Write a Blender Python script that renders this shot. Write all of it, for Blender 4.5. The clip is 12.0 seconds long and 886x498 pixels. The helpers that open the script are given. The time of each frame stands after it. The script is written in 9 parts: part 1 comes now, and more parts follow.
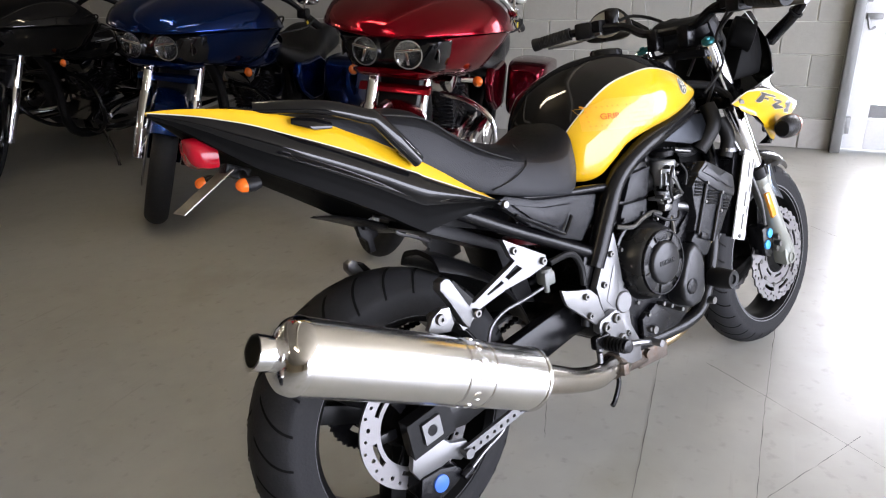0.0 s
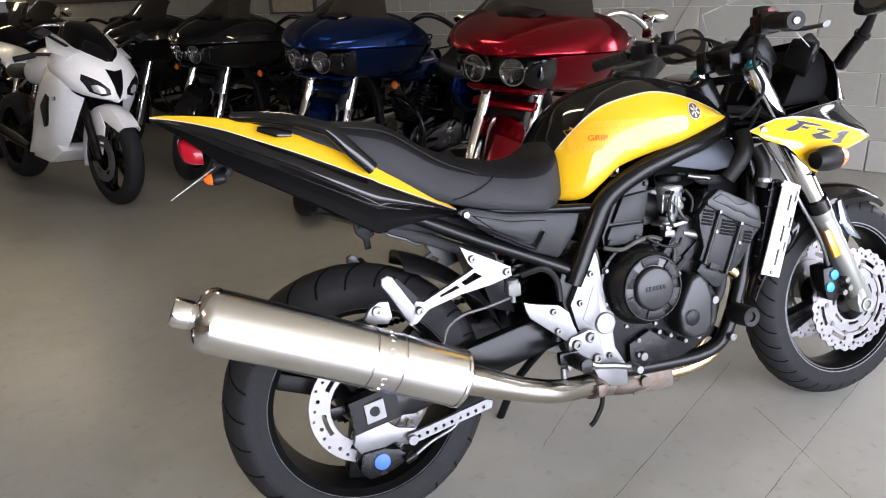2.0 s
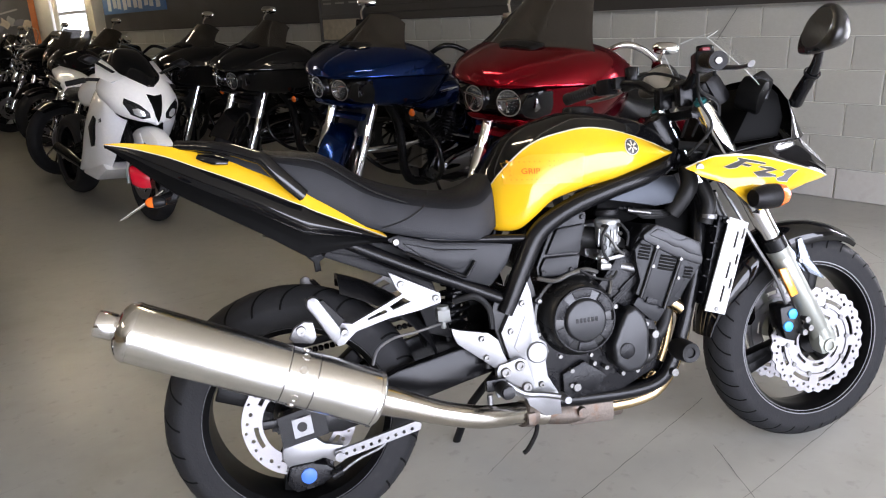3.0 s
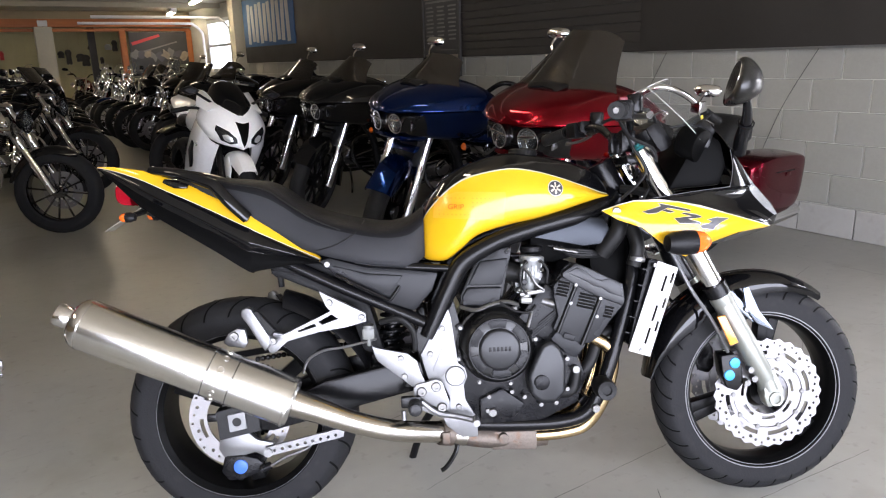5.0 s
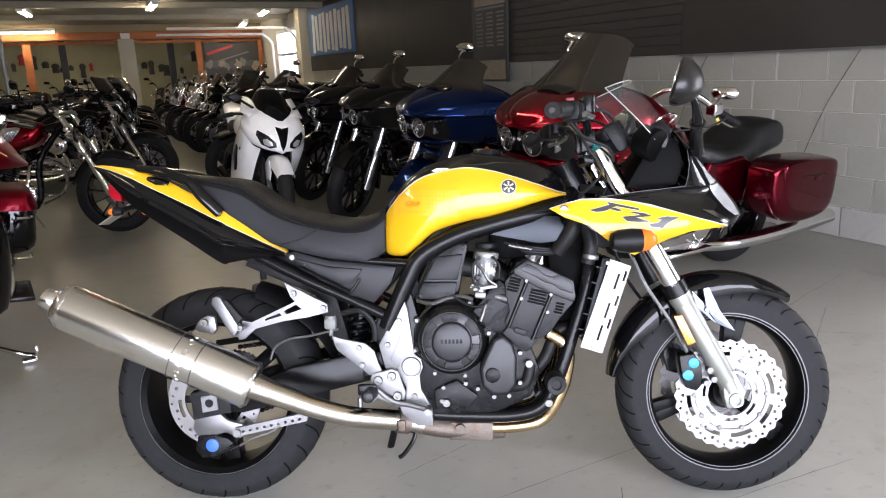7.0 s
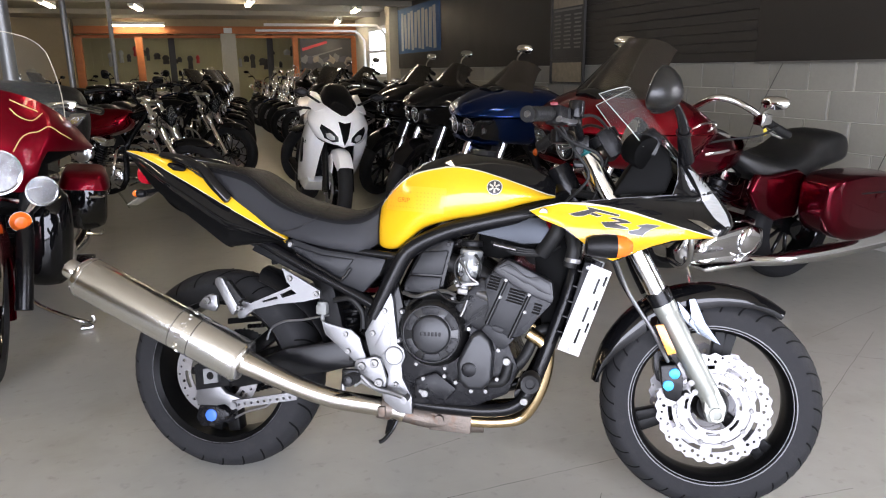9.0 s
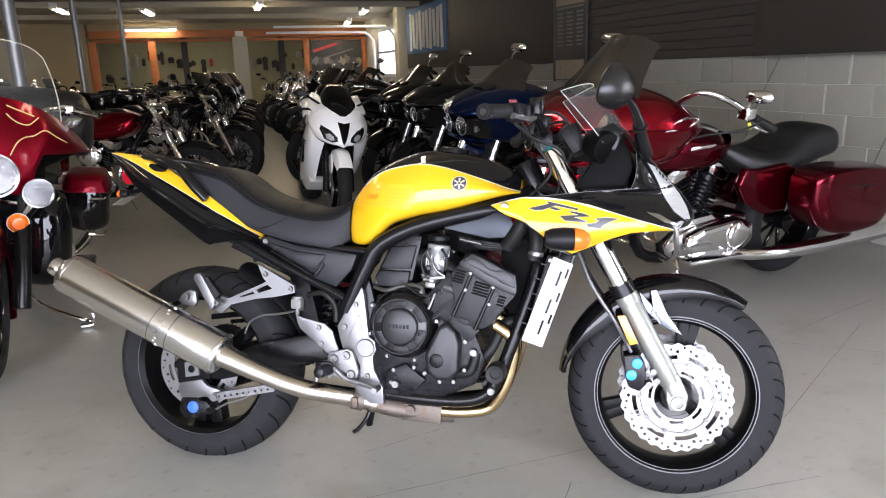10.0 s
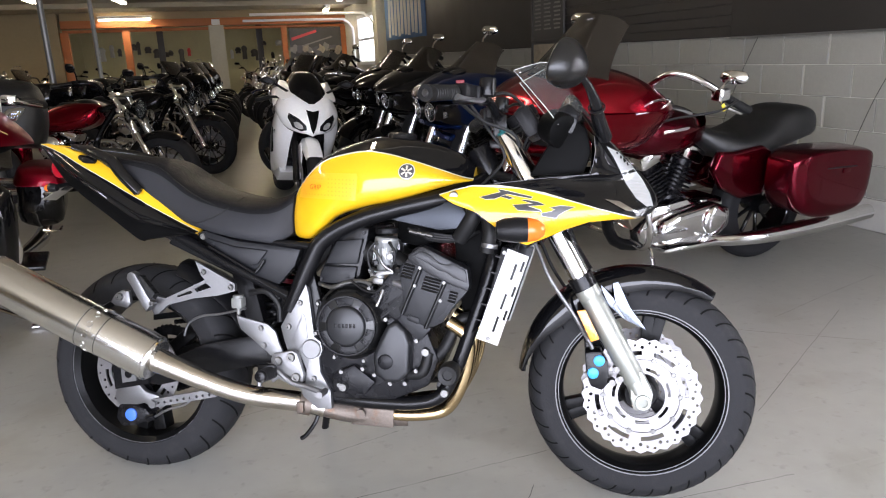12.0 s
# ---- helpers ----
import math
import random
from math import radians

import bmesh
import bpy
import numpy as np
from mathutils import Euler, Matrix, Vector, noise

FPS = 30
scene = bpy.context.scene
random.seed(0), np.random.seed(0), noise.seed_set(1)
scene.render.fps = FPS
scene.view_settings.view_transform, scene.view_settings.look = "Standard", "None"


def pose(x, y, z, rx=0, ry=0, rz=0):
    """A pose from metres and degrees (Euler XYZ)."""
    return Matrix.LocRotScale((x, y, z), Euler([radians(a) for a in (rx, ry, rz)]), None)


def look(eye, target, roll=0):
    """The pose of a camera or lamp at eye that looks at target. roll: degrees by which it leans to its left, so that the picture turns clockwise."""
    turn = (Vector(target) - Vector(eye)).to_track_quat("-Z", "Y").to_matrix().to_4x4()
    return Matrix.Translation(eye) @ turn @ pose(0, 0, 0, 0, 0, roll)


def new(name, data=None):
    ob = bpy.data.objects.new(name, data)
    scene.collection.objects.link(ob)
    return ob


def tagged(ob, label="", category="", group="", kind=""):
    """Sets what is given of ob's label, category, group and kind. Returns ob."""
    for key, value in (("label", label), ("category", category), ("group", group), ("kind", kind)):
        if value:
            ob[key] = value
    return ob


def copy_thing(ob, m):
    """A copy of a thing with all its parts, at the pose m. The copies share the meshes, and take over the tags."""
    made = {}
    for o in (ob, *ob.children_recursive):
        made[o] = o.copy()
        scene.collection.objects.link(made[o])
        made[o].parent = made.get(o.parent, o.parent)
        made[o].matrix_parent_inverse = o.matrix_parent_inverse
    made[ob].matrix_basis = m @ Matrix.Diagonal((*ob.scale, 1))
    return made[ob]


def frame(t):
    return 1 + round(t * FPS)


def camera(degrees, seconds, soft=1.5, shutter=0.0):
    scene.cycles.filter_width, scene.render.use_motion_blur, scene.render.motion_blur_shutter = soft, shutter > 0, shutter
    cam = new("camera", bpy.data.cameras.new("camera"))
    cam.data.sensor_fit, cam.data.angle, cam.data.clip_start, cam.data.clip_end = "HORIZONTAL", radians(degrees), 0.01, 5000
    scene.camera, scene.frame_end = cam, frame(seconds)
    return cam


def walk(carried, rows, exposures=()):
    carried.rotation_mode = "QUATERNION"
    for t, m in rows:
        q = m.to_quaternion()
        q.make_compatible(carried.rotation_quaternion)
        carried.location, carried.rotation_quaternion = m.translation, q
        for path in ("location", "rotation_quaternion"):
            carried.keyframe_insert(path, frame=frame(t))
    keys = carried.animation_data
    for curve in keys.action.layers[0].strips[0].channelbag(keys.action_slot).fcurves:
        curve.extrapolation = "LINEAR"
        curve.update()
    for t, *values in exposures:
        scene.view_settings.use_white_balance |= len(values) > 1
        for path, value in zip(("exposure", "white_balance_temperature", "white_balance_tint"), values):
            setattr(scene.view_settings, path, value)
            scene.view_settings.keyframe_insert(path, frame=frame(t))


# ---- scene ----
# camera and its walk
cam = camera(64.0, 12.0, soft=1.1)
PATH = [
    (0, (-0.717, -1.013, 1.167), (0.469, 0.43, 0.452), -1.7),
    (0.5, (-0.593, -1.099, 1.175), (0.455, 0.458, 0.483), -2.0),
    (1, (-0.498, -1.171, 1.185), (0.439, 0.457, 0.498), -2.5),
    (1.5, (-0.411, -1.306, 1.177), (0.383, 0.41, 0.525), -2.4),
    (2, (-0.312, -1.406, 1.176), (0.35, 0.362, 0.516), -2.6),
    (2.5, (-0.177, -1.47, 1.183), (0.387, 0.343, 0.556), -2.5),
    (3, (-0.039, -1.56, 1.191), (0.458, 0.285, 0.601), -2.4),
    (4.8, (0.383, -1.763, 1.208), (0.553, 0.163, 0.694), -1.8),
    (5, (0.426, -1.794, 1.211), (0.574, 0.137, 0.714), -1.7),
    (5.5, (0.522, -1.877, 1.204), (0.635, 0.06, 0.719), -1.8),
    (6, (0.594, -1.873, 1.199), (0.667, 0.067, 0.718), -2.2),
    (6.5, (0.667, -1.85, 1.195), (0.674, 0.091, 0.714), -2.2),
    (7, (0.724, -1.884, 1.192), (0.671, 0.058, 0.719), -2.3),
    (7.2, (0.749, -1.909, 1.183), (0.665, 0.033, 0.712), -2.2),
    (9, (1.004, -1.924, 1.19), (0.704, -0.003, 0.722), -0.7),
    (9.5, (1.082, -1.932, 1.191), (0.77, -0.013, 0.722), -0.9),
    (10, (1.149, -1.959, 1.188), (0.802, -0.046, 0.719), -1.6),
    (10.5, (1.181, -1.941, 1.178), (0.808, -0.034, 0.703), -2.3),
    (11, (1.202, -1.877, 1.176), (0.783, 0.021, 0.702), -2.2),
    (11.5, (1.215, -1.818, 1.168), (0.813, 0.084, 0.697), -2.2),
    (12, (1.229, -1.814, 1.165), (0.916, 0.096, 0.663), -2.3),
]

TIP = pose(0, 0, 0, -0.7, 0, 0)
walk(cam, [(t, TIP @ look(eye, target, roll)) for t, eye, target, roll in PATH], exposures=((0.0, 0.56, 6400, 20), (12.0, 0.56, 6400, 20)))

# world, sun, large lights
world = bpy.data.worlds.new("sky")
scene.world = world
world.use_nodes = True
wn = world.node_tree.nodes
sky = wn.new("ShaderNodeTexSky")
sky.sky_type = 'NISHITA'
sky.sun_disc = False
sky.sun_elevation, sky.sun_rotation = radians(50), radians(200)
wn["Background"].inputs[1].default_value = 0.15
world.node_tree.links.new(sky.outputs[0], wn["Background"].inputs[0])
scene.view_settings.exposure = 0.35

ROOM = pose(4.2, 1.05, 0, 0, 0, 27.5)


def lamp(name, kind, power, m, colour=(1, 1, 1), size=1.0, size_y=1.0, angle=0.0):
    data = bpy.data.lights.new(name, kind)
    data.energy, data.color = power, colour
    if kind == 'AREA':
        data.shape, data.size, data.size_y = 'RECTANGLE', size, size_y
    if kind == 'SUN':
        data.angle = angle
    ob = new(name, data)
    ob.matrix_world = m
    return ob


lamp("sun", 'SUN', 3.0, look((0, 0, 20), (3.0, 12, 0)), (1.0, 0.95, 0.88), angle=radians(0.6))
# the open roll-up doorway behind the camera lets the daylight in
lamp("doorway_daylight", 'AREA', 435, ROOM @ look((-5.2, -3.25, 1.20), (-5.2, 1.0, 0.7)), (0.84, 0.905, 1.0), 7.2, 2.2)
lamp("side_door_daylight", 'AREA', 46, ROOM @ look((0.25, -0.76, 1.15), (-3.0, -0.5, 0.3)), (0.955, 0.98, 1.0), 0.9, 1.9)


# materials
def material(name, colour, rough=0.5, metal=0.0, coat=0.0, var=0.12, scale=6.0, bump=0.0, bscale=150.0, fine=0.06, stretch=(1, 1, 1), spec=0.5,
             transmission=0.0, ior=1.45, alpha=1.0, emit=0.0, wear=0.0, wear_colour=(0.5, 0.5, 0.5), coat_rough=0.04, random_amount=0.0):
    m = bpy.data.materials.new(name)
    m.use_nodes = True
    nt, nodes, link = m.node_tree, m.node_tree.nodes, m.node_tree.links.new
    b = nodes["Principled BSDF"]
    b.inputs["Roughness"].default_value = rough
    b.inputs["Metallic"].default_value = metal
    b.inputs["Coat Weight"].default_value = coat
    b.inputs["Coat Roughness"].default_value = coat_rough
    b.inputs["Specular IOR Level"].default_value = spec
    b.inputs["Transmission Weight"].default_value = transmission
    b.inputs["IOR"].default_value = ior
    b.inputs["Alpha"].default_value = alpha
    co = nodes.new("ShaderNodeTexCoord")
    mp = nodes.new("ShaderNodeMapping")
    mp.inputs["Scale"].default_value = stretch
    link(co.outputs["Object"], mp.inputs["Vector"])

    def noise_node(sc, detail):
        n = nodes.new("ShaderNodeTexNoise")
        n.inputs["Scale"].default_value, n.inputs["Detail"].default_value = sc, detail
        link(mp.outputs[0], n.inputs["Vector"])
        return n

    big, small = noise_node(scale, 4), noise_node(scale * 14, 3)
    add = nodes.new("ShaderNodeMath")
    add.operation = 'MULTIPLY_ADD'
    add.inputs[1].default_value = fine / max(var, 1e-4)
    link(small.outputs[0], add.inputs[0])
    link(big.outputs[0], add.inputs[2])
    factor = add.outputs[0]
    if random_amount:
        info = nodes.new("ShaderNodeObjectInfo")
        radd = nodes.new("ShaderNodeMath")
        radd.operation = 'MULTIPLY_ADD'
        radd.inputs[1].default_value = random_amount / max(var, 1e-4)
        link(info.outputs["Random"], radd.inputs[0])
        link(factor, radd.inputs[2])
        factor = radd.outputs[0]
    ramp = nodes.new("ShaderNodeMapRange")
    mid = 0.5 + 0.5 * fine / max(var, 1e-4) + (0.5 * random_amount / max(var, 1e-4) if random_amount else 0)
    ramp.inputs["From Min"].default_value, ramp.inputs["From Max"].default_value = mid - 0.5, mid + 0.5
    ramp.inputs["To Min"].default_value, ramp.inputs["To Max"].default_value = 1 - var, 1 + var
    ramp.clamp = False
    link(factor, ramp.inputs["Value"])
    mul = nodes.new("ShaderNodeVectorMath")
    mul.operation = 'SCALE'
    mul.inputs[0].default_value = colour
    link(ramp.outputs[0], mul.inputs["Scale"])
    out = mul.outputs[0]
    if wear:
        wr = noise_node(scale * 3, 8)
        cut = nodes.new("ShaderNodeMapRange")
        cut.inputs["From Min"].default_value, cut.inputs["From Max"].default_value = 0.56, 0.72
        cut.inputs["To Max"].default_value = wear
        link(wr.outputs[0], cut.inputs["Value"])
        mix = nodes.new("ShaderNodeMix")
        mix.data_type = 'RGBA'
        link(cut.outputs[0], mix.inputs["Factor"])
        link(out, mix.inputs["A"])
        mix.inputs["B"].default_value = (*wear_colour, 1)
        out = mix.outputs["Result"]
    link(out, b.inputs["Base Color"])
    rr = nodes.new("ShaderNodeMapRange")
    rr.inputs["To Min"].default_value, rr.inputs["To Max"].default_value = rough * 0.8, min(1, rough * 1.25)
    link(big.outputs[0], rr.inputs["Value"])
    link(rr.outputs[0], b.inputs["Roughness"])
    if bump:
        bn = noise_node(bscale, 3)
        bp = nodes.new("ShaderNodeBump")
        bp.inputs["Strength"].default_value, bp.inputs["Distance"].default_value = bump, 0.002
        link(bn.outputs[0], bp.inputs["Height"])
        link(bp.outputs[0], b.inputs["Normal"])
    if emit:
        b.inputs["Emission Color"].default_value = (*colour, 1)
        b.inputs["Emission Strength"].default_value = emit
    return m


YELLOW = material("yellow_paint", (0.62, 0.362, 0.008), 0.32, spec=0.1, coat=1.0, var=0.04, scale=3, fine=0.015)
BLACK = material("black_paint", (0.004, 0.004, 0.0045), 0.12, spec=0.0, coat=0.9, var=0.2, scale=4)
DARK = material("black_flake_paint", (0.004, 0.004, 0.0045), 0.16, spec=0.0, coat=0.9, var=0.3, scale=4)
SATIN = material("satin_black_steel", (0.005, 0.005, 0.0055), 0.20, spec=0.28, var=0.2, scale=9, bump=0.15, bscale=400)
PLASTIC = material("black_plastic", (0.006, 0.006, 0.0065), 0.32, spec=0.2, var=0.15, scale=8, bump=0.3, bscale=700)
GREYPL = material("charcoal_plastic", (0.010, 0.0105, 0.012), 0.26, spec=0.25, var=0.12, scale=7, bump=0.25, bscale=700)
ENGINE = material("black_engine_paint", (0.005, 0.005, 0.006), 0.26, spec=0.22, var=0.2, scale=12, bump=0.35, bscale=260, wear=0.12, wear_colour=(0.12, 0.115, 0.11))
GLOSSCASE = material("gloss_black_case", (0.006, 0.006, 0.006), 0.27, coat=0.15, var=0.2, scale=12)
MIRRORBACK = material("black_mirror_shell", (0.006, 0.006, 0.006), 0.28, var=0.2, scale=9, bump=0.15, bscale=600)
EDGE = material("polished_screen_edge", (0.62, 0.64, 0.60), 0.2, alpha=0.6, var=0.1)
COVER = material("worn_black_cover", (0.016, 0.0165, 0.018), 0.30, metal=0.25, var=0.2, scale=10, bump=0.1, bscale=300)
RUBBER = material("tyre_rubber", (0.017, 0.017, 0.018), 0.6, spec=0.15, var=0.25, scale=10, bump=0.3, bscale=180, wear=0.2, wear_colour=(0.035, 0.033, 0.031))
SOFT = material("soft_rubber", (0.008, 0.008, 0.008), 0.5, spec=0.3, var=0.15, scale=12)
VINYL = material("seat_vinyl", (0.008, 0.008, 0.009), 0.44, spec=0.13, var=0.12, scale=5, bump=0.55, bscale=520)
VINYL2 = material("seat_side_vinyl", (0.017, 0.0175, 0.020), 0.46, spec=0.3, var=0.1, scale=5, bump=0.6, bscale=520)
LEATHER = material("black_leather", (0.010, 0.010, 0.010), 0.38, var=0.2, scale=5, bump=0.5, bscale=240)
BRUSHED = material("turned_steel", (0.76, 0.75, 0.73), 0.19, metal=1.0, var=0.04, scale=4, fine=0.05, stretch=(1, 1, 40))
BRUSHED.node_tree.links.remove(BRUSHED.node_tree.nodes["Principled BSDF"].inputs["Roughness"].links[0])
tangent = BRUSHED.node_tree.nodes.new("ShaderNodeTangent")
tangent.direction_type, tangent.axis = 'RADIAL', 'Z'
BRUSHED.node_tree.links.new(tangent.outputs[0], BRUSHED.node_tree.nodes["Principled BSDF"].inputs["Tangent"])
BRUSHED.node_tree.nodes["Principled BSDF"].inputs["Anisotropic"].default_value = 0.55
PIPE = material("heated_steel", (0.52, 0.485, 0.43), 0.2, metal=1.0, var=0.18, scale=9)
RUSTY = material("heat_stained_steel", (0.13, 0.108, 0.09), 0.5, metal=0.75, var=0.5, scale=11, fine=0.25, bump=0.4, bscale=200, wear=0.7, wear_colour=(0.12, 0.055, 0.025))
CLOUDY = material("cloudy_plastic", (0.15, 0.155, 0.145), 0.35, var=0.1)
REFLECTOR = material("lamp_reflector", (0.42, 0.42, 0.43), 0.16, metal=1.0, var=0.2, scale=30)
GOLDLINE = material("gold_line", (0.55, 0.36, 0.14), 0.4, var=0.05)
LAMPBOWL = material("silver_lamp_bowl", (0.62, 0.63, 0.63), 0.22, metal=0.5, var=0.25, scale=30, stretch=(1, 1, 6))
HEADER = material("golden_steel", (0.56, 0.42, 0.23), 0.22, metal=1.0, var=0.15, scale=9)
BRACE = material("blue_silver_lacquer", (0.13, 0.15, 0.18), 0.18, metal=0.8, coat=0.5, var=0.2, scale=12)
DARKCHROME = material("smoked_chrome", (0.20, 0.20, 0.21), 0.12, metal=1.0, var=0.05, scale=8)
CHROME = material("chrome", (0.80, 0.80, 0.81), 0.10, metal=1.0, var=0.05, scale=8)
ALLOY = material("cast_aluminium", (0.19, 0.19, 0.192), 0.36, metal=0.85, var=0.07, scale=14, bump=0.2, bscale=380)
SILVER = material("silver_paint", (0.32, 0.33, 0.33), 0.33, metal=0.6, var=0.06, scale=9)
FORK = material("fork_champagne", (0.27, 0.28, 0.25), 0.34, metal=0.55, var=0.08, scale=9)
DISC = material("disc_steel", (0.235, 0.228, 0.232), 0.34, metal=0.8, var=0.06, scale=20, bump=0.1, bscale=500)
BOLT = material("zinc_bolt", (0.15, 0.148, 0.142), 0.32, metal=0.9, var=0.1, scale=30)
WHEELBLACK = material("black_wheel_enamel", (0.004, 0.004, 0.004), 0.30, spec=0.12, var=0.2, scale=10)
TEAL = material("teal_anodised", (0.03, 0.20, 0.22), 0.35, metal=0.6, var=0.1, scale=40)
MATTE = material("matte_black_plastic", (0.0025, 0.0025, 0.0025), 0.5, spec=0.05, var=0.2, scale=10)
# near-black colour for the shade inside the tread grooves
GROOVE = material("groove_shade", (0.003, 0.003, 0.003), 0.9, spec=0.1, var=0.2)
RIMLINE = material("grey_rim_line", (0.13, 0.13, 0.135), 0.4, var=0.1)
GREYSIDE = material("grey_side_plate", (0.028, 0.031, 0.036), 0.34, metal=0.85, var=0.08)
GUARD = material("white_guard_paint", (0.50, 0.50, 0.49), 0.42, var=0.06, scale=10)
WHITE = material("white_paint", (0.93, 0.93, 0.93), 0.35, spec=0.5, coat=1.0, var=0.04, scale=4)
WHITELINE = material("silver_pinstripe", (0.46, 0.43, 0.36), 0.35, var=0.05)
RED = material("candy_red_paint", (0.24, 0.0015, 0.010), 0.16, metal=0.9, spec=0.1, coat=0.35, var=0.15, scale=3)
REDDARK = material("dark_cherry_paint", (0.10, 0.0012, 0.008), 0.16, metal=0.9, spec=0.1, coat=0.3, var=0.15, scale=3)
BLUE = material("deep_blue_paint", (0.0012, 0.016, 0.10), 0.15, metal=0.9, spec=0.1, coat=0.35, var=0.15, scale=3)
WINE = material("wine_red_paint", (0.15, 0.0012, 0.008), 0.30, metal=0.75, spec=0.1, coat=0.22, var=0.15, scale=3)
REDLENS = material("red_lens", (0.28, 0.004, 0.012), 0.2, spec=0.1, coat=0.6, var=0.1, scale=40)
AMBER = material("amber_lens", (0.70, 0.13, 0.012), 0.25, spec=0.2, coat=0.6, var=0.08, scale=50)
ORANGE = material("orange_reflector", (0.75, 0.27, 0.01), 0.25, coat=0.8, var=0.12, scale=90)
BLUEANO = material("blue_cap", (0.03, 0.30, 0.70), 0.35, metal=0.2, var=0.1, scale=40)
BLUECAP = material("dark_blue_cap", (0.04, 0.13, 0.50), 0.4, var=0.1, scale=40)
CLEAR = material("clear_lens", (0.9, 0.92, 0.92), 0.06, transmission=0.9, ior=1.3, var=0.02)
SMOKE = material("smoked_screen", (0.016, 0.013, 0.010), 0.06, spec=0.6, coat=0.6, alpha=0.84, var=0.05)
SCREEN = material("clear_screen", (0.30, 0.32, 0.31), 0.06, alpha=0.05, var=0.05)
REDANO = material("red_spring", (0.14, 0.006, 0.012), 0.4, var=0.1)
PAD = material("orange_tank_pad", (0.74, 0.36, 0.010), 0.35, coat=0.6, var=0.06, scale=20)
PADDOT = material("pad_stud", (0.78, 0.28, 0.01), 0.4, var=0.05)
PADTEXT = material("pad_red_print", (0.62, 0.10, 0.01), 0.4, var=0.05)
INK = material("dark_graphic", (0.03, 0.03, 0.033), 0.35, coat=0.6, var=0.2, scale=20)
GREYINK = material("grey_graphic", (0.075, 0.075, 0.08), 0.4, var=0.1)
YELLOWTAG = material("yellow_tag", (0.75, 0.60, 0.05), 0.5, var=0.08)
PLATE = material("plate_metal", (0.34, 0.32, 0.27), 0.4, metal=0.6, var=0.1, scale=20)


# mesh helpers
def finish(bm, name, mats, smooth=40):
    bmesh.ops.recalc_face_normals(bm, faces=bm.faces)
    me = bpy.data.meshes.new(name)
    bm.to_mesh(me)
    bm.free()
    for m in mats if isinstance(mats, (list, tuple)) else [mats]:
        me.materials.append(m)
    if smooth:
        me.shade_smooth()
        me.set_sharp_from_angle(angle=radians(smooth))
    return me


def part(name, bm, mats, parent, label="", smooth=40):
    ob = new(name, bm if isinstance(bm, bpy.types.Mesh) else finish(bm, name, mats, smooth))
    ob.parent = parent
    if label:
        ob["label"] = label
    return ob


def thing(name, label, category, group="", m=None):
    ob = new(name)
    ob.empty_display_size = 0.1
    if m is not None:
        ob.matrix_world = m
    return tagged(ob, label, category, group)


def solid(name, bm, mats, label, category, group="", m=None, kind="", smooth=40):
    ob = new(name, finish(bm, name, mats, smooth))
    if m is not None:
        ob.matrix_world = m
    return tagged(ob, label, category, group, kind)


def join(*bms):
    out = bms[0]
    for b in bms[1:]:
        me = bpy.data.meshes.new("tmp")
        b.to_mesh(me)
        b.free()
        out.from_mesh(me)
        bpy.data.meshes.remove(me)
    return out


def moved(bm, m):
    bmesh.ops.transform(bm, matrix=m, verts=bm.verts)
    return bm


def mirrored(bm):
    """A copy on the other side of the y = 0 plane."""
    b = bm.copy()
    bmesh.ops.transform(b, matrix=Matrix.Diagonal((1, -1, 1, 1)), verts=b.verts)
    bmesh.ops.reverse_faces(b, faces=b.faces)
    return b


def both(bm):
    return join(bm, mirrored(bm))


def box(c, s, bevel=0.0, rot=(0, 0, 0), seg=2):
    bm = bmesh.new()
    bmesh.ops.create_cube(bm, size=1, matrix=pose(*c, *rot) @ Matrix.Diagonal((*s, 1)))
    if bevel:
        bmesh.ops.bevel(bm, geom=bm.edges[:], offset=bevel, segments=seg, affect='EDGES', profile=0.6)
    return bm


def spline(points, steps=6, closed=False):
    p = [Vector(q) for q in points]
    n, out = len(p), []
    for i in range(n if closed else n - 1):
        a, b, c, d = (p[(i - 1) % n], p[i], p[(i + 1) % n], p[(i + 2) % n]) if closed else (p[max(i - 1, 0)], p[i], p[i + 1], p[min(i + 2, n - 1)])
        for k in range(steps):
            u = k / steps
            out.append(0.5 * ((2 * b) + (c - a) * u + (2 * a - 5 * b + 4 * c - d) * u * u + (3 * b - a - 3 * c + d) * u ** 3))
    if not closed:
        out.append(p[-1])
    return out


def rings(loops, closed=True, cap=True, bands=None):
    """Skin a list of loops of equal count. bands: material index for each step round the loop."""
    bm = bmesh.new()
    vs = [[bm.verts.new(q) for q in loop] for loop in loops]
    n = len(loops[0])
    for a, b in zip(vs, vs[1:]):
        for i in range(n if closed else n - 1):
            j = (i + 1) % n
            try:
                f = bm.faces.new((a[i], a[j], b[j], b[i]))
            except ValueError:
                continue
            if bands:
                f.material_index = bands[i]
    if cap and closed:
        for end in (vs[0], vs[-1]):
            try:
                bm.faces.new(end)
            except ValueError:
                pass
    bmesh.ops.remove_doubles(bm, verts=bm.verts, dist=1e-5)
    return bm


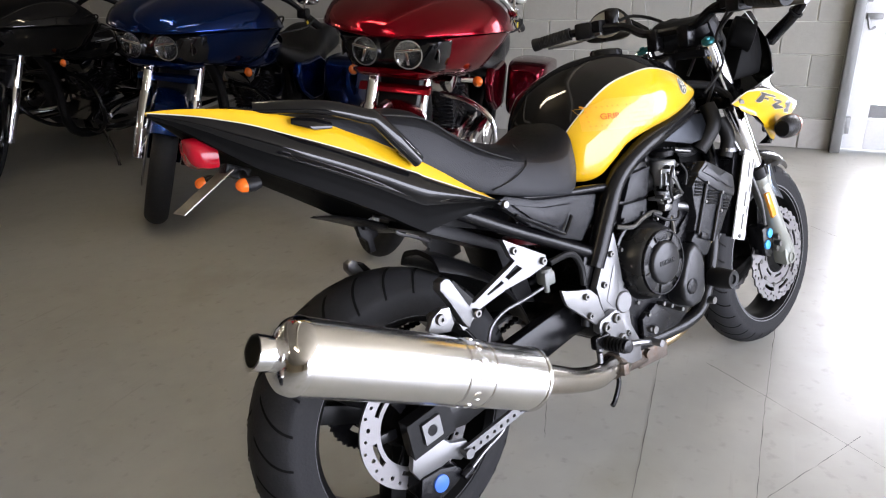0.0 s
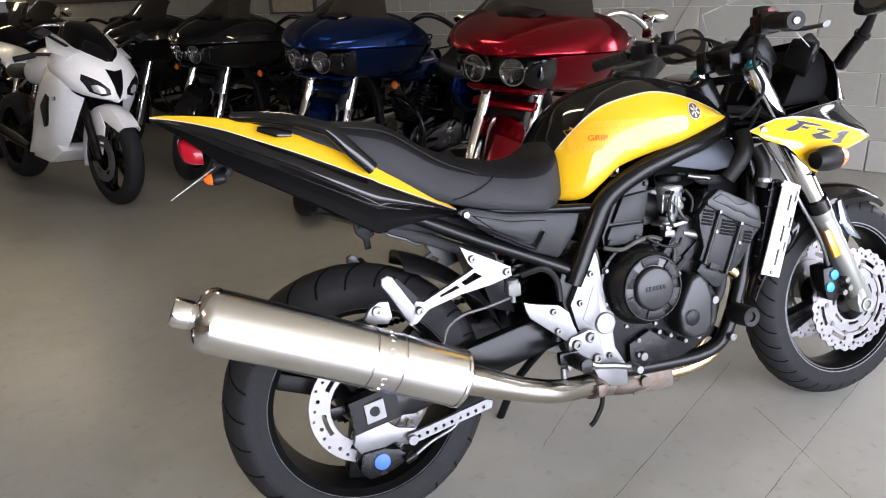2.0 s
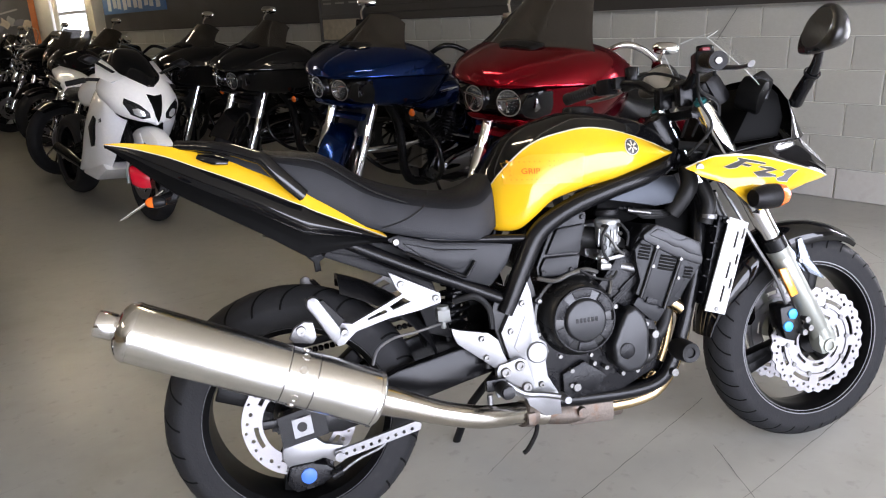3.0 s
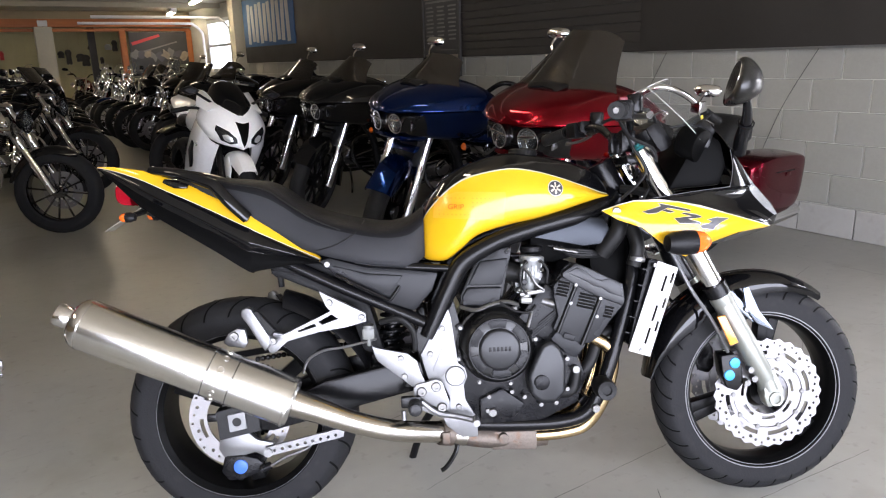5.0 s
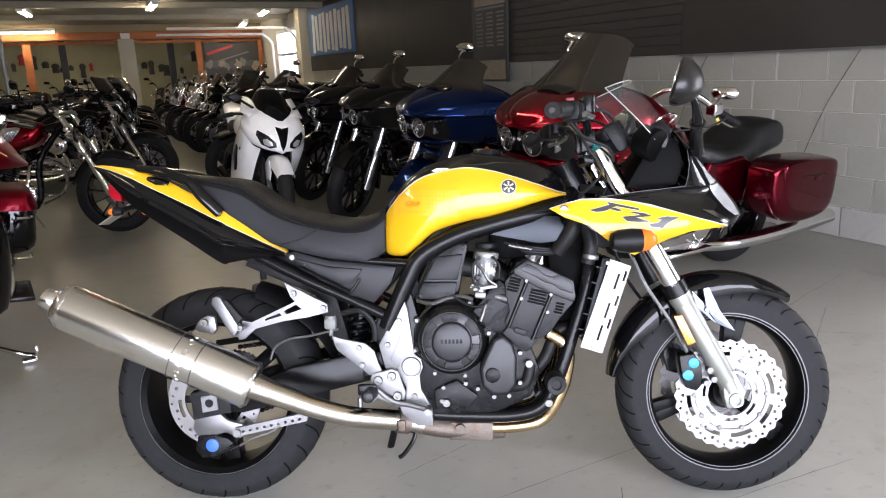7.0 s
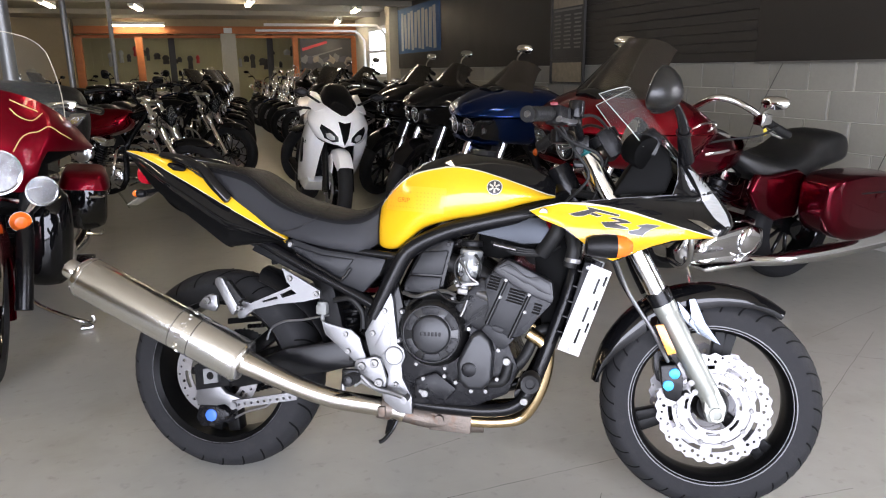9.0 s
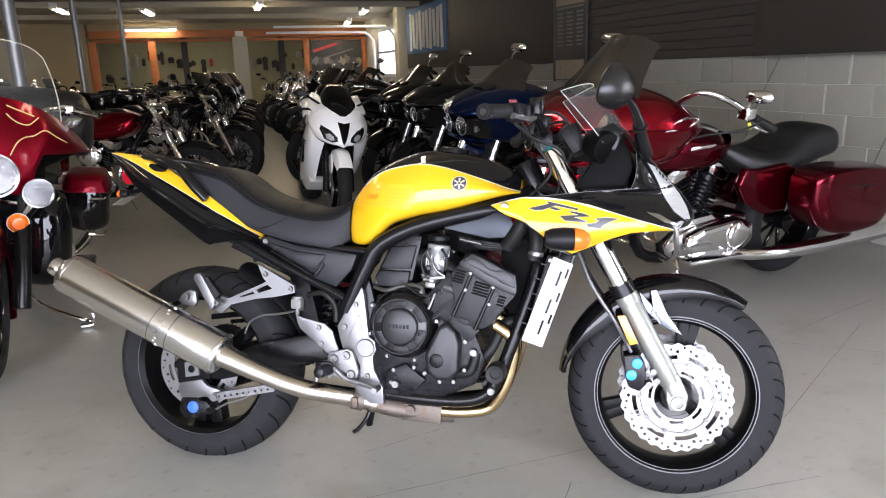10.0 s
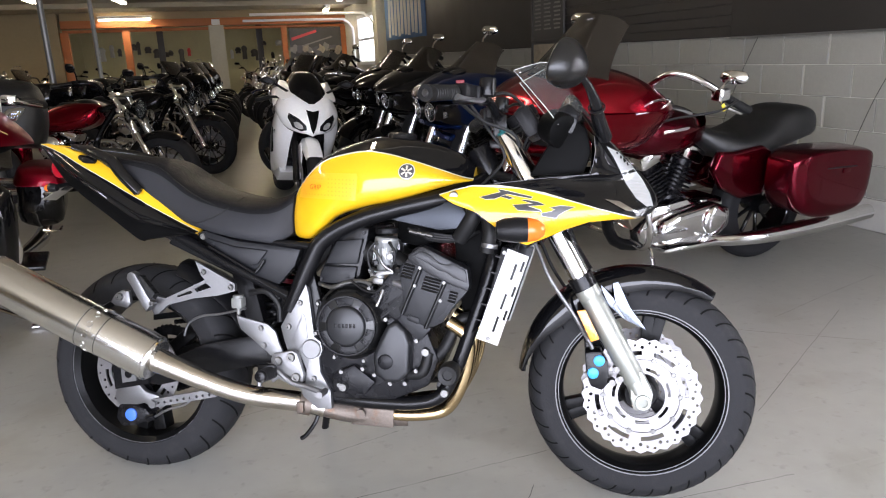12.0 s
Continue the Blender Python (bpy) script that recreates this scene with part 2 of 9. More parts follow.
def tube(points, radius, seg=12, smooth=5, cap=True, flat=1.0):
    pts = spline(points, smooth) if smooth > 1 and len(points) > 2 else [Vector(p) for p in points]
    n = len(pts)
    radii = [radius] * n if isinstance(radius, (int, float)) else [float(np.interp(i / (n - 1) * (len(radius) - 1), range(len(radius)), radius)) for i in range(n)]
    loops, side = [], None
    for i, p in enumerate(pts):
        d = (pts[min(i + 1, n - 1)] - pts[max(i - 1, 0)]).normalized()
        if side is None:
            side = d.orthogonal().normalized()
        side = (side - d * side.dot(d)).normalized()
        up = d.cross(side)
        loops.append([p + (side * math.cos(a) + up * math.sin(a) * flat) * radii[i] for a in (2 * math.pi * k / seg for k in range(seg))])
    return rings(loops, cap=cap)


def cyl(a, b, r, seg=16, bevel=0.0, r2=None):
    a, b = Vector(a), Vector(b)
    bm = bmesh.new()
    bmesh.ops.create_cone(bm, cap_ends=True, segments=seg, radius1=r, radius2=r if r2 is None else r2, depth=(b - a).length,
                          matrix=Matrix.Translation((a + b) / 2) @ (b - a).to_track_quat("Z", "Y").to_matrix().to_4x4())
    if bevel:
        caps = [e for f in bm.faces if len(f.verts) > 4 for e in f.edges]
        bmesh.ops.bevel(bm, geom=list(set(caps)), offset=bevel, segments=2, affect='EDGES', profile=0.6)
    return bm


def lathe(profile, seg=32, m=None, closed=False):
    """Turn (radius, height) points round the z axis, then place by m."""
    loops = [[Vector((r * math.cos(a), r * math.sin(a), z)) for a in (2 * math.pi * k / seg for k in range(seg))] for r, z in profile]
    if closed:
        loops.append(loops[0])
    bm = rings(loops, cap=not closed)
    return moved(bm, m) if m is not None else bm


def along(a, b):
    """A pose at a whose z axis points to b."""
    return Matrix.Translation(a) @ (Vector(b) - Vector(a)).to_track_quat("Z", "Y").to_matrix().to_4x4()


ACROSS = pose(0, 0, 0, 90, 0, 0)     # turns the z axis to -y: wheels and side covers


def prism(poly, y0, y1, bevel=0.0, seg=2):
    """A plate of the outline poly, (x, z) points, from y0 to y1."""
    bm = bmesh.new()
    f = bm.faces.new([bm.verts.new((x, y0, z)) for x, z in poly])
    ext = bmesh.ops.extrude_face_region(bm, geom=[f])
    bmesh.ops.translate(bm, verts=[v for v in ext["geom"] if isinstance(v, bmesh.types.BMVert)], vec=(0, y1 - y0, 0))
    if bevel:
        bmesh.ops.bevel(bm, geom=bm.edges[:], offset=bevel, segments=seg, affect='EDGES', profile=0.6, clamp_overlap=True)
    return bm


def holed(outer, holes, y0, y1):
    """A plate with openings through it; outlines are (x, z) points."""
    bm = bmesh.new()
    edges = []
    for loop in (outer, *holes):
        vs = [bm.verts.new((x, y0, z)) for x, z in loop]
        edges += [bm.edges.new((a, b)) for a, b in zip(vs, vs[1:] + vs[:1])]
    bmesh.ops.triangle_fill(bm, use_beauty=True, edges=edges)
    ext = bmesh.ops.extrude_face_region(bm, geom=bm.faces[:])
    bmesh.ops.translate(bm, verts=[v for v in ext["geom"] if isinstance(v, bmesh.types.BMVert)], vec=(0, y1 - y0, 0))
    return bm


def circle(cx, cz, r, n=16, a0=0.0, a1=2 * math.pi, end=False):
    return [(cx + r * math.cos(a0 + (a1 - a0) * k / (n - 1 if end else n)), cz + r * math.sin(a0 + (a1 - a0) * k / (n - 1 if end else n))) for k in range(n)]


def slot(cx, cz, r0, r1, a0, a1, n=6):
    return circle(cx, cz, r1, n, a0, a1, True) + circle(cx, cz, r0, n, a1, a0, True)


def body(stations, shape, steps=4, sub=3, bands=None):
    """A smooth body along x. stations: (x, values...); shape(values) gives half a section as (y, z) points from the top centre to
    the bottom centre, y >= 0. Bands: a material index for each step of the half section."""
    arr = np.array(stations, float)
    xs = np.linspace(0, len(arr) - 1, (len(arr) - 1) * steps + 1)

    def sample(u):
        i = min(int(u), len(arr) - 2)
        f = u - i
        a, b, c, d = arr[max(i - 1, 0)], arr[i], arr[i + 1], arr[min(i + 2, len(arr) - 1)]
        return 0.5 * (2 * b + (c - a) * f + (2 * a - 5 * b + 4 * c - d) * f * f + (3 * b - a - 3 * c + d) * f ** 3)

    loops = []
    for u in xs:
        v = sample(u)
        half = [Vector((v[0], y, z)) for y, z in shape(*v[1:])]
        fine = spline(half, sub)
        loops.append(fine + [Vector((q.x, -q.y, q.z)) for q in reversed(fine[1:-1])])
    full = None
    if bands:
        half_b = [b for b in bands for _ in range(sub)]
        full = half_b + half_b[::-1]
    return rings(loops, bands=full)


def drape(target, outline, lift, side=-1, fill=0.02):
    """Lay a flat figure, (x, z) points, on the flank of a body, lift metres proud of it."""
    from mathutils.bvhtree import BVHTree
    tree = BVHTree.FromBMesh(target)
    bm = bmesh.new()
    bm.faces.new([bm.verts.new((x, 0, z)) for x, z in outline])
    bmesh.ops.triangulate(bm, faces=bm.faces[:])
    for _ in range(6):
        long = [e for e in bm.edges if e.calc_length() > fill]
        if not long:
            break
        bmesh.ops.subdivide_edges(bm, edges=long, cuts=1)
        bmesh.ops.triangulate(bm, faces=bm.faces[:])
    for v in bm.verts:
        hit = tree.ray_cast(Vector((v.co.x, side * 2, v.co.z)), Vector((0, -side, 0)))
        if hit[0] is not None and hit[0].y * side > 0.02:
            v.co = hit[0] + Vector((0, side * lift, 0))
        else:
            near = tree.find_nearest(Vector((v.co.x, side * 0.24, v.co.z)))
            v.co = Vector((v.co.x, near[0].y + side * lift, v.co.z))
    return bm


def lettering(text, size, m, lift=0.001):
    cu = bpy.data.curves.new("words", 'FONT')
    cu.body, cu.size, cu.extrude, cu.align_x = text, size, lift, 'CENTER'
    ob = bpy.data.objects.new("words", cu)
    me = bpy.data.meshes.new_from_object(ob)
    bm = bmesh.new()
    bm.from_mesh(me)
    bpy.data.objects.remove(ob)
    bpy.data.curves.remove(cu)
    bpy.data.meshes.remove(me)
    return moved(bm, m)


# ---- the showroom: x = 0 is the block wall, y runs along it into the depth ----
def nodes_floor():
    m = material("polished_concrete", (0.305, 0.300, 0.268), 0.30, var=0.28, scale=0.9, fine=0.08, bump=0.12, bscale=40, wear=0.45, wear_colour=(0.20, 0.188, 0.145))
    nt = m.node_tree
    nodes, link = nt.nodes, nt.links.new
    b = nodes["Principled BSDF"]
    source = b.inputs["Base Color"].links[0].from_socket
    co = nodes["Texture Coordinate"]
    # scuffs and fine dirt
    n = nodes.new("ShaderNodeTexNoise")
    n.inputs["Scale"].default_value, n.inputs["Detail"].default_value = 24, 8
    link(co.outputs["Object"], n.inputs["Vector"])
    r = nodes.new("ShaderNodeMapRange")
    r.inputs["From Min"].default_value, r.inputs["From Max"].default_value = 0.60, 0.75
    r.inputs["To Max"].default_value = 0.35
    link(n.outputs[0], r.inputs["Value"])
    mix = nodes.new("ShaderNodeMix")
    mix.data_type = 'RGBA'
    link(r.outputs[0], mix.inputs["Factor"])
    link(source, mix.inputs["A"])
    mix.inputs["B"].default_value = (0.13, 0.12, 0.10, 1)
    # long faint scratches and pale rubbed streaks
    out = mix.outputs["Result"]
    for turn, lo, hi, amount, tint in ((0.6, 0.66, 0.74, 0.10, (0.42, 0.41, 0.39, 1)), (2.0, 0.66, 0.74, 0.22, (0.15, 0.14, 0.12, 1)), (1.3, 0.68, 0.74, 0.12, (0.42, 0.41, 0.40, 1))):
        mp = nodes.new("ShaderNodeMapping")
        mp.inputs["Rotation"].default_value = (0, 0, turn)
        mp.inputs["Scale"].default_value = (1.2, 26.0, 1.0)
        link(co.outputs["Object"], mp.inputs["Vector"])
        st = nodes.new("ShaderNodeTexNoise")
        st.inputs["Scale"].default_value, st.inputs["Detail"].default_value = 1.6, 5
        link(mp.outputs[0], st.inputs["Vector"])
        rg = nodes.new("ShaderNodeMapRange")
        rg.inputs["From Min"].default_value, rg.inputs["From Max"].default_value = lo, hi
        rg.inputs["To Max"].default_value = amount
        link(st.outputs[0], rg.inputs["Value"])
        mx = nodes.new("ShaderNodeMix")
        mx.data_type = 'RGBA'
        link(rg.outputs[0], mx.inputs["Factor"])
        link(out, mx.inputs["A"])
        mx.inputs["B"].default_value = tint
        out = mx.outputs["Result"]
    link(out, b.inputs["Base Color"])
    return m


FLOOR = nodes_floor()
CRACK = material("crack_dirt", (0.09, 0.085, 0.08), 0.8, var=0.2, scale=20)
BLOCK = material("painted_block", (0.285, 0.28, 0.25), 0.7, var=0.08, scale=3, fine=0.07, bump=1.0, bscale=110, random_amount=0.05)
MORTAR = material("mortar", (0.52, 0.51, 0.46), 0.9, var=0.12, scale=6, bump=0.6, bscale=90)
FOOTING = material("footing_concrete", (0.35, 0.34, 0.315), 0.8, var=0.15, scale=3, bump=0.7, bscale=60, wear=0.4, wear_colour=(0.25, 0.24, 0.22))
SLATWALL = material("black_slatwall", (0.029, 0.0265, 0.024), 0.5, var=0.2, scale=2, bump=0.2, bscale=200)
CEILING = material("tan_ceiling", (0.36, 0.32, 0.24), 0.85, var=0.1, scale=1.2, bump=0.2, bscale=40)
TAN = material("tan_plywood", (0.30, 0.235, 0.135), 0.8, var=0.12, scale=1.0, bump=0.3, bscale=50)
CREAM = material("cream_paint", (0.44, 0.41, 0.32), 0.75, var=0.1, scale=1.5)
BEAM = material("orange_stained_timber", (0.40, 0.13, 0.035), 0.55, var=0.25, scale=2, stretch=(1, 6, 6))
PANELING = material("olive_metal_panelling", (0.38, 0.36, 0.22), 0.6, var=0.12, scale=2)
GALV = material("galvanised_pipe", (0.24, 0.245, 0.245), 0.45, metal=0.8, var=0.15, scale=9)
DOORFRAME = material("white_door_frame", (0.72, 0.73, 0.74), 0.45, var=0.06, scale=5)
GLASS = material("door_glass", (0.95, 0.97, 0.97), 0.03, transmission=1.0, ior=1.05, var=0.01)
TUBELIGHT = material("fluorescent_tube", (1.0, 0.89, 0.63), 0.5, var=0.01, emit=26.0)
FIXTURE = material("white_enamel", (0.7, 0.69, 0.65), 0.5, var=0.06)
BANNERBLUE = material("banner_blue", (0.045, 0.12, 0.26), 0.6, var=0.12, scale=3)
BANNERWHITE = material("banner_white", (0.42, 0.44, 0.44), 0.6, var=0.08, scale=4)
POSTERDARK = material("poster_dark", (0.05, 0.048, 0.045), 0.5, var=0.3, scale=4)
POSTERTAN = material("poster_tan", (0.26, 0.22, 0.16), 0.5, var=0.5, scale=14)
POSTERTEXT = material("poster_print", (0.17, 0.165, 0.15), 0.6, var=0.2, scale=30)
ASPHALT = material("asphalt_lot", (0.20, 0.20, 0.19), 0.85, var=0.2, scale=0.6, bump=0.6, bscale=60)
# the pane itself glows, in place of daylight behind it
DAYPANE = material("daylight_glow_pane", (0.9, 0.95, 1.0), 0.5, var=0.02, emit=3.2)
SIGNRED = material("red_sign", (0.55, 0.05, 0.05), 0.5, var=0.1)

Y0, Y1, XL, TOP = -3.2, 25.0, -13.5, 2.52


def grid_plane(x0, x1, y0, y1, nx, ny, z=0.0):
    bm = bmesh.new()
    vs = [[bm.verts.new((x0 + (x1 - x0) * i / nx, y0 + (y1 - y0) * j / ny, z)) for j in range(ny + 1)] for i in range(nx + 1)]
    for i in range(nx):
        for j in range(ny):
            bm.faces.new((vs[i][j], vs[i + 1][j], vs[i + 1][j + 1], vs[i][j + 1]))
    return bm


solid("ground", grid_plane(-300, 300, -300, 300, 2, 2, -0.06), ASPHALT, "grey asphalt lot outside the showroom", "ground", m=ROOM, kind="structure")
floor = solid("floor", join(box((XL / 2, (Y0 + Y1) / 2, -0.03), (-XL + 0.6, Y1 - Y0 + 0.6, 0.06))), FLOOR, "scuffed grey polished concrete showroom floor", "floor", m=ROOM, kind="structure", smooth=0)
solid("ceiling", box((XL / 2, (Y0 + Y1) / 2, TOP + 0.06), (-XL + 0.6, Y1 - Y0 + 0.6, 0.12)), CEILING, "low tan showroom ceiling", "ceiling", m=ROOM, kind="structure", smooth=0)

# block wall: footing, five visible courses, black wall panels over it
WALLTOP = 1.238
wall = solid("wall_block", join(
    box((0.115, (-0.13 + Y1) / 2, TOP / 2), (0.2, Y1 + 0.13, TOP)),
    box((0.115, (Y0 - 1.38) / 2, TOP / 2), (0.2, -1.38 - Y0, TOP)),
    box((0.115, -0.755, 2.15 + (TOP - 2.15) / 2), (0.2, 1.25, TOP - 2.15))), MORTAR, "grey painted concrete block wall with pale joints", "wall", m=ROOM, kind="structure", smooth=0)
# wall panels: flat near the door, slatted further on
panel = part("wall_panel", box((-0.012, 1.685, (WALLTOP + TOP) / 2), (0.05, 3.63, TOP - WALLTOP), 0.003), SLATWALL, wall, "flat black wall panel")
part("ledge", box((-0.03, 1.685, WALLTOP - 0.008), (0.03, 3.63, 0.016)), GALV, wall, "grey metal ledge under the panel")
slatdata = finish(box((-0.012, 0, 0), (0.036, 1.0, 0.074), 0.002, seg=1), "slat", SLATWALL)
backing = part("wall_panel", box((-0.004, 5.05, (WALLTOP + TOP) / 2), (0.028, 3.1, TOP - WALLTOP)), SLATWALL, wall, "black slatted display panel")
for k in range(16):
    sl = new("slat", slatdata)
    sl.parent = backing
    sl.matrix_basis = pose(-0.004, 5.05, WALLTOP + 0.04 + 0.079 * k) @ Matrix.Diagonal((1, 3.1, 1, 1))
part("wall_panel", box((-0.012, 10.3, (WALLTOP + TOP) / 2), (0.05, 7.4, TOP - WALLTOP), 0.003), SLATWALL, wall, "flat black wall panel")

# door beside the panels: white frame, two glass panes
door = thing("door_1", "white framed glazed side door, closed, with bright daylight behind", "door", m=ROOM @ pose(0, -0.13, 0))
door["kind"] = "structure"
part("door_jamb", join(box((0.0, -0.03, 1.075), (0.16, 0.06, 2.15), 0.004), box((0.0, -1.22, 1.075), (0.16, 0.06, 2.15), 0.004), box((0.0, -0.625, 2.12), (0.16, 1.25, 0.06), 0.004)), GALV, door, "grey steel jamb")
leaf = part("door_leaf", join(box((0.02, -0.13, 1.05), (0.05, 0.13, 2.06), 0.005), box((0.02, -1.13, 1.05), (0.05, 0.13, 2.06), 0.005),
                              box((0.02, -0.63, 0.12), (0.05, 0.87, 0.2), 0.005), box((0.02, -0.63, 0.80), (0.05, 0.87, 0.12), 0.005), box((0.02, -0.63, 2.0), (0.05, 0.87, 0.16), 0.005)), DOORFRAME, door, "white metal door leaf")
for z in (0.45, 1.38):
    p = part("pane", box((0.02, -0.63, z), (0.008, 0.87, 0.6 if z < 1 else 1.1)), GLASS, leaf)
    p.visible_shadow = False
for z in (0.18, 1.0, 1.9):
    part("hinge", join(box((-0.03, -0.06, z), (0.03, 0.07, 0.11), 0.004), cyl((-0.047, -0.06, z - 0.06), (-0.047, -0.06, z + 0.06), 0.009, 10)), GALV, leaf)
part("door_closer", join(box((-0.04, -0.12, 0.86), (0.05, 0.09, 0.035), 0.006), tube([(-0.07, -0.08, 0.86), (-0.075, -0.1, 0.79), (-0.07, -0.13, 0.80)], 0.008, 8)), GALV, leaf)

# the other walls
wall_left = solid("wall_left", box((XL - 0.1, (Y0 + Y1) / 2, TOP / 2), (0.2, Y1 - Y0 + 0.4, TOP)), TAN, "tan plastered showroom wall", "wall", m=ROOM, kind="structure", smooth=0)
wall_front = solid("wall_front", join(box((-0.75, Y0 - 0.1, TOP / 2), (1.5, 0.2, TOP)), box(((XL - 8.9) / 2, Y0 - 0.1, TOP / 2), (-XL - 8.9, 0.2, TOP)),
                                      box((-5.2, Y0 - 0.1, 2.46), (7.4, 0.2, 0.12))), CREAM, "cream wall with a wide open roll-up doorway", "wall", m=ROOM, kind="structure", smooth=0)

# far partition: cream pier, orange timber beam and posts, olive panelling behind
YP = 18.5
far = solid("wall_far", box((XL / 2, Y1 + 0.1, TOP / 2), (-XL + 0.4, 0.2, TOP)), PANELING, "olive ribbed metal wall at the far end", "wall", m=ROOM, kind="structure", smooth=0)
ribdata = finish(box((0, 0, TOP / 2), (0.05, 0.03, TOP)), "rib", PANELING)
for k in range(44):
    rb = new("rib", ribdata)
    rb.parent = far
    rb.matrix_basis = pose(XL + 0.3 * k + 0.2, Y1 - 0.02, 0)
pier = solid("pier", box((-3.31, YP - 0.05, 1.08), (0.36, 0.36, 2.16), 0.01), CREAM, "cream painted masonry pier", "pier", m=ROOM, kind="structure")
solid("beam", box((-3.42, YP, 2.25), (6.84, 0.24, 0.18), 0.01), BEAM, "orange stained timber beam across the hall", "beam", m=ROOM, kind="structure")
solid("beam", box((-3.42, YP + 0.10, 2.10), (6.84, 0.06, 0.07), 0.005), BEAM, "thin orange timber rail under the beam", "beam", m=ROOM, kind="structure")
solid("lintel", box((-3.42, YP + 0.05, (2.34 + TOP) / 2), (6.84, 0.14, TOP - 2.34)), TAN, "tan plywood above the beam", "wall", m=ROOM, kind="structure", smooth=0)
solid("wall_partition", box(((XL - 6.9) / 2, YP, TOP / 2), (-XL - 6.9, 0.2, TOP)), TAN, "tan plywood partition wall", "wall", m=ROOM, kind="structure", smooth=0)
solid("cable_box", box((-3.31, YP - 0.25, 2.23), (0.20, 0.06, 0.13), 0.01), FIXTURE, "small white junction box on the beam", "box", m=ROOM, kind="structure")
for x, w in ((-6.80, 0.18), (-5.43, 0.17), (-1.62, 0.14), (-0.07, 0.14)):
    solid("post", box((x, YP + 0.05, 1.04), (w, 0.18, 2.08), 0.01), BEAM, "orange stained timber post", "post", "posts under the beam", m=ROOM, kind="structure")
for x in (-4.72, -2.12):
    solid("post", box((x, YP + 1.6, 1.24), (0.16, 0.16, 2.48), 0.01), POSTERDARK, "dark steel post behind the beam", "post", "dark posts", m=ROOM, kind="structure")
for y in (14.55, 16.72):
    solid("door_track", tube([(-0.16, y, 0.3), (-0.16, y, 1.75), (-0.20, y, 1.98), (-0.36, y, 2.12), (-0.60, y, 2.15), (-2.75, y + 0.05, 2.16)], 0.028, 8, 6), DOORFRAME, "white overhead roll-up door track", "door track", "door tracks", m=ROOM, kind="structure")
win = thing("window_1", "bright glazed roll-up door in the wall beside the banner", "window", m=ROOM)
win["kind"] = "structure"
frame_bm = join(box((-0.02, 15.65, 2.16), (0.08, 2.1, 0.08)), box((-0.02, 15.65, 1.64), (0.08, 2.1, 0.06)), box((-0.02, 15.65, 1.10), (0.08, 2.1, 0.08)), box((-0.02, 14.65, 1.64), (0.08, 0.09, 1.1)), box((-0.02, 16.66, 1.64), (0.08, 0.09, 1.1)))
part("window_frame", frame_bm, DOORFRAME, win)
for z in (1.375, 1.90):
    part("pane", box((0.0, 15.65, z), (0.02, 1.92, 0.46)), DAYPANE, win, "overexposed daylight pane")
solid("wall_pier", box((-0.1, 14.22, TOP / 2), (0.24, 0.34, TOP), 0.01), CREAM, "cream boxed column on the block wall", "column", m=ROOM, kind="structure")

# poster, banner and far mural
poster = thing("poster", "tall dark framed poster with printed columns", "poster", m=ROOM)
part("poster_board", box((-0.05, 6.52, 1.76), (0.02, 0.76, 1.45), 0.002), POSTERDARK, poster)
part("picture", box((-0.063, 6.52, 2.18), (0.004, 0.70, 0.58)), POSTERTAN, poster, "tan picture panel")
part("picture", box((-0.063, 6.52, 1.16), (0.004, 0.70, 0.22)), POSTERTAN, poster, "small tan picture panel")
for c in range(3):
    for r in range(9):
        part("text_bar", box((-0.063, 6.28 + 0.24 * c, 1.80 - 0.045 * r), (0.004, 0.17 - 0.02 * ((r * 7 + c) % 3), 0.018)), POSTERTEXT, poster)
part("text_bar", box((-0.063, 6.52, 1.86), (0.004, 0.66, 0.022)), POSTERTEXT, poster)
part("poster_frame", join(box((-0.06, 6.13, 1.76), (0.03, 0.025, 1.47), 0.002), box((-0.06, 6.91, 1.76), (0.03, 0.025, 1.47), 0.002), box((-0.06, 6.52, 1.31), (0.03, 0.78, 0.025), 0.002)), POSTERDARK, poster)
banner = thing("wall_banner", "blue wall banner with tall white letter shapes", "banner", m=ROOM)
part("banner_sheet", box((-0.05, 12.55, 1.98), (0.02, 2.75, 0.88), 0.002), BANNERBLUE, banner)
for k in range(10):
    part("letter_bar", box((-0.064, 11.45 + 0.235 * k, 1.96), (0.004, 0.155, 0.74 - 0.04 * (k % 3)), 0, (3 if k % 2 else -3, 0, 0)), BANNERWHITE, banner)
mural = thing("mural", "dark printed mural on the far partition", "mural", m=ROOM)
part("mural_sheet", box((-0.82, YP - 0.05, 1.53), (1.36, 0.03, 1.02), 0.003), POSTERDARK, mural)
rnd_mural = random.Random(5)
for k in range(9):
    cx, cz = -1.40 + 0.145 * k, 1.50 + 0.05 * math.sin(k * 1.3)
    blob = [(cx + rnd_mural.uniform(0.06, 0.15) * math.cos(a), cz + rnd_mural.uniform(0.05, 0.15) * math.sin(a)) for a in (2 * math.pi * j / 9 for j in range(9))]
    part("mural_shape", prism(blob, YP - 0.068 - 0.001 * k, YP - 0.072 - 0.001 * k), (POSTERTEXT, GREYINK, POSTERTAN)[k % 3], mural, smooth=0)
part("mural_shape", prism([(-1.46, 1.80), (-0.80, 1.99), (-0.78, 1.93), (-1.44, 1.73)], YP - 0.08, YP - 0.085), SIGNRED, mural)
part("mural_shape", prism([(-1.20, 1.60), (-0.40, 1.82), (-0.38, 1.79), (-1.18, 1.57)], YP - 0.084, YP - 0.089), POSTERTEXT, mural)

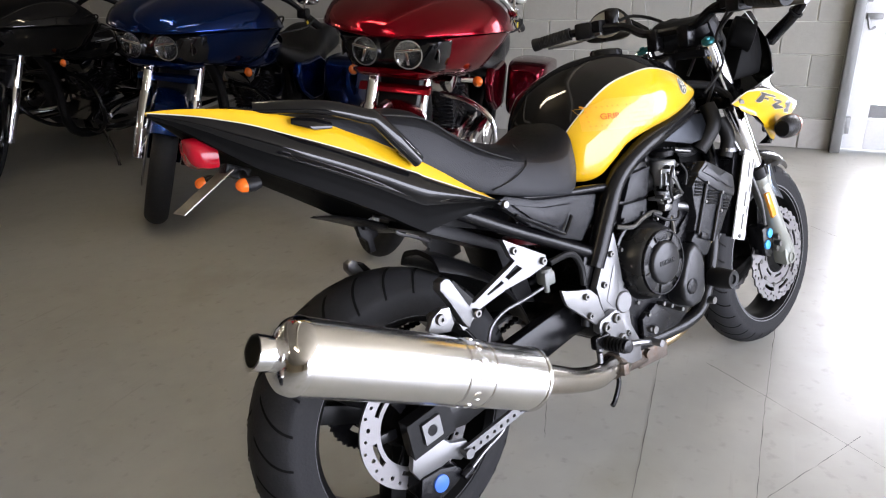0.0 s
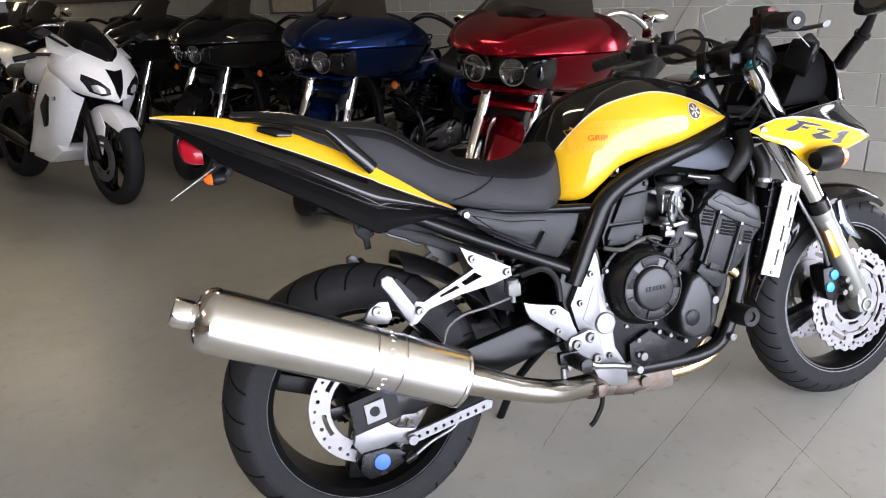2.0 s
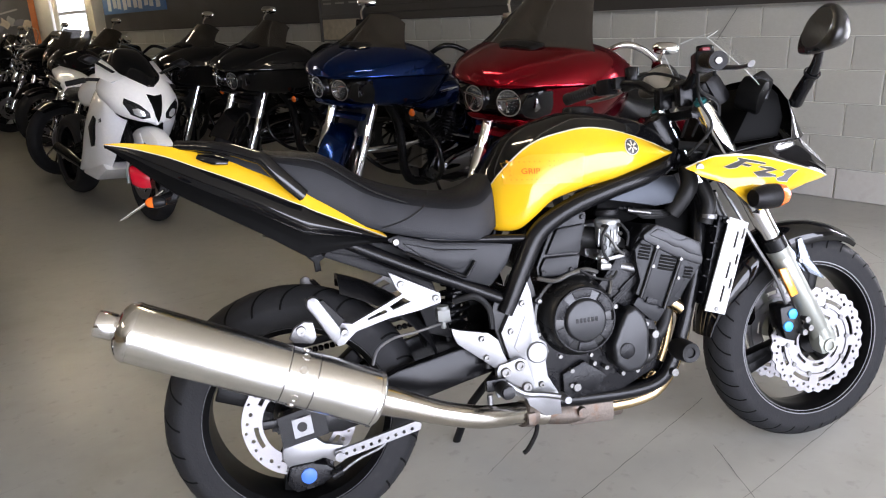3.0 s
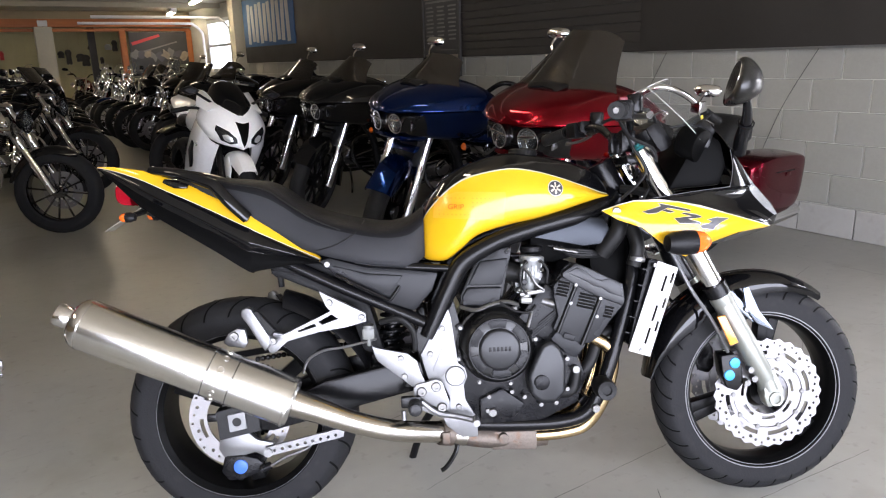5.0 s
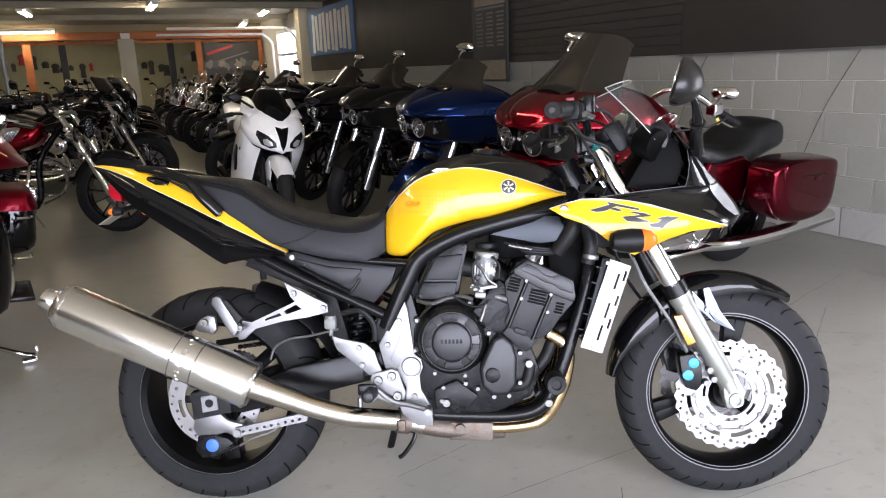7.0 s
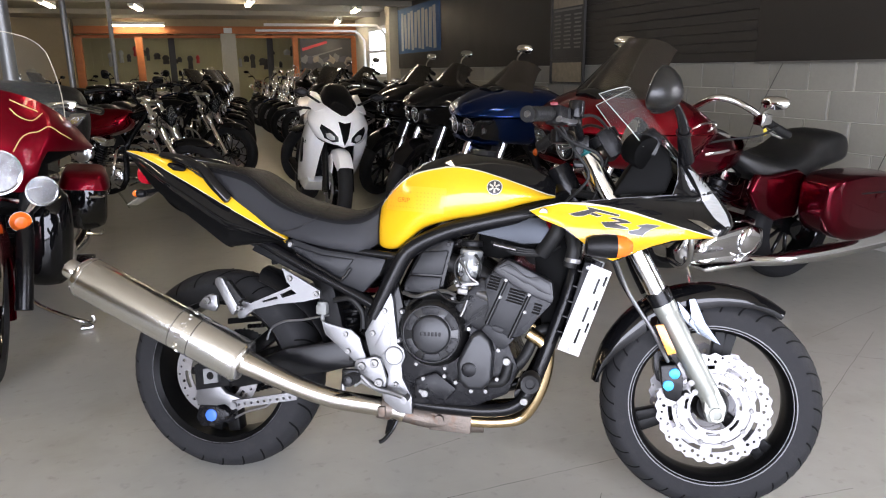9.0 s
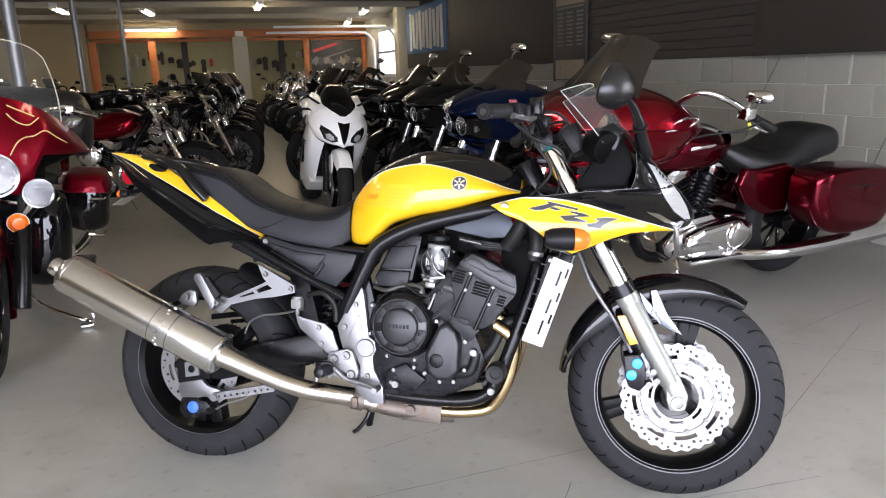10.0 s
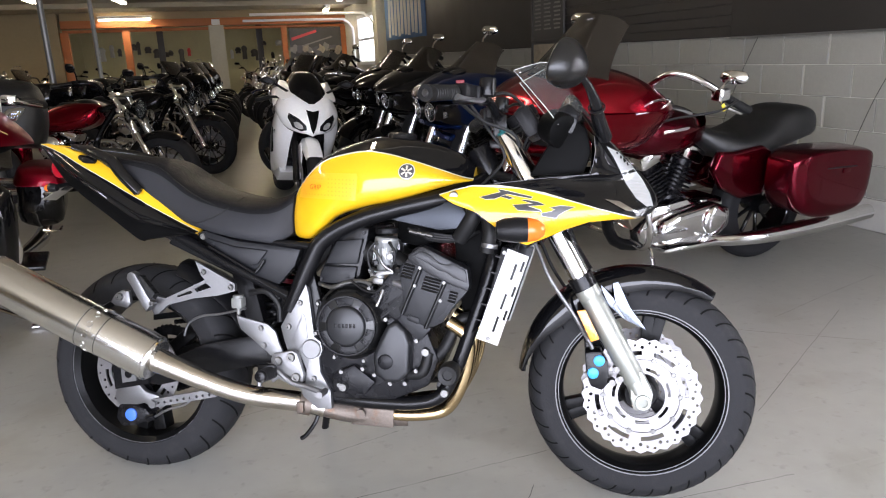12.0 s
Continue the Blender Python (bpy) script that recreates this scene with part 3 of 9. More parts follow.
# goods hung on the far wall behind the beam
rnd_goods = random.Random(11)
for k in range(26):
    gx = -6.7 + 0.235 * k + rnd_goods.uniform(-0.08, 0.08)
    if -3.9 < gx < -3.2:
        continue
    w, h = rnd_goods.uniform(0.12, 0.3), rnd_goods.uniform(0.15, 0.45)
    solid("hung_jacket", body([(0, h / 2, -h / 2, w * 0.3), (0.03, h / 2, -h / 2, w * 0.5), (0.08, h / 2 - 0.03, -h / 2 + 0.02, w * 0.4), (0.10, h / 3, -h / 3, w * 0.2)], lambda a, l, ww: [(0, a), (0.6 * ww, a - 0.02), (ww, a - 0.10), (0.75 * ww, (a + l) / 2), (0.85 * ww, l), (0, l)], steps=2),
          (POSTERDARK, SLATWALL, SIGNRED, SLATWALL, BANNERWHITE)[rnd_goods.choice((0, 0, 1, 1, 3, 3, 2, 4))], "dark riding jacket hung on the far wall", "jacket", "jackets on the far wall", m=ROOM @ pose(gx, Y1 - 0.04, rnd_goods.uniform(1.45, 1.95), 0, 0, -90))

# poles
for x, y, r in ((-5.70, 6.0, 0.06), (-5.83, 10.2, 0.042), (-5.49, 12.7, 0.036)):
    solid("pole", join(cyl((x, y, 0), (x, y, TOP), r, 20), cyl((x, y, 0), (x, y, 0.015), r * 2.2, 16)), GALV, "grey steel support pole", "pole", "support poles", m=ROOM, kind="structure")
solid("hanging_sign", box((-6.22, 5.85, 2.08), (0.9, 0.03, 0.30), 0.004), SIGNRED, "red sign hanging by the support pole", "sign", m=ROOM)

# ceiling joists and strip lights
for k in range(6):
    solid("joist", box((XL / 2, 2.0 + 2.75 * k, TOP - 0.05), (-XL, 0.12, 0.10), 0.004), CEILING, "painted ceiling joist", "joist", "ceiling joists", m=ROOM, kind="structure")


def strip_light():
    t = thing("strip_light", "twin tube fluorescent strip light on the ceiling", "ceiling light", "strip lights")
    part("housing", prism([(-0.6, 0.0), (-0.6, -0.05), (-0.55, -0.07), (0.55, -0.07), (0.6, -0.05), (0.6, 0)], -0.06, 0.06, 0.004), FIXTURE, t)
    for y in (-0.035, 0.035):
        part("fluorescent_tube", cyl((-0.57, y, -0.09), (0.57, y, -0.09), 0.016, 12), TUBELIGHT, t)
    for x in (-0.58, 0.58):
        part("tube_holder", box((x, 0, -0.085), (0.02, 0.11, 0.05), 0.003), FIXTURE, t)
    return t


light_spots = [(-5.13, 13.95, 86), (-6.55, 13.5, 90), (-3.14, 12.7, 90), (-0.93, 14.0, 84), (-0.66, 17.4, 84), (-5.38, 18.15, 0), (-3.0, 7.4, 0), (-7.0, 7.4, 0), (-3.2, 2.6, 80), (-6.5, 2.0, 80), (-10, 12.0, 0), (-9.5, 16.0, 0), (-2.0, 21.5, 0), (-4.5, 22.0, 0), (-6.5, 21.5, 0)]
first = None
for x, y, a in light_spots:
    m = ROOM @ pose(x, y, TOP - (0.10 if y == 18.15 else 0.02), 0, 0, a)
    if first is None:
        first = strip_light()
        first.matrix_world = m
    else:
        copy_thing(first, m)

for y0, y1 in ((1.97, 2.36), (3.22, 3.60)):
    solid("wall_cable", tube([(-0.02, y0, WALLTOP), (-0.015, (y0 + y1) / 2 + 0.03, 0.85), (-0.02, y1, 0.42)], 0.0022, 6, 6), POSTERDARK, "thin dark cable hanging on the block wall", "cable", m=ROOM, kind="structure")


# ---- the yellow and black sport-touring motorcycle, leaning on its side stand ----
# built upright: x forward, y to its left, the origin on the floor under the rear axle
LEAN_SIDE = 11.2


def torus_tyre(cx, cz, outer, half, rim_r, seg=64):
    """A tyre with a rounded tread and sidewalls, axle across at (cx, cz)."""
    prof = []
    for k in range(23):
        a = math.pi * (k / 22)
        prof.append((outer - (outer - rim_r) * (1 - math.sin(a) ** 0.75), -half * math.cos(a) * (1 if 0.10 < k / 22 < 0.90 else 0.94)))
    prof += [(rim_r - 0.012, half * 0.75), (rim_r - 0.012, -half * 0.75)]
    return lathe(prof, seg, Matrix.Translation((cx, 0, cz)) @ ACROSS, closed=True)


def grooves(cx, cz, outer, half, rim_r, count, lean=0.05):
    """Slanted tread grooves on both shoulders, their shade painted as dark strips just proud of the tyre."""
    bm = bmesh.new()
    for k in range(count):
        a0 = 2 * math.pi * k / count
        for side in (-1, 1):
            prev = None
            for j in range(15):
                u = 0.12 + 0.80 * j / 14
                ang = a0 + side * 0.05 + lean * 7 * u * (1.0 - 0.3 * u)
                yy = side * half * u
                s = math.sqrt(max(0.0, 1 - u * u))
                r = outer - (outer - rim_r) * (1 - s ** 0.75) + 0.0012
                w = 0.013 * (1 - 0.30 * u)
                pair = []
                for da in (-w, w):
                    pair.append(bm.verts.new((cx + r * math.cos(ang + da), yy, cz + r * math.sin(ang + da))))
                if prev:
                    bm.faces.new((prev[0], prev[1], pair[1], pair[0]))
                prev = pair
    return bm


def rim_bm(cx, cz, r, half, seg=56):
    prof = [(r + 0.002, -half), (r + 0.006, -half), (r + 0.006, -half + 0.006), (r - 0.001, -half + 0.016), (r - 0.003, 0), (r - 0.001, half - 0.016), (r + 0.006, half - 0.006), (r + 0.006, half),
            (r + 0.002, half), (r - 0.011, half - 0.013), (r - 0.014, half * 0.3), (r - 0.014, -half * 0.3), (r - 0.011, -half + 0.013)]
    return lathe(prof, seg, Matrix.Translation((cx, 0, cz)) @ ACROSS, closed=True)


def spokes_list(cx, cz, r0, r1, count, width, thick, twin=0.0, phase=0.0):
    out = []
    for k in range(count):
        a = phase + 2 * math.pi * k / count
        for off in ((-twin, twin) if twin else (0.0,)):
            p0 = Vector((cx + r0 * math.cos(a + off * 0.6), 0, cz + r0 * math.sin(a + off * 0.6)))
            p1 = Vector((cx + r1 * math.cos(a + off), 0, cz + r1 * math.sin(a + off)))
            d = (p1 - p0)
            b = box((0, 0, 0), (width, thick, d.length), 0.006)
            ang = math.degrees(math.atan2(d.x, d.z))
            out.append(moved(b, Matrix.Translation((p0 + p1) / 2) @ pose(0, 0, 0, 0, ang, 0)))
    return out


def disc_bm(cx, cz, r0, r1, y, thick, wavy=0, holes=24, slots=6):
    if wavy:
        outer = [(cx + (r1 + 0.0035 * math.cos(wavy * a)) * math.cos(a), cz + (r1 + 0.0035 * math.cos(wavy * a)) * math.sin(a)) for a in (2 * math.pi * k / 112 for k in range(112))]
    else:
        outer = circle(cx, cz, r1, 64)
    cut = [circle(cx, cz, r0, 40)]
    for k in range(slots):
        a = 2 * math.pi * k / slots
        cut.append(slot(cx, cz, r0 + 0.20 * (r1 - r0), r0 + 0.42 * (r1 - r0), a, a + 0.52))
    for k in range(holes):
        a = 2 * math.pi * k / holes
        rr = r0 + (0.60, 0.72, 0.83)[k % 3] * (r1 - r0)
        cut.append(circle(cx + rr * math.cos(a), cz + rr * math.sin(a), 0.0036 if k % 3 else 0.0048, 8))
    return holed(outer, cut, y - thick / 2, y + thick / 2)


def bolts(spots, r=0.007, h=0.006, inset=True):
    out = bmesh.new()
    for x, y, z in spots:
        out = join(out, lathe([(0, h), (r * 0.55, h), (r * 0.6, h * 0.55), (r * 0.62, h), (r * 0.92, h), (r, h * 0.7), (r, -0.012), (0, -0.012)], 12, Matrix.Translation((x, y, z)) @ ACROSS))
    return out


def bolt_set(name, spots, r, h, mat, parent, label=""):
    for spot in spots:
        part(name, bolts([spot], r, h), mat, parent, label, smooth=20)


hero = thing("motorcycle", "yellow and black sport touring motorcycle leaning on its side stand", "motorcycle", m=pose(0, -0.02, 0) @ pose(0.7, 0, 0, 0, 0, -1.4) @ pose(-0.7, 0, 0) @ pose(0, 0, 0, -LEAN_SIDE, 0, 0))

# wheels
RX, RZ, FX, FZ = 0.005, 0.312, 1.452, 0.299
rear = part("rear_wheel", rim_bm(RX, RZ, 0.218, 0.078), WHEELBLACK, hero, "gloss black cast rear wheel")
part("hub", lathe([(0, 0.07), (0.05, 0.07), (0.06, 0.04), (0.06, -0.07), (0, -0.07)], 28, Matrix.Translation((RX, 0, RZ)) @ ACROSS), WHEELBLACK, rear)
for bm in spokes_list(RX, RZ, 0.05, 0.20, 3, 0.040, 0.05, twin=0.16, phase=0.5):
    part("spoke", bm, WHEELBLACK, rear)
part("tyre", torus_tyre(RX, RZ, 0.312, 0.088, 0.224), RUBBER, rear, "worn rear tyre with slanted grooves")
part("tread_groove", grooves(RX, RZ, 0.312, 0.088, 0.224, 26), GROOVE, rear, smooth=0)
part("rim_stripe", lathe([(0.221, 0), (0.2245, 0), (0.2245, 0.001), (0.221, 0.001)], 64, Matrix.Translation((RX, -0.0785, RZ)) @ ACROSS, closed=True), RIMLINE, rear, "thin silver rim stripe")
part("brake_disc", disc_bm(RX, RZ, 0.086, 0.133, -0.086, 0.005, holes=33, slots=6), DISC, rear, "drilled steel rear brake disc")
for bm in spokes_list(RX, RZ, 0.045, 0.098, 6, 0.022, 0.012):
    part("carrier_arm", moved(bm, pose(0, -0.082, 0)), SATIN, rear)
part("sprocket", disc_bm(RX, RZ, 0.05, 0.105, 0.095, 0.007, wavy=44, holes=0, slots=5), SATIN, rear, "rear chain sprocket")

front = part("front_wheel", rim_bm(FX, FZ, 0.216, 0.055), WHEELBLACK, hero, "gloss black cast front wheel")
part("hub", lathe([(0, 0.06), (0.04, 0.06), (0.05, 0.035), (0.05, -0.06), (0, -0.06)], 28, Matrix.Translation((FX, 0, FZ)) @ ACROSS), WHEELBLACK, front)
for bm in spokes_list(FX, FZ, 0.045, 0.205, 3, 0.030, 0.04, twin=0.075, phase=1.38):
    part("spoke", bm, WHEELBLACK, front)
part("tyre", torus_tyre(FX, FZ, 0.299, 0.060, 0.222), RUBBER, front, "front tyre with slanted tread grooves")
part("tread_groove", grooves(FX, FZ, 0.299, 0.060, 0.222, 34, lean=0.06), GROOVE, front, smooth=0)
for r in (0.2205, 0.2135):
    part("rim_stripe", lathe([(r, 0), (r + 0.003, 0), (r + 0.003, 0.001), (r, 0.001)], 64, Matrix.Translation((FX, -0.0558 if r > 0.22 else -0.0515, FZ)) @ ACROSS, closed=True), RIMLINE, front, "thin silver rim stripe")
for s in (-1, 1):
    part("brake_disc", disc_bm(FX, FZ, 0.098, 0.150, s * 0.080, 0.005, wavy=28, holes=48, slots=8), DISC, front, "wave edged drilled front brake disc")
    part("disc_carrier", disc_bm(FX, FZ, 0.060, 0.096, s * 0.078, 0.005, holes=0, slots=7), DISC, front, "silver slotted disc carrier")
    bolt_set("disc_rivet", [(FX + 0.098 * math.cos(a), s * 0.083, FZ + 0.098 * math.sin(a)) for a in (k * 2 * math.pi / 10 for k in range(10))], 0.007, 0.002, BOLT, front)

# tank: yellow flanks, black top, silver line between
TANK = [  # x, top, border, bottom, half width
    (0.505, 0.835, 0.800, 0.728, 0.090), (0.525, 0.868, 0.842, 0.714, 0.122), (0.57, 0.922, 0.892, 0.716, 0.152), (0.61, 0.950, 0.922, 0.746, 0.170), (0.655, 0.970, 0.938, 0.782, 0.182),
    (0.735, 0.989, 0.950, 0.806, 0.194), (0.80, 0.986, 0.942, 0.818, 0.194), (0.863, 0.975, 0.925, 0.834, 0.184), (0.93, 0.958, 0.902, 0.852, 0.160), (0.985, 0.932, 0.880, 0.864, 0.128), (1.012, 0.905, 0.872, 0.866, 0.100)]


def tank_half(top, border, low, w):
    mid = border - 0.30 * (border - low)
    return [(0, top), (0.42 * w, top - 0.006), (0.70 * w, border + 0.42 * (top - border)), (0.845 * w, border + 0.0015), (0.853 * w, border - 0.0008), (0.965 * w, mid), (w * 0.985, low + 0.38 * (border - low)), (0.93 * w, low + 0.10 * (border - low)), (0.70 * w, low), (0, low)]


tank_bm = body(TANK, tank_half, steps=5, sub=3, bands=[1, 1, 1, 2, 0, 0, 0, 0, 1])
tank_copy = tank_bm.copy()
tank = part("fuel_tank", tank_bm, [YELLOW, BLACK, WHITELINE], hero, "glossy yellow fuel tank with black top", smooth=60)
part("fuel_cap", lathe([(0, 0.008), (0.035, 0.008), (0.04, 0.004), (0.042, -0.01), (0, -0.01)], 28, pose(0.80, 0, 0.992, 0, 4, 0)), SATIN, tank)
pad_outline = [(0.540, 0.832), (0.716, 0.822), (0.724, 0.884), (0.722, 0.892), (0.60, 0.898), (0.545, 0.878)]
part("tank_pad", drape(tank_copy, pad_outline, 0.0018), PAD, tank, "orange dotted tank grip pad")
dots = bmesh.new()
for i in range(16):
    for j in range(5):
        x, z = 0.556 + 0.0105 * i, 0.840 + 0.0105 * j - 0.0006 * i + 0.002
        if not (0.562 < x < 0.640 and 0.846 < z < 0.880):
            dots = join(dots, drape(tank_copy, circle(x, z, 0.0022, 6), 0.0026, fill=1))
part("pad_dot", dots, PADDOT, tank, "rows of small pad studs", smooth=0)["kind"] = "stuff"
words = lettering("GRIP", 0.019, pose(0.597, -0.30, 0.853, 90, 4, 0))


def drape_mesh(target, bm, lift, side=-1):
    from mathutils.bvhtree import BVHTree
    tree = BVHTree.FromBMesh(target)
    for v in bm.verts:
        hit = tree.ray_cast(Vector((v.co.x, side * 2, v.co.z)), Vector((0, -side, 0)))
        if hit[0] is not None:
            v.co = hit[0] + Vector((0, side * lift, 0))
    return bm


part("pad_lettering", drape_mesh(tank_copy, words, 0.003), PADTEXT, tank, "red printed word GRIP", smooth=0)
part("emblem_rim", drape(tank_copy, circle(0.852, 0.897, 0.0208, 28), 0.0012, fill=0.012), WHITELINE, tank, "thin bright emblem rim")
emblem = drape(tank_copy, circle(0.852, 0.897, 0.0185, 24), 0.002, fill=0.012)
part("tank_emblem", emblem, INK, tank, "round dark tank emblem with silver spokes")
spk = bmesh.new()
for k in range(6):
    a = k * math.pi / 3 + math.pi / 2
    c, s = math.cos(a), math.sin(a)
    spk = join(spk, drape(tank_copy, [(0.852 + c * 0.003 - s * 0.0018, 0.897 + s * 0.003 + c * 0.0018), (0.852 + c * 0.003 + s * 0.0018, 0.897 + s * 0.003 - c * 0.0018), (0.852 + c * 0.015 + s * 0.0028, 0.897 + s * 0.015 - c * 0.0028), (0.852 + c * 0.015 - s * 0.0028, 0.897 + s * 0.015 + c * 0.0028)], 0.0028, fill=0.02))
part("emblem_spoke", spk, WHITELINE, tank, smooth=0)

# seat: stepped, rider and pillion
SEAT = [  # x, top, low, half width
    (-0.215, 0.976, 0.958, 0.060), (-0.15, 0.968, 0.935, 0.085), (-0.07, 0.958, 0.905, 0.105), (0.013, 0.948, 0.872, 0.118), (0.10, 0.938, 0.822, 0.128), (0.15, 0.914, 0.792, 0.134), (0.20, 0.878, 0.765, 0.142), (0.262, 0.850, 0.744, 0.152),
    (0.347, 0.828, 0.724, 0.160), (0.418, 0.818, 0.713, 0.158), (0.475, 0.828, 0.708, 0.146), (0.515, 0.852, 0.730, 0.120)]


def seat_half(top, low, w):
    h = top - low
    return [(0, top), (0.5 * w, top - 0.02 * h), (0.80 * w, top - 0.12 * h), (0.93 * w, top - 0.30 * h), (w, low + 0.30 * h), (0.98 * w, low + 0.04 * h), (0.85 * w, low), (0, low)]


seat = part("seat", body(SEAT, seat_half, steps=5, sub=3, bands=[0, 0, 0, 1, 1, 1, 0]), [VINYL, VINYL2], hero, "stepped black vinyl seat with grey flanks", smooth=60)
for s in (-1, 1):
    part("seat_seam", tube([(0.235, s * 0.150, 0.760), (0.29, s * 0.1585, 0.775), (0.335, s * 0.150, 0.800), (0.36, s * 0.09, 0.828)], 0.0016, 6), SOFT, seat)
    part("seat_piping", tube([(-0.05, s * 0.096, 0.950), (0.03, s * 0.108, 0.937), (0.11, s * 0.118, 0.920), (0.17, s * 0.127, 0.880), (0.23, s * 0.137, 0.842), (0.30, s * 0.146, 0.812)], 0.0018, 6), SOFT, seat)

seat_copy = body(SEAT, seat_half, steps=5, sub=3)
part("seat_badge", drape(seat_copy, [(0.214, 0.796), (0.232, 0.788), (0.240, 0.802), (0.222, 0.811)], 0.0010, fill=0.01), VINYL2, seat, "small embossed patch on the seat flank")
seat_copy.free()

# tail cowl
TAIL = [  # x, top, border, low, half width
    (-0.354, 0.992, 0.990, 0.985, 0.005), (-0.322, 0.991, 0.983, 0.962, 0.022), (-0.288, 0.987, 0.974, 0.934, 0.042), (-0.255, 0.982, 0.964, 0.906, 0.058), (-0.21, 0.974, 0.950, 0.872, 0.078), (-0.15, 0.957, 0.925, 0.838, 0.100), (-0.088, 0.936, 0.899, 0.803, 0.116), (-0.02, 0.908, 0.868, 0.763, 0.130),
    (0.04, 0.878, 0.838, 0.724, 0.138), (0.068, 0.863, 0.825, 0.709, 0.141), (0.085, 0.852, 0.815, 0.713, 0.142), (0.148, 0.812, 0.785, 0.722, 0.146), (0.20, 0.776, 0.760, 0.727, 0.148), (0.245, 0.742, 0.738, 0.728, 0.146)]


def tail_half(top, border, low, w):
    h = border - low
    return [(0, top - 0.01), (0.72 * w, top - 0.004), (0.86 * w, top), (0.955 * w, border + 0.0015), (0.960 * w, border - 0.0005), (1.06 * w, border - 0.13 * h), (1.11 * w, border - 0.32 * h), (1.03 * w, border - 0.52 * h), (0.99 * w, border - 0.78 * h), (0.92 * w, low), (0, low + 0.25 * h)]


tail_bm = body(TAIL, tail_half, steps=5, sub=3, bands=[1, 0, 0, 2, 1, 1, 1, 3, 3, 3])
tail = part("tail_cowl", tail_bm, [YELLOW, BLACK, WHITELINE, MATTE], hero, "pointed yellow and gloss black tail cowl", smooth=60)
part("tail_light", join(body([(-0.308, 0.938, 0.918, 0.014), (-0.302, 0.942, 0.898, 0.027), (-0.284, 0.942, 0.888, 0.034), (-0.262, 0.938, 0.886, 0.036)], lambda t, l, w: [(0, t), (0.7 * w, t - 0.005), (w, (t + l) / 2), (0.8 * w, l), (0, l)])), REDLENS, hero, "red tail light lens")
for s in (-1, 1):
    part("grab_rail", join(tube([(-0.195, s * 0.060, 0.976), (-0.10, s * 0.118, 0.968), (-0.03, s * 0.140, 0.945), (-0.01, s * 0.145, 0.935), (0.025, s * 0.148, 0.895), (0.068, s * 0.142, 0.850)], [0.012, 0.014, 0.016, 0.016, 0.017, 0.016], 12, flat=0.8),
                           box((0.05, s * 0.143, 0.862), (0.05, 0.016, 0.018), 0.005, (0, 38, 0)), tube([(-0.15, s * 0.098, 0.950), (-0.115, s * 0.112, 0.942), (-0.085, s * 0.116, 0.936)], [0.006, 0.014, 0.008], 10, 3, flat=0.6)), BLACK, hero, "gloss black pillion grab rail")
# under-tail, plate and rear indicators
part("under_tray", join(prism([(0.06, 0.730), (0.12, 0.700), (0.30, 0.65), (0.32, 0.69), (0.14, 0.745)], -0.075, 0.075, 0.006), prism([(0.12, 0.715), (0.36, 0.60), (0.40, 0.45), (0.34, 0.47), (0.30, 0.60), (0.10, 0.69)], -0.06, 0.06, 0.006)), PLASTIC, hero, "dark plastic under tray")
BEHIND = Matrix.Translation((0.10, 0.115, -0.062))
part("tail_wing", body([(-0.135, 0.812, 0.808, 0.02), (-0.10, 0.806, 0.796, 0.045), (-0.04, 0.786, 0.770, 0.055), (0.03, 0.756, 0.738, 0.055), (0.08, 0.742, 0.728, 0.05)], lambda a, l, w: [(0, a), (0.7 * w, a - 0.002), (w, (a + l) / 2), (0.7 * w, l), (0, l)], steps=3), PLASTIC, hero, "thin black splash wing under the tail").data.transform(BEHIND)
part("wing_hook", join(prism([(-0.035, 0.775), (0.012, 0.758), (0.016, 0.735), (0.002, 0.728), (0.004, 0.702), (-0.012, 0.700), (-0.014, 0.728), (-0.030, 0.742)], 0.005, 0.022, 0.003), box((-0.010, 0.013, 0.762), (0.03, 0.05, 0.012), 0.003)), PLASTIC, hero, "broken black plastic hook").data.transform(BEHIND)
part("helmet_loop", tube([(0.030, -0.045, 0.745), (0.034, -0.050, 0.732), (0.075, -0.052, 0.714), (0.110, -0.052, 0.695), (0.118, -0.050, 0.705)], 0.0035, 8, 4), ALLOY, hero, "thin bent wire loop").data.transform(BEHIND)
part("plate_bracket", join(prism([(-0.245, 0.890), (-0.20, 0.872), (-0.215, 0.852), (-0.25, 0.872)], -0.018, 0.018, 0.004), box((-0.262, 0, 0.862), (0.05, 0.03, 0.004), 0.0015, (0, -32, 0))), PLASTIC, hero)
part("plate_holder", box((-0.288, 0, 0.848), (0.115, 0.06, 0.0022), 0.0008, (0, -31, 0)), PLATE, hero, "thin bare metal plate holder")
for s in (-1, 1):
    ind = part("rear_indicator", join(tube([(-0.225, s * 0.03, 0.868), (-0.245, s * 0.09, 0.862)], 0.007, 10), moved(lathe([(0, -0.03), (0.016, -0.026), (0.022, -0.008), (0.022, 0.006), (0.018, 0.014), (0, 0.014)], 20), pose(-0.245, s * 0.10, 0.860, 0, -90, 0) @ Matrix.Diagonal((0.6, 0.6, 0.7, 1)))), PLASTIC, hero, "black rear indicator")
    part("lens", moved(lathe([(0, 0.034), (0.010, 0.031), (0.018, 0.022), (0.021, 0.006), (0, 0.006)], 20), pose(-0.245, s * 0.10, 0.860, 0, -90, 0) @ Matrix.Diagonal((0.6, 0.6, 0.7, 1))), AMBER, ind, "amber lens")

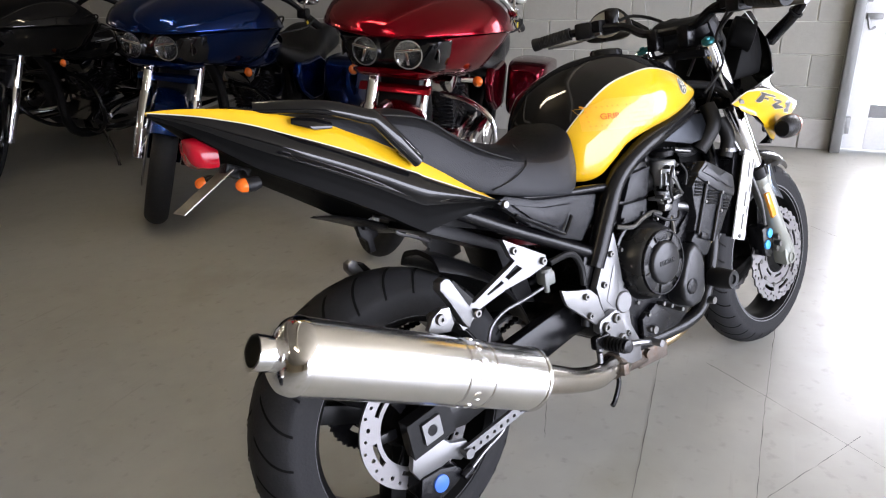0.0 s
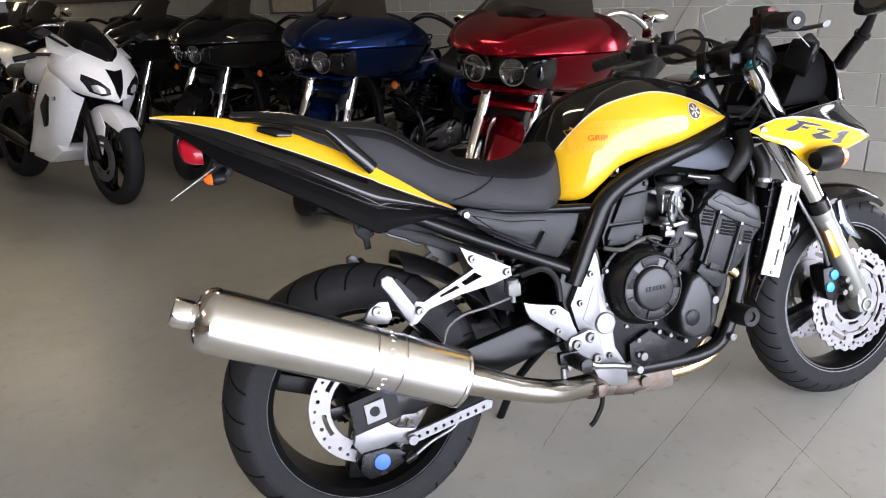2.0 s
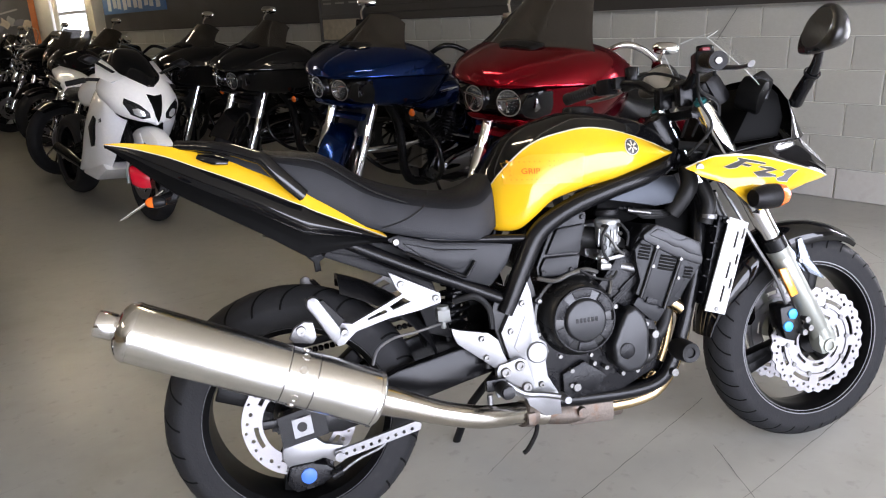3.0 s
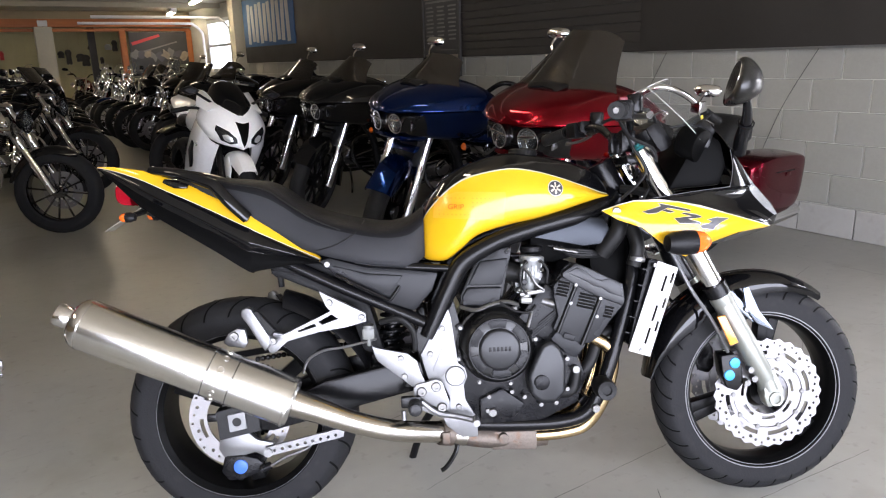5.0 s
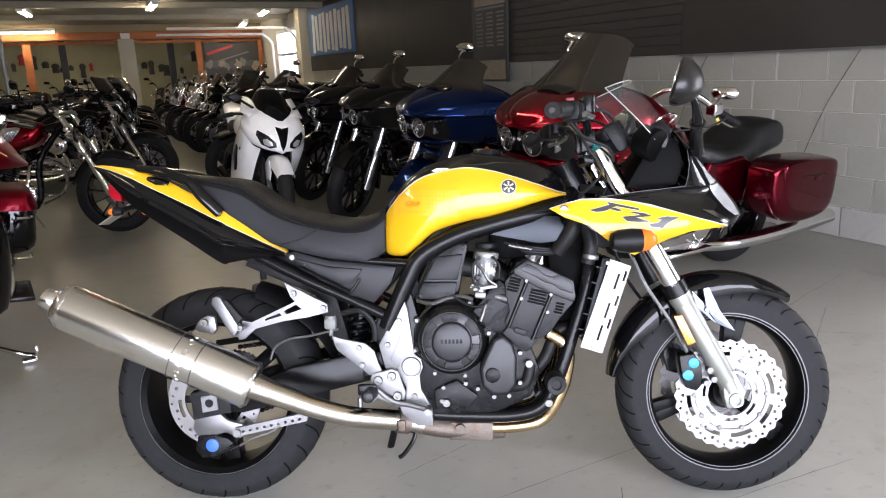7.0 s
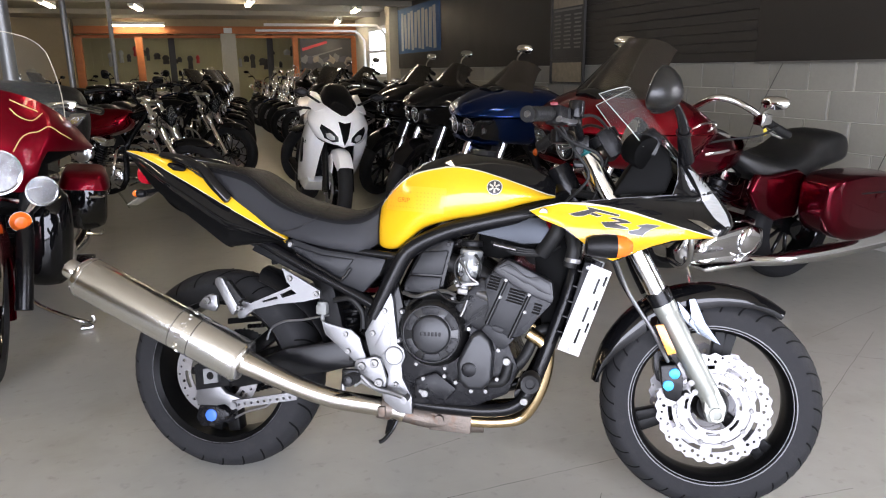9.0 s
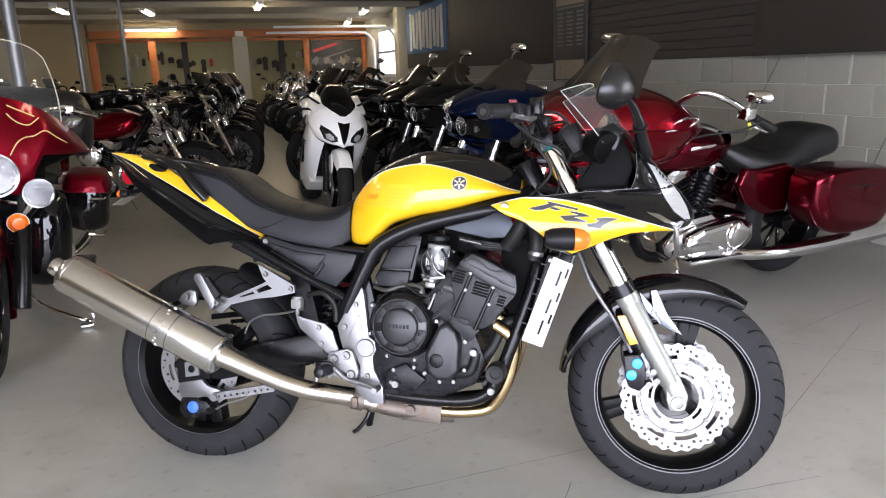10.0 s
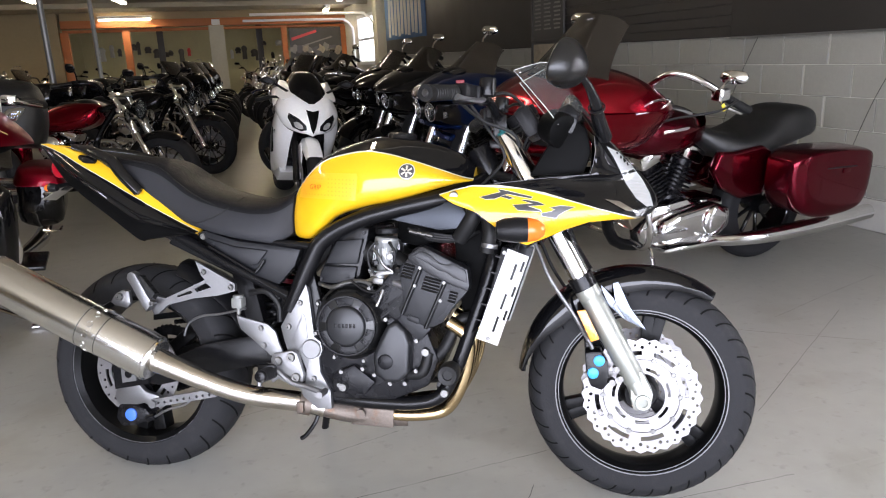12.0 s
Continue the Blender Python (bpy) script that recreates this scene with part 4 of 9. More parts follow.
# frame
for s in (-1, 1):
    part("frame_tube", tube([(1.035, s * 0.045, 0.862), (0.954, s * 0.120, 0.832), (0.802, s * 0.150, 0.797), (0.697, s * 0.154, 0.764), (0.613, s * 0.154, 0.716), (0.573, s * 0.152, 0.650), (0.532, s * 0.148, 0.563), (0.515, s * 0.145, 0.525)], 0.0235, 16, 6), SATIN, hero, "satin black main frame tube")
    part("frame_tube", tube([(0.615, s * 0.128, 0.283), (0.72, s * 0.138, 0.279), (0.851, s * 0.142, 0.279), (0.925, s * 0.142, 0.300), (0.965, s * 0.142, 0.360), (1.008, s * 0.138, 0.474), (1.064, s * 0.115, 0.657), (1.075, s * 0.06, 0.80)], 0.0185, 14, 6), SATIN, hero, "satin black lower cradle tube")
    part("frame_tube", tube([(0.07, s * 0.105, 0.775), (0.16, s * 0.118, 0.728), (0.289, s * 0.125, 0.663), (0.406, s * 0.130, 0.609), (0.515, s * 0.138, 0.557)], 0.0155, 12, 3), SATIN, hero, "satin black subframe tube")
    part("frame_tube", tube([(0.24, s * 0.11, 0.735), (0.40, s * 0.13, 0.715), (0.585, s * 0.145, 0.700)], 0.010, 10, 3), SATIN, hero)
    part("frame_gusset", prism([(0.49, 0.56), (0.545, 0.575), (0.575, 0.65), (0.60, 0.55), (0.60, 0.32), (0.55, 0.30), (0.50, 0.42), (0.475, 0.52)], s * 0.118, s * 0.143, 0.006), SATIN, hero)
part("steering_head", join(cyl((1.015, 0, 0.955), (1.085, 0, 0.815), 0.035, 24, 0.004), box((1.0, 0, 0.85), (0.12, 0.12, 0.05), 0.01, (0, 15, 0))), SATIN, hero)
for bm in (cyl((0.53, -0.14, 0.56), (0.53, 0.14, 0.56), 0.02, 14), cyl((0.93, -0.12, 0.32), (0.93, 0.12, 0.32), 0.016, 14), cyl((0.25, -0.12, 0.68), (0.25, 0.12, 0.68), 0.012, 12)):
    part("frame_bridge", bm, SATIN, hero)

# silver footpeg plates and hangers
PLATEP = [(0.564, 0.61), (0.574, 0.575), (0.583, 0.503), (0.588, 0.456), (0.606, 0.443), (0.611, 0.42), (0.601, 0.397), (0.604, 0.359), (0.632, 0.308), (0.634, 0.259), (0.592, 0.26), (0.555, 0.286), (0.542, 0.318), (0.559, 0.33), (0.563, 0.366), (0.542, 0.416), (0.51, 0.417), (0.501, 0.448), (0.493, 0.482)]
HANGER = [(0.239, 0.657), (0.257, 0.647), (0.355, 0.595), (0.356, 0.574), (0.303, 0.561), (0.232, 0.552), (0.153, 0.532), (0.122, 0.505), (0.108, 0.503), (0.1, 0.519), (0.12, 0.556), (0.144, 0.55), (0.255, 0.599), (0.266, 0.605), (0.255, 0.617)]
HEEL = [(0.369, 0.513), (0.388, 0.506), (0.458, 0.49), (0.482, 0.469), (0.491, 0.438), (0.501, 0.415), (0.475, 0.403), (0.467, 0.403), (0.445, 0.422), (0.382, 0.473), (0.374, 0.491)]
RIDER = [(0.5, 0.414), (0.528, 0.421), (0.545, 0.414), (0.563, 0.355), (0.559, 0.334), (0.535, 0.343), (0.488, 0.368), (0.47, 0.384), (0.47, 0.397), (0.477, 0.41)]
for s in (-1, 1):
    turn = ACROSS if s < 0 else pose(0, 0, 0, -90, 0, 0)
    pl = part("frame_plate", prism(PLATEP, s * 0.146, s * 0.166, 0.0025), ALLOY, hero, "cast aluminium pivot plate")
    part("plate_emboss", prism([(0.557, 0.52), (0.565, 0.507), (0.57, 0.453), (0.543, 0.421), (0.522, 0.442)], s * 0.164, s * 0.168, 0.0015), ALLOY, pl)
    part("pivot_cap", lathe([(0, 0.004), (0.024, 0.004), (0.0265, 0.002), (0.027, -0.01), (0, -0.01)], 32, Matrix.Translation((0.58, s * 0.168, 0.423)) @ turn), ALLOY, pl, smooth=15)
    hang = part("pillion_hanger", holed(HANGER, [[(0.18, 0.558), (0.223, 0.574), (0.229, 0.567), (0.183, 0.554)], [(0.234, 0.579), (0.268, 0.596), (0.285, 0.584), (0.242, 0.57)]], s * 0.140, s * 0.154), ALLOY, hero, "silver cast pillion footrest hanger", smooth=30)
    part("pillion_peg", prism([(0.048, 0.622), (0.061, 0.628), (0.071, 0.623), (0.12, 0.541), (0.102, 0.514), (0.09, 0.53), (0.061, 0.584), (0.045, 0.607)], s * 0.158, s * 0.184, 0.004), ALLOY, hang, "folded silver pillion footpeg")
    part("peg_rubber", prism([(0.071, 0.617), (0.081, 0.615), (0.124, 0.564), (0.112, 0.549)], s * 0.150, s * 0.176, 0.002), SOFT, hang)
    for k in range(8):
        a, b = Vector((0.081, 0.615)), Vector((0.124, 0.564))
        q = a + (b - a) * (k + 0.5) / 8
        part("rubber_tooth", box((q.x, s * 0.165, q.y), (0.010, 0.022, 0.006), 0.0015, (0, 38, 0)), SOFT, hang)
    heel = part("heel_guard", prism(HEEL, s * 0.168, s * 0.177, 0.002), ALLOY, hero, "polished heel guard plate")
    rider = part("rider_hanger", prism(RIDER, s * 0.164, s * 0.184, 0.003), ALLOY, hero, "cast rider footrest bracket")
    part("hanger_strut", prism([(0.48, 0.369), (0.557, 0.327), (0.545, 0.315), (0.524, 0.324), (0.487, 0.341), (0.47, 0.327), (0.465, 0.34)], s * 0.166, s * 0.180, 0.003), ALLOY, rider)
    part("footpeg", join(cyl((0.475, s * 0.178, 0.360), (0.472, s * 0.262, 0.366), 0.0155, 14, 0.004), box((0.462, s * 0.19, 0.368), (0.05, 0.02, 0.03), 0.006)), SATIN, hero, "rider footpeg with rubber grip")
    for k in range(7):
        part("peg_rib", cyl((0.4746 - 0.0004 * k, s * (0.188 + 0.010 * k), 0.3605 + 0.0007 * k), (0.4746 - 0.0004 * k, s * (0.192 + 0.010 * k), 0.3605 + 0.0007 * k), 0.0175, 14), SOFT, hero)
    part("peg_feeler", cyl((0.443, s * 0.20, 0.349), (0.443, s * 0.20, 0.325), 0.007, 10), ALLOY, hero)
    for spots, y, r, parent in (([(0.55, 0.548), (0.517, 0.483), (0.586, 0.342)], 0.168, 0.008, pl), ([(0.264, 0.627), (0.344, 0.585)], 0.156, 0.0085, hang), ([(0.123, 0.54)], 0.186, 0.009, hang), ([(0.441, 0.478), (0.449, 0.431)], 0.179, 0.008, heel), ([(0.491, 0.391), (0.528, 0.402), (0.542, 0.348)], 0.186, 0.0125, rider)):
        for x, z in spots:
            part("socket_bolt", lathe([(0, 0.001), (r * 0.40, 0.001), (r * 0.42, 0.0055), (r * 0.85, 0.0055), (r, 0.003), (r, -0.010), (0, -0.010)], 16, Matrix.Translation((x, s * y, z)) @ turn), BOLT, parent, smooth=20)
part("brake_pedal", join(tube([(0.49, -0.185, 0.365), (0.53, -0.19, 0.335), (0.58, -0.195, 0.325), (0.625, -0.205, 0.315)], 0.008, 8), cyl((0.625, -0.19, 0.316), (0.625, -0.235, 0.316), 0.009, 10)), ALLOY, hero, "silver rear brake pedal")

# side cover under the seat
SIDE = [(0.235, 0.735), (0.27, 0.742), (0.36, 0.715), (0.47, 0.703), (0.548, 0.692), (0.530, 0.645), (0.482, 0.592), (0.42, 0.615), (0.33, 0.662)]
for s in (-1, 1):
    sc = part("side_cover", prism(SIDE, s * 0.115, s * 0.148, 0.010), GREYPL, hero, "charcoal plastic side cover")
    part("side_panel", prism([(0.275, 0.722), (0.36, 0.698), (0.455, 0.688), (0.425, 0.650), (0.40, 0.645), (0.33, 0.678)], s * 0.146, s * 0.156, 0.006), GREYPL, sc, "raised side cover panel")
    part("panel_ridge", tube([(0.283, s * 0.154, 0.698), (0.34, s * 0.157, 0.668), (0.409, s * 0.157, 0.631), (0.424, s * 0.157, 0.632), (0.446, s * 0.156, 0.662)], 0.0045, 8, 3), SATIN, sc, "black ridge round the panel")
    part("cover_bolt", lathe([(0, 0.004), (0.007, 0.004), (0.009, 0.001), (0.009, -0.005), (0, -0.005)], 16, Matrix.Translation((0.263, s * 0.149, 0.725)) @ (ACROSS if s < 0 else pose(0, 0, 0, -90, 0, 0))), BOLT, sc)

# engine
crank = part("crankcase", join(prism([(0.60, 0.30), (0.63, 0.285), (0.80, 0.285), (0.90, 0.33), (0.93, 0.40), (0.90, 0.47), (0.85, 0.53), (0.74, 0.58), (0.62, 0.57), (0.585, 0.48)], -0.155, 0.155, 0.014), prism([(0.64, 0.305), (0.73, 0.305), (0.76, 0.34), (0.70, 0.385), (0.64, 0.36)], -0.172, -0.15, 0.008), prism([(0.66, 0.255), (0.80, 0.255), (0.83, 0.29), (0.64, 0.29)], -0.09, 0.09, 0.012)), ENGINE, hero, "black engine crankcase")
part("cylinder_block", join(prism([(0.735, 0.555), (0.86, 0.475), (0.93, 0.575), (0.82, 0.655)], -0.175, 0.175, 0.01), *[box((0.835 + 0.018 * k - 0.03, 0, 0.565 + 0.02 * k - 0.03), (0.15, 0.365, 0.005), 0.001, (0, -37, 0)) for k in range(4)]), ENGINE, hero, "black cylinder block with shallow fins")
HEADP = [(0.838, 0.655), (0.868, 0.698), (0.884, 0.706), (0.905, 0.700), (0.935, 0.668), (1.000, 0.655), (1.008, 0.638), (0.995, 0.600), (0.970, 0.585), (0.940, 0.530), (0.900, 0.545), (0.862, 0.575)]
head = part("cylinder_head", prism(HEADP, -0.185, 0.185, 0.008), ENGINE, hero, "black cylinder head and cam cover")
cover = part("head_cover", prism([(0.835, 0.651), (0.858, 0.674), (0.91, 0.64), (0.948, 0.618), (1.013, 0.593), (0.975, 0.549), (0.949, 0.512), (0.924, 0.498), (0.899, 0.499), (0.844, 0.528), (0.831, 0.541), (0.845, 0.572), (0.836, 0.622)], -0.202, -0.150, 0.004), GREYPL, head, "ribbed charcoal side cover on the head")
part("valve_cover", prism([(0.859, 0.684), (0.894, 0.706), (0.922, 0.694), (1.013, 0.648), (1.017, 0.607), (1.013, 0.592), (0.948, 0.617), (0.91, 0.638), (0.858, 0.671)], -0.206, -0.150, 0.005), COVER, head, "charcoal valve cover")
part("valve_cover_step", prism([(0.871, 0.683), (0.896, 0.695), (0.919, 0.684), (0.939, 0.665), (0.958, 0.66), (0.978, 0.664), (1.008, 0.644), (1.012, 0.614), (0.977, 0.626), (0.957, 0.641), (0.939, 0.645), (0.918, 0.659)], -0.209, -0.200, 0.003), COVER, head)
part("block_side", prism([(0.842, 0.533), (0.917, 0.494), (0.891, 0.462), (0.874, 0.466), (0.826, 0.513)], -0.196, -0.150, 0.004), GREYPL, head)
part("block_plate", prism([(0.86, 0.53), (0.889, 0.52), (0.883, 0.505), (0.855, 0.516)], -0.206, -0.195, 0.002), ENGINE, head)
# raised black rods paint the dark of recessed slots in the cover
for (x0, z0), (x1, z1) in [((0.849, 0.661), (0.877, 0.653)), ((0.847, 0.653), (0.875, 0.646)), ((0.845, 0.645), (0.873, 0.638)), ((0.842, 0.638), (0.87, 0.63)), ((0.84, 0.63), (0.868, 0.623)), ((0.903, 0.628), (0.945, 0.617)), ((0.9, 0.621), (0.942, 0.61)), ((0.898, 0.613), (0.94, 0.602)), ((0.896, 0.605), (0.938, 0.594)), ((0.893, 0.598), (0.935, 0.587)), ((0.968, 0.591), (0.988, 0.586)), ((0.966, 0.583), (0.986, 0.578)), ((0.964, 0.576), (0.983, 0.571)), ((0.961, 0.568), (0.981, 0.563))]:
    part("cover_rib", cyl((x0, -0.203, z0), (x1, -0.203, z1), 0.0028, 8), SATIN, head)
for (x0, z0), (x1, z1) in [[(0.893, 0.651), (0.842, 0.531)], [(0.954, 0.613), (0.903, 0.495)]]:
    part("cover_bar", cyl((x0, -0.204, z0), (x1, -0.204, z1), 0.0055, 10), SATIN, head)
bolt_set("cover_bolt", [(0.891, -0.208, 0.651), (0.953, -0.208, 0.614), (0.877, -0.208, 0.605), (0.943, -0.208, 0.568)], 0.0045, 0.004, BOLT, head)
CX, CY, CZ = 0.692, -0.150, 0.496
clutch = part("clutch_cover", lathe([(0, 0.054), (0.074, 0.054), (0.080, 0.051), (0.087, 0.041), (0.094, 0.024), (0.0985, 0.006), (0.100, -0.004), (0.106, -0.006), (0.107, -0.02), (0, -0.02)], 64, Matrix.Translation((CX, CY, CZ)) @ ACROSS), GLOSSCASE, crank, "deep domed black clutch cover")
part("clutch_cap", lathe([(0, 0.067), (0.046, 0.067), (0.0505, 0.065), (0.053, 0.060), (0.053, 0.05), (0, 0.05)], 56, Matrix.Translation((CX, CY, CZ)) @ ACROSS), COVER, clutch, "worn charcoal clutch cap")
for k in range(6):
    a = k * math.pi / 3 + 0.22
    part("cover_ridge", prism(slot(CX, CZ, 0.0550, 0.0750, a, a + 0.70, 10), CY - 0.0580, CY - 0.05, 0.0015), ENGINE, clutch)
part("cover_rim", lathe([(0.0755, 0.050), (0.0755, 0.0585), (0.0785, 0.0585), (0.0800, 0.051)], 64, Matrix.Translation((CX, CY, CZ)) @ ACROSS, closed=True), ENGINE, clutch)
for k in range(6):
    part("badge_bar", box((CX - 0.025 + 0.010 * k, CY - 0.0675, CZ + 0.002), (0.0065, 0.002, 0.011), 0.0008), ENGINE, clutch, "small worn raised bar")
for k in range(8):
    a = k * math.pi / 4 + 0.3
    part("case_lug", cyl((CX + 0.107 * math.cos(a), CY + 0.02, CZ + 0.107 * math.sin(a)), (CX + 0.107 * math.cos(a), CY - 0.006, CZ + 0.107 * math.sin(a)), 0.0095, 14, 0.002), ENGINE, clutch)
bolt_set("engine_bolt", [(0.692 + 0.107 * math.cos(a), -0.157, 0.496 + 0.107 * math.sin(a)) for a in (k * math.pi / 4 + 0.3 for k in range(8))], 0.0052, 0.006, BOLT, crank, "silver case bolts")
part("ignition_cover", prism([(0.800, 0.500), (0.826, 0.512), (0.850, 0.488), (0.862, 0.45), (0.858, 0.375), (0.835, 0.350), (0.795, 0.348), (0.768, 0.372), (0.762, 0.42), (0.780, 0.46)], -0.208, -0.15, 0.012, 3), COVER, crank, "black ignition cover")
part("cover_plug", lathe([(0, 0.003), (0.016, 0.003), (0.020, 0.001), (0.020, -0.006), (0, -0.006)], 24, Matrix.Translation((0.797, -0.209, 0.405)) @ ACROSS), ENGINE, crank)
bolt_set("engine_bolt", [(0.855, -0.17, 0.500), (0.872, -0.17, 0.455), (0.870, -0.17, 0.375), (0.84, -0.17, 0.340), (0.80, -0.17, 0.338), (0.757, -0.17, 0.360), (0.748, -0.17, 0.43), (0.79, -0.17, 0.51), (0.66, -0.175, 0.330), (0.725, -0.17, 0.375), (0.90, -0.16, 0.40), (0.665, -0.17, 0.365)], 0.0058, 0.006, BOLT, crank, "silver case bolts")
bolt_set("mount_bolt", [(0.672, -0.175, 0.325), (0.895, -0.165, 0.425), (0.945, -0.165, 0.318)], 0.0105, 0.010, BOLT, hero, "large silver engine mount bolts")
carb = part("carburettor", join(lathe([(0, 0.048), (0.029, 0.048), (0.032, 0.044), (0.032, 0.034), (0.029, 0.030), (0.028, 0.004), (0.025, -0.012), (0.020, -0.034), (0.016, -0.046), (0, -0.046)], 28, pose(0.786, -0.152, 0.678, 0, 6, 0)), box((0.772, -0.154, 0.634), (0.054, 0.04, 0.008), 0.002, (0, 4, 0)), cyl((0.770, -0.158, 0.632), (0.772, -0.160, 0.606), 0.013, 16, 0.002)), SILVER, hero, "silver carburettor with ribbed round body")
for k in range(7):
    a = radians(-150 + 20 * k)
    part("rib", box((0.784 + 0.029 * math.cos(a), -0.152 + 0.029 * math.sin(a), 0.684 - 0.004 * (k % 2)), (0.004, 0.006, 0.044 - 0.010 * (k % 3)), 0.0012, (0, 6, 0)), BOLT if k % 2 else SILVER, carb)
part("boss", cyl((0.803, -0.178, 0.676), (0.800, -0.150, 0.676), 0.010, 16, 0.002), BOLT, carb)
part("boss", cyl((0.765, -0.182, 0.660), (0.765, -0.150, 0.660), 0.008, 16, 0.002), SATIN, carb)
for x, z, r, y, mt in ((0.770, 0.712, 0.005, -0.186, BOLT), (0.806, 0.712, 0.005, -0.182, BOLT), (0.812, 0.690, 0.005, -0.176, BOLT), (0.752, 0.640, 0.007, -0.176, BOLT), (0.796, 0.648, 0.006, -0.180, BOLT)):
    part("carburettor_screw", lathe([(0, 0.003), (r * 0.3, 0.003), (r * 0.4, 0.001), (r * 0.9, 0.003), (r, 0.001), (r, -0.02), (0, -0.02)], 14, Matrix.Translation((x, y, z)) @ ACROSS), mt, hero)
part("carburettor_link", tube([(0.760, -0.188, 0.700), (0.778, -0.194, 0.680), (0.792, -0.194, 0.655), (0.812, -0.188, 0.640)], 0.004, 8, 4), BOLT, hero, "bright throttle linkage")
for pts in ([(0.770, -0.196, 0.715), (0.752, -0.200, 0.690), (0.754, -0.196, 0.655), (0.768, -0.192, 0.630)], [(0.806, -0.192, 0.715), (0.822, -0.196, 0.690), (0.818, -0.194, 0.660)], [(0.790, -0.19, 0.600), (0.770, -0.198, 0.585), (0.735, -0.19, 0.590), (0.700, -0.18, 0.612)]):
    part("fuel_line", tube(pts, 0.0034, 8, 4), SOFT, hero, "thin black fuel line")
part("carburettor_bracket", prism([(0.752, 0.634), (0.815, 0.642), (0.816, 0.632), (0.752, 0.624)], -0.186, -0.176, 0.002), BOLT, hero)
part("float_bowl", box((0.770, -0.165, 0.612), (0.030, 0.024, 0.018), 0.005, (0, 8, 0)), BOLT, hero, "bright float bowl")
part("idle_knob", tube([(0.783, -0.172, 0.588), (0.776, -0.180, 0.565), (0.768, -0.186, 0.545)], 0.005, 8, 3), BOLT, hero)
part("inlet_stub", join(cyl((0.812, -0.165, 0.608), (0.848, -0.175, 0.598), 0.012, 14), cyl((0.846, -0.175, 0.599), (0.866, -0.178, 0.594), 0.015, 14)), ALLOY, hero, "cast water stub")
for k in range(3):
    part("choke_rod", cyl((0.85 + 0.02 * k, -0.145, 0.742 - 0.004 * k), (0.872 + 0.02 * k, -0.147, 0.736 - 0.004 * k), 0.006, 10), BOLT, hero)
part("carburettor_cap", cyl((0.79, -0.15, 0.735), (0.79, -0.15, 0.75), 0.030, 24, 0.004), PLASTIC, hero)
for y in (-0.12, -0.04, 0.04, 0.12):
    part("intake_rubber", cyl((0.80, y, 0.665), (0.875, y, 0.62), 0.026, 16), SOFT, hero)
    part("intake_rubber", cyl((0.70, y, 0.69), (0.77, y, 0.675), 0.027, 16), SOFT, hero)
for y in (-0.07, 0.01, 0.09):
    part("carburettor", box((0.782, y, 0.665), (0.06, 0.05, 0.09), 0.012), ALLOY, hero)
airbox = part("airbox", prism([(0.600, 0.628), (0.644, 0.719), (0.690, 0.754), (0.742, 0.750), (0.711, 0.606), (0.688, 0.592), (0.600, 0.598)], -0.148, 0.135, 0.010), SATIN, hero, "black airbox side cover")
part("airbox_panel", prism([(0.654, 0.716), (0.727, 0.722), (0.710, 0.653), (0.622, 0.655)], -0.162, -0.13, 0.005), GREYPL, airbox, "charcoal airbox panel")
part("airbox_panel", prism([(0.619, 0.649), (0.709, 0.647), (0.702, 0.612), (0.685, 0.600), (0.606, 0.604), (0.606, 0.626)], -0.162, -0.13, 0.005), GREYPL, airbox, "charcoal airbox panel")
bolt_set("airbox_screw", [(0.612, -0.164, 0.614), (0.684, -0.164, 0.614), (0.727, -0.150, 0.738)], 0.0058, 0.003, ENGINE, airbox)
part("engine_hose", tube([(0.600, -0.15, 0.60), (0.64, -0.165, 0.592), (0.68, -0.165, 0.605), (0.72, -0.165, 0.610), (0.75, -0.165, 0.60)], 0.006, 8), BOLT, hero)
for pts, r in (([(0.86, -0.165, 0.52), (0.875, -0.18, 0.57), (0.89, -0.17, 0.60)], 0.014), ([(0.90, -0.13, 0.38), (0.94, -0.13, 0.43), (0.98, -0.11, 0.50), (1.04, -0.10, 0.50)], 0.016), ([(0.98, -0.13, 0.72), (1.02, -0.15, 0.78), (1.03, -0.13, 0.83)], 0.022), ([(0.84, -0.15, 0.36), (0.885, -0.16, 0.37), (0.90, -0.15, 0.42)], 0.015), ([(1.055, -0.15, 0.79), (1.065, -0.165, 0.74), (1.055, -0.16, 0.69)], 0.019)):
    part("coolant_hose", tube(pts, r, 12), SOFT, hero, "black rubber coolant hose")
part("hose_clip", cyl((1.062, -0.163, 0.700), (1.064, -0.163, 0.712), 0.022, 16, 0.002), ALLOY, hero)
part("frame_slider", join(lathe([(0, 0.0), (0.012, 0.0), (0.013, 0.006), (0.024, 0.008), (0.026, 0.003), (0.028, -0.035), (0.024, -0.06), (0, -0.06)], 24, Matrix.Translation((0.962, -0.215, 0.378)) @ ACROSS)), SOFT, hero, "black crash bobbin")
part("heat_shield", prism([(0.80, 0.772), (0.93, 0.820), (0.985, 0.815), (1.018, 0.752), (0.93, 0.744)], -0.145, -0.135, 0.003), GREYSIDE, hero, "grey fuel cock side plate")
for k in range(4):
    part("wire", tube([(0.84 + 0.01 * k, -0.12 - 0.004 * k, 0.745), (0.90, -0.13, 0.735 - 0.006 * k), (0.98, -0.12, 0.725 - 0.004 * k), (1.03, -0.10, 0.735)], 0.004, 7), SOFT, hero, "black wire")

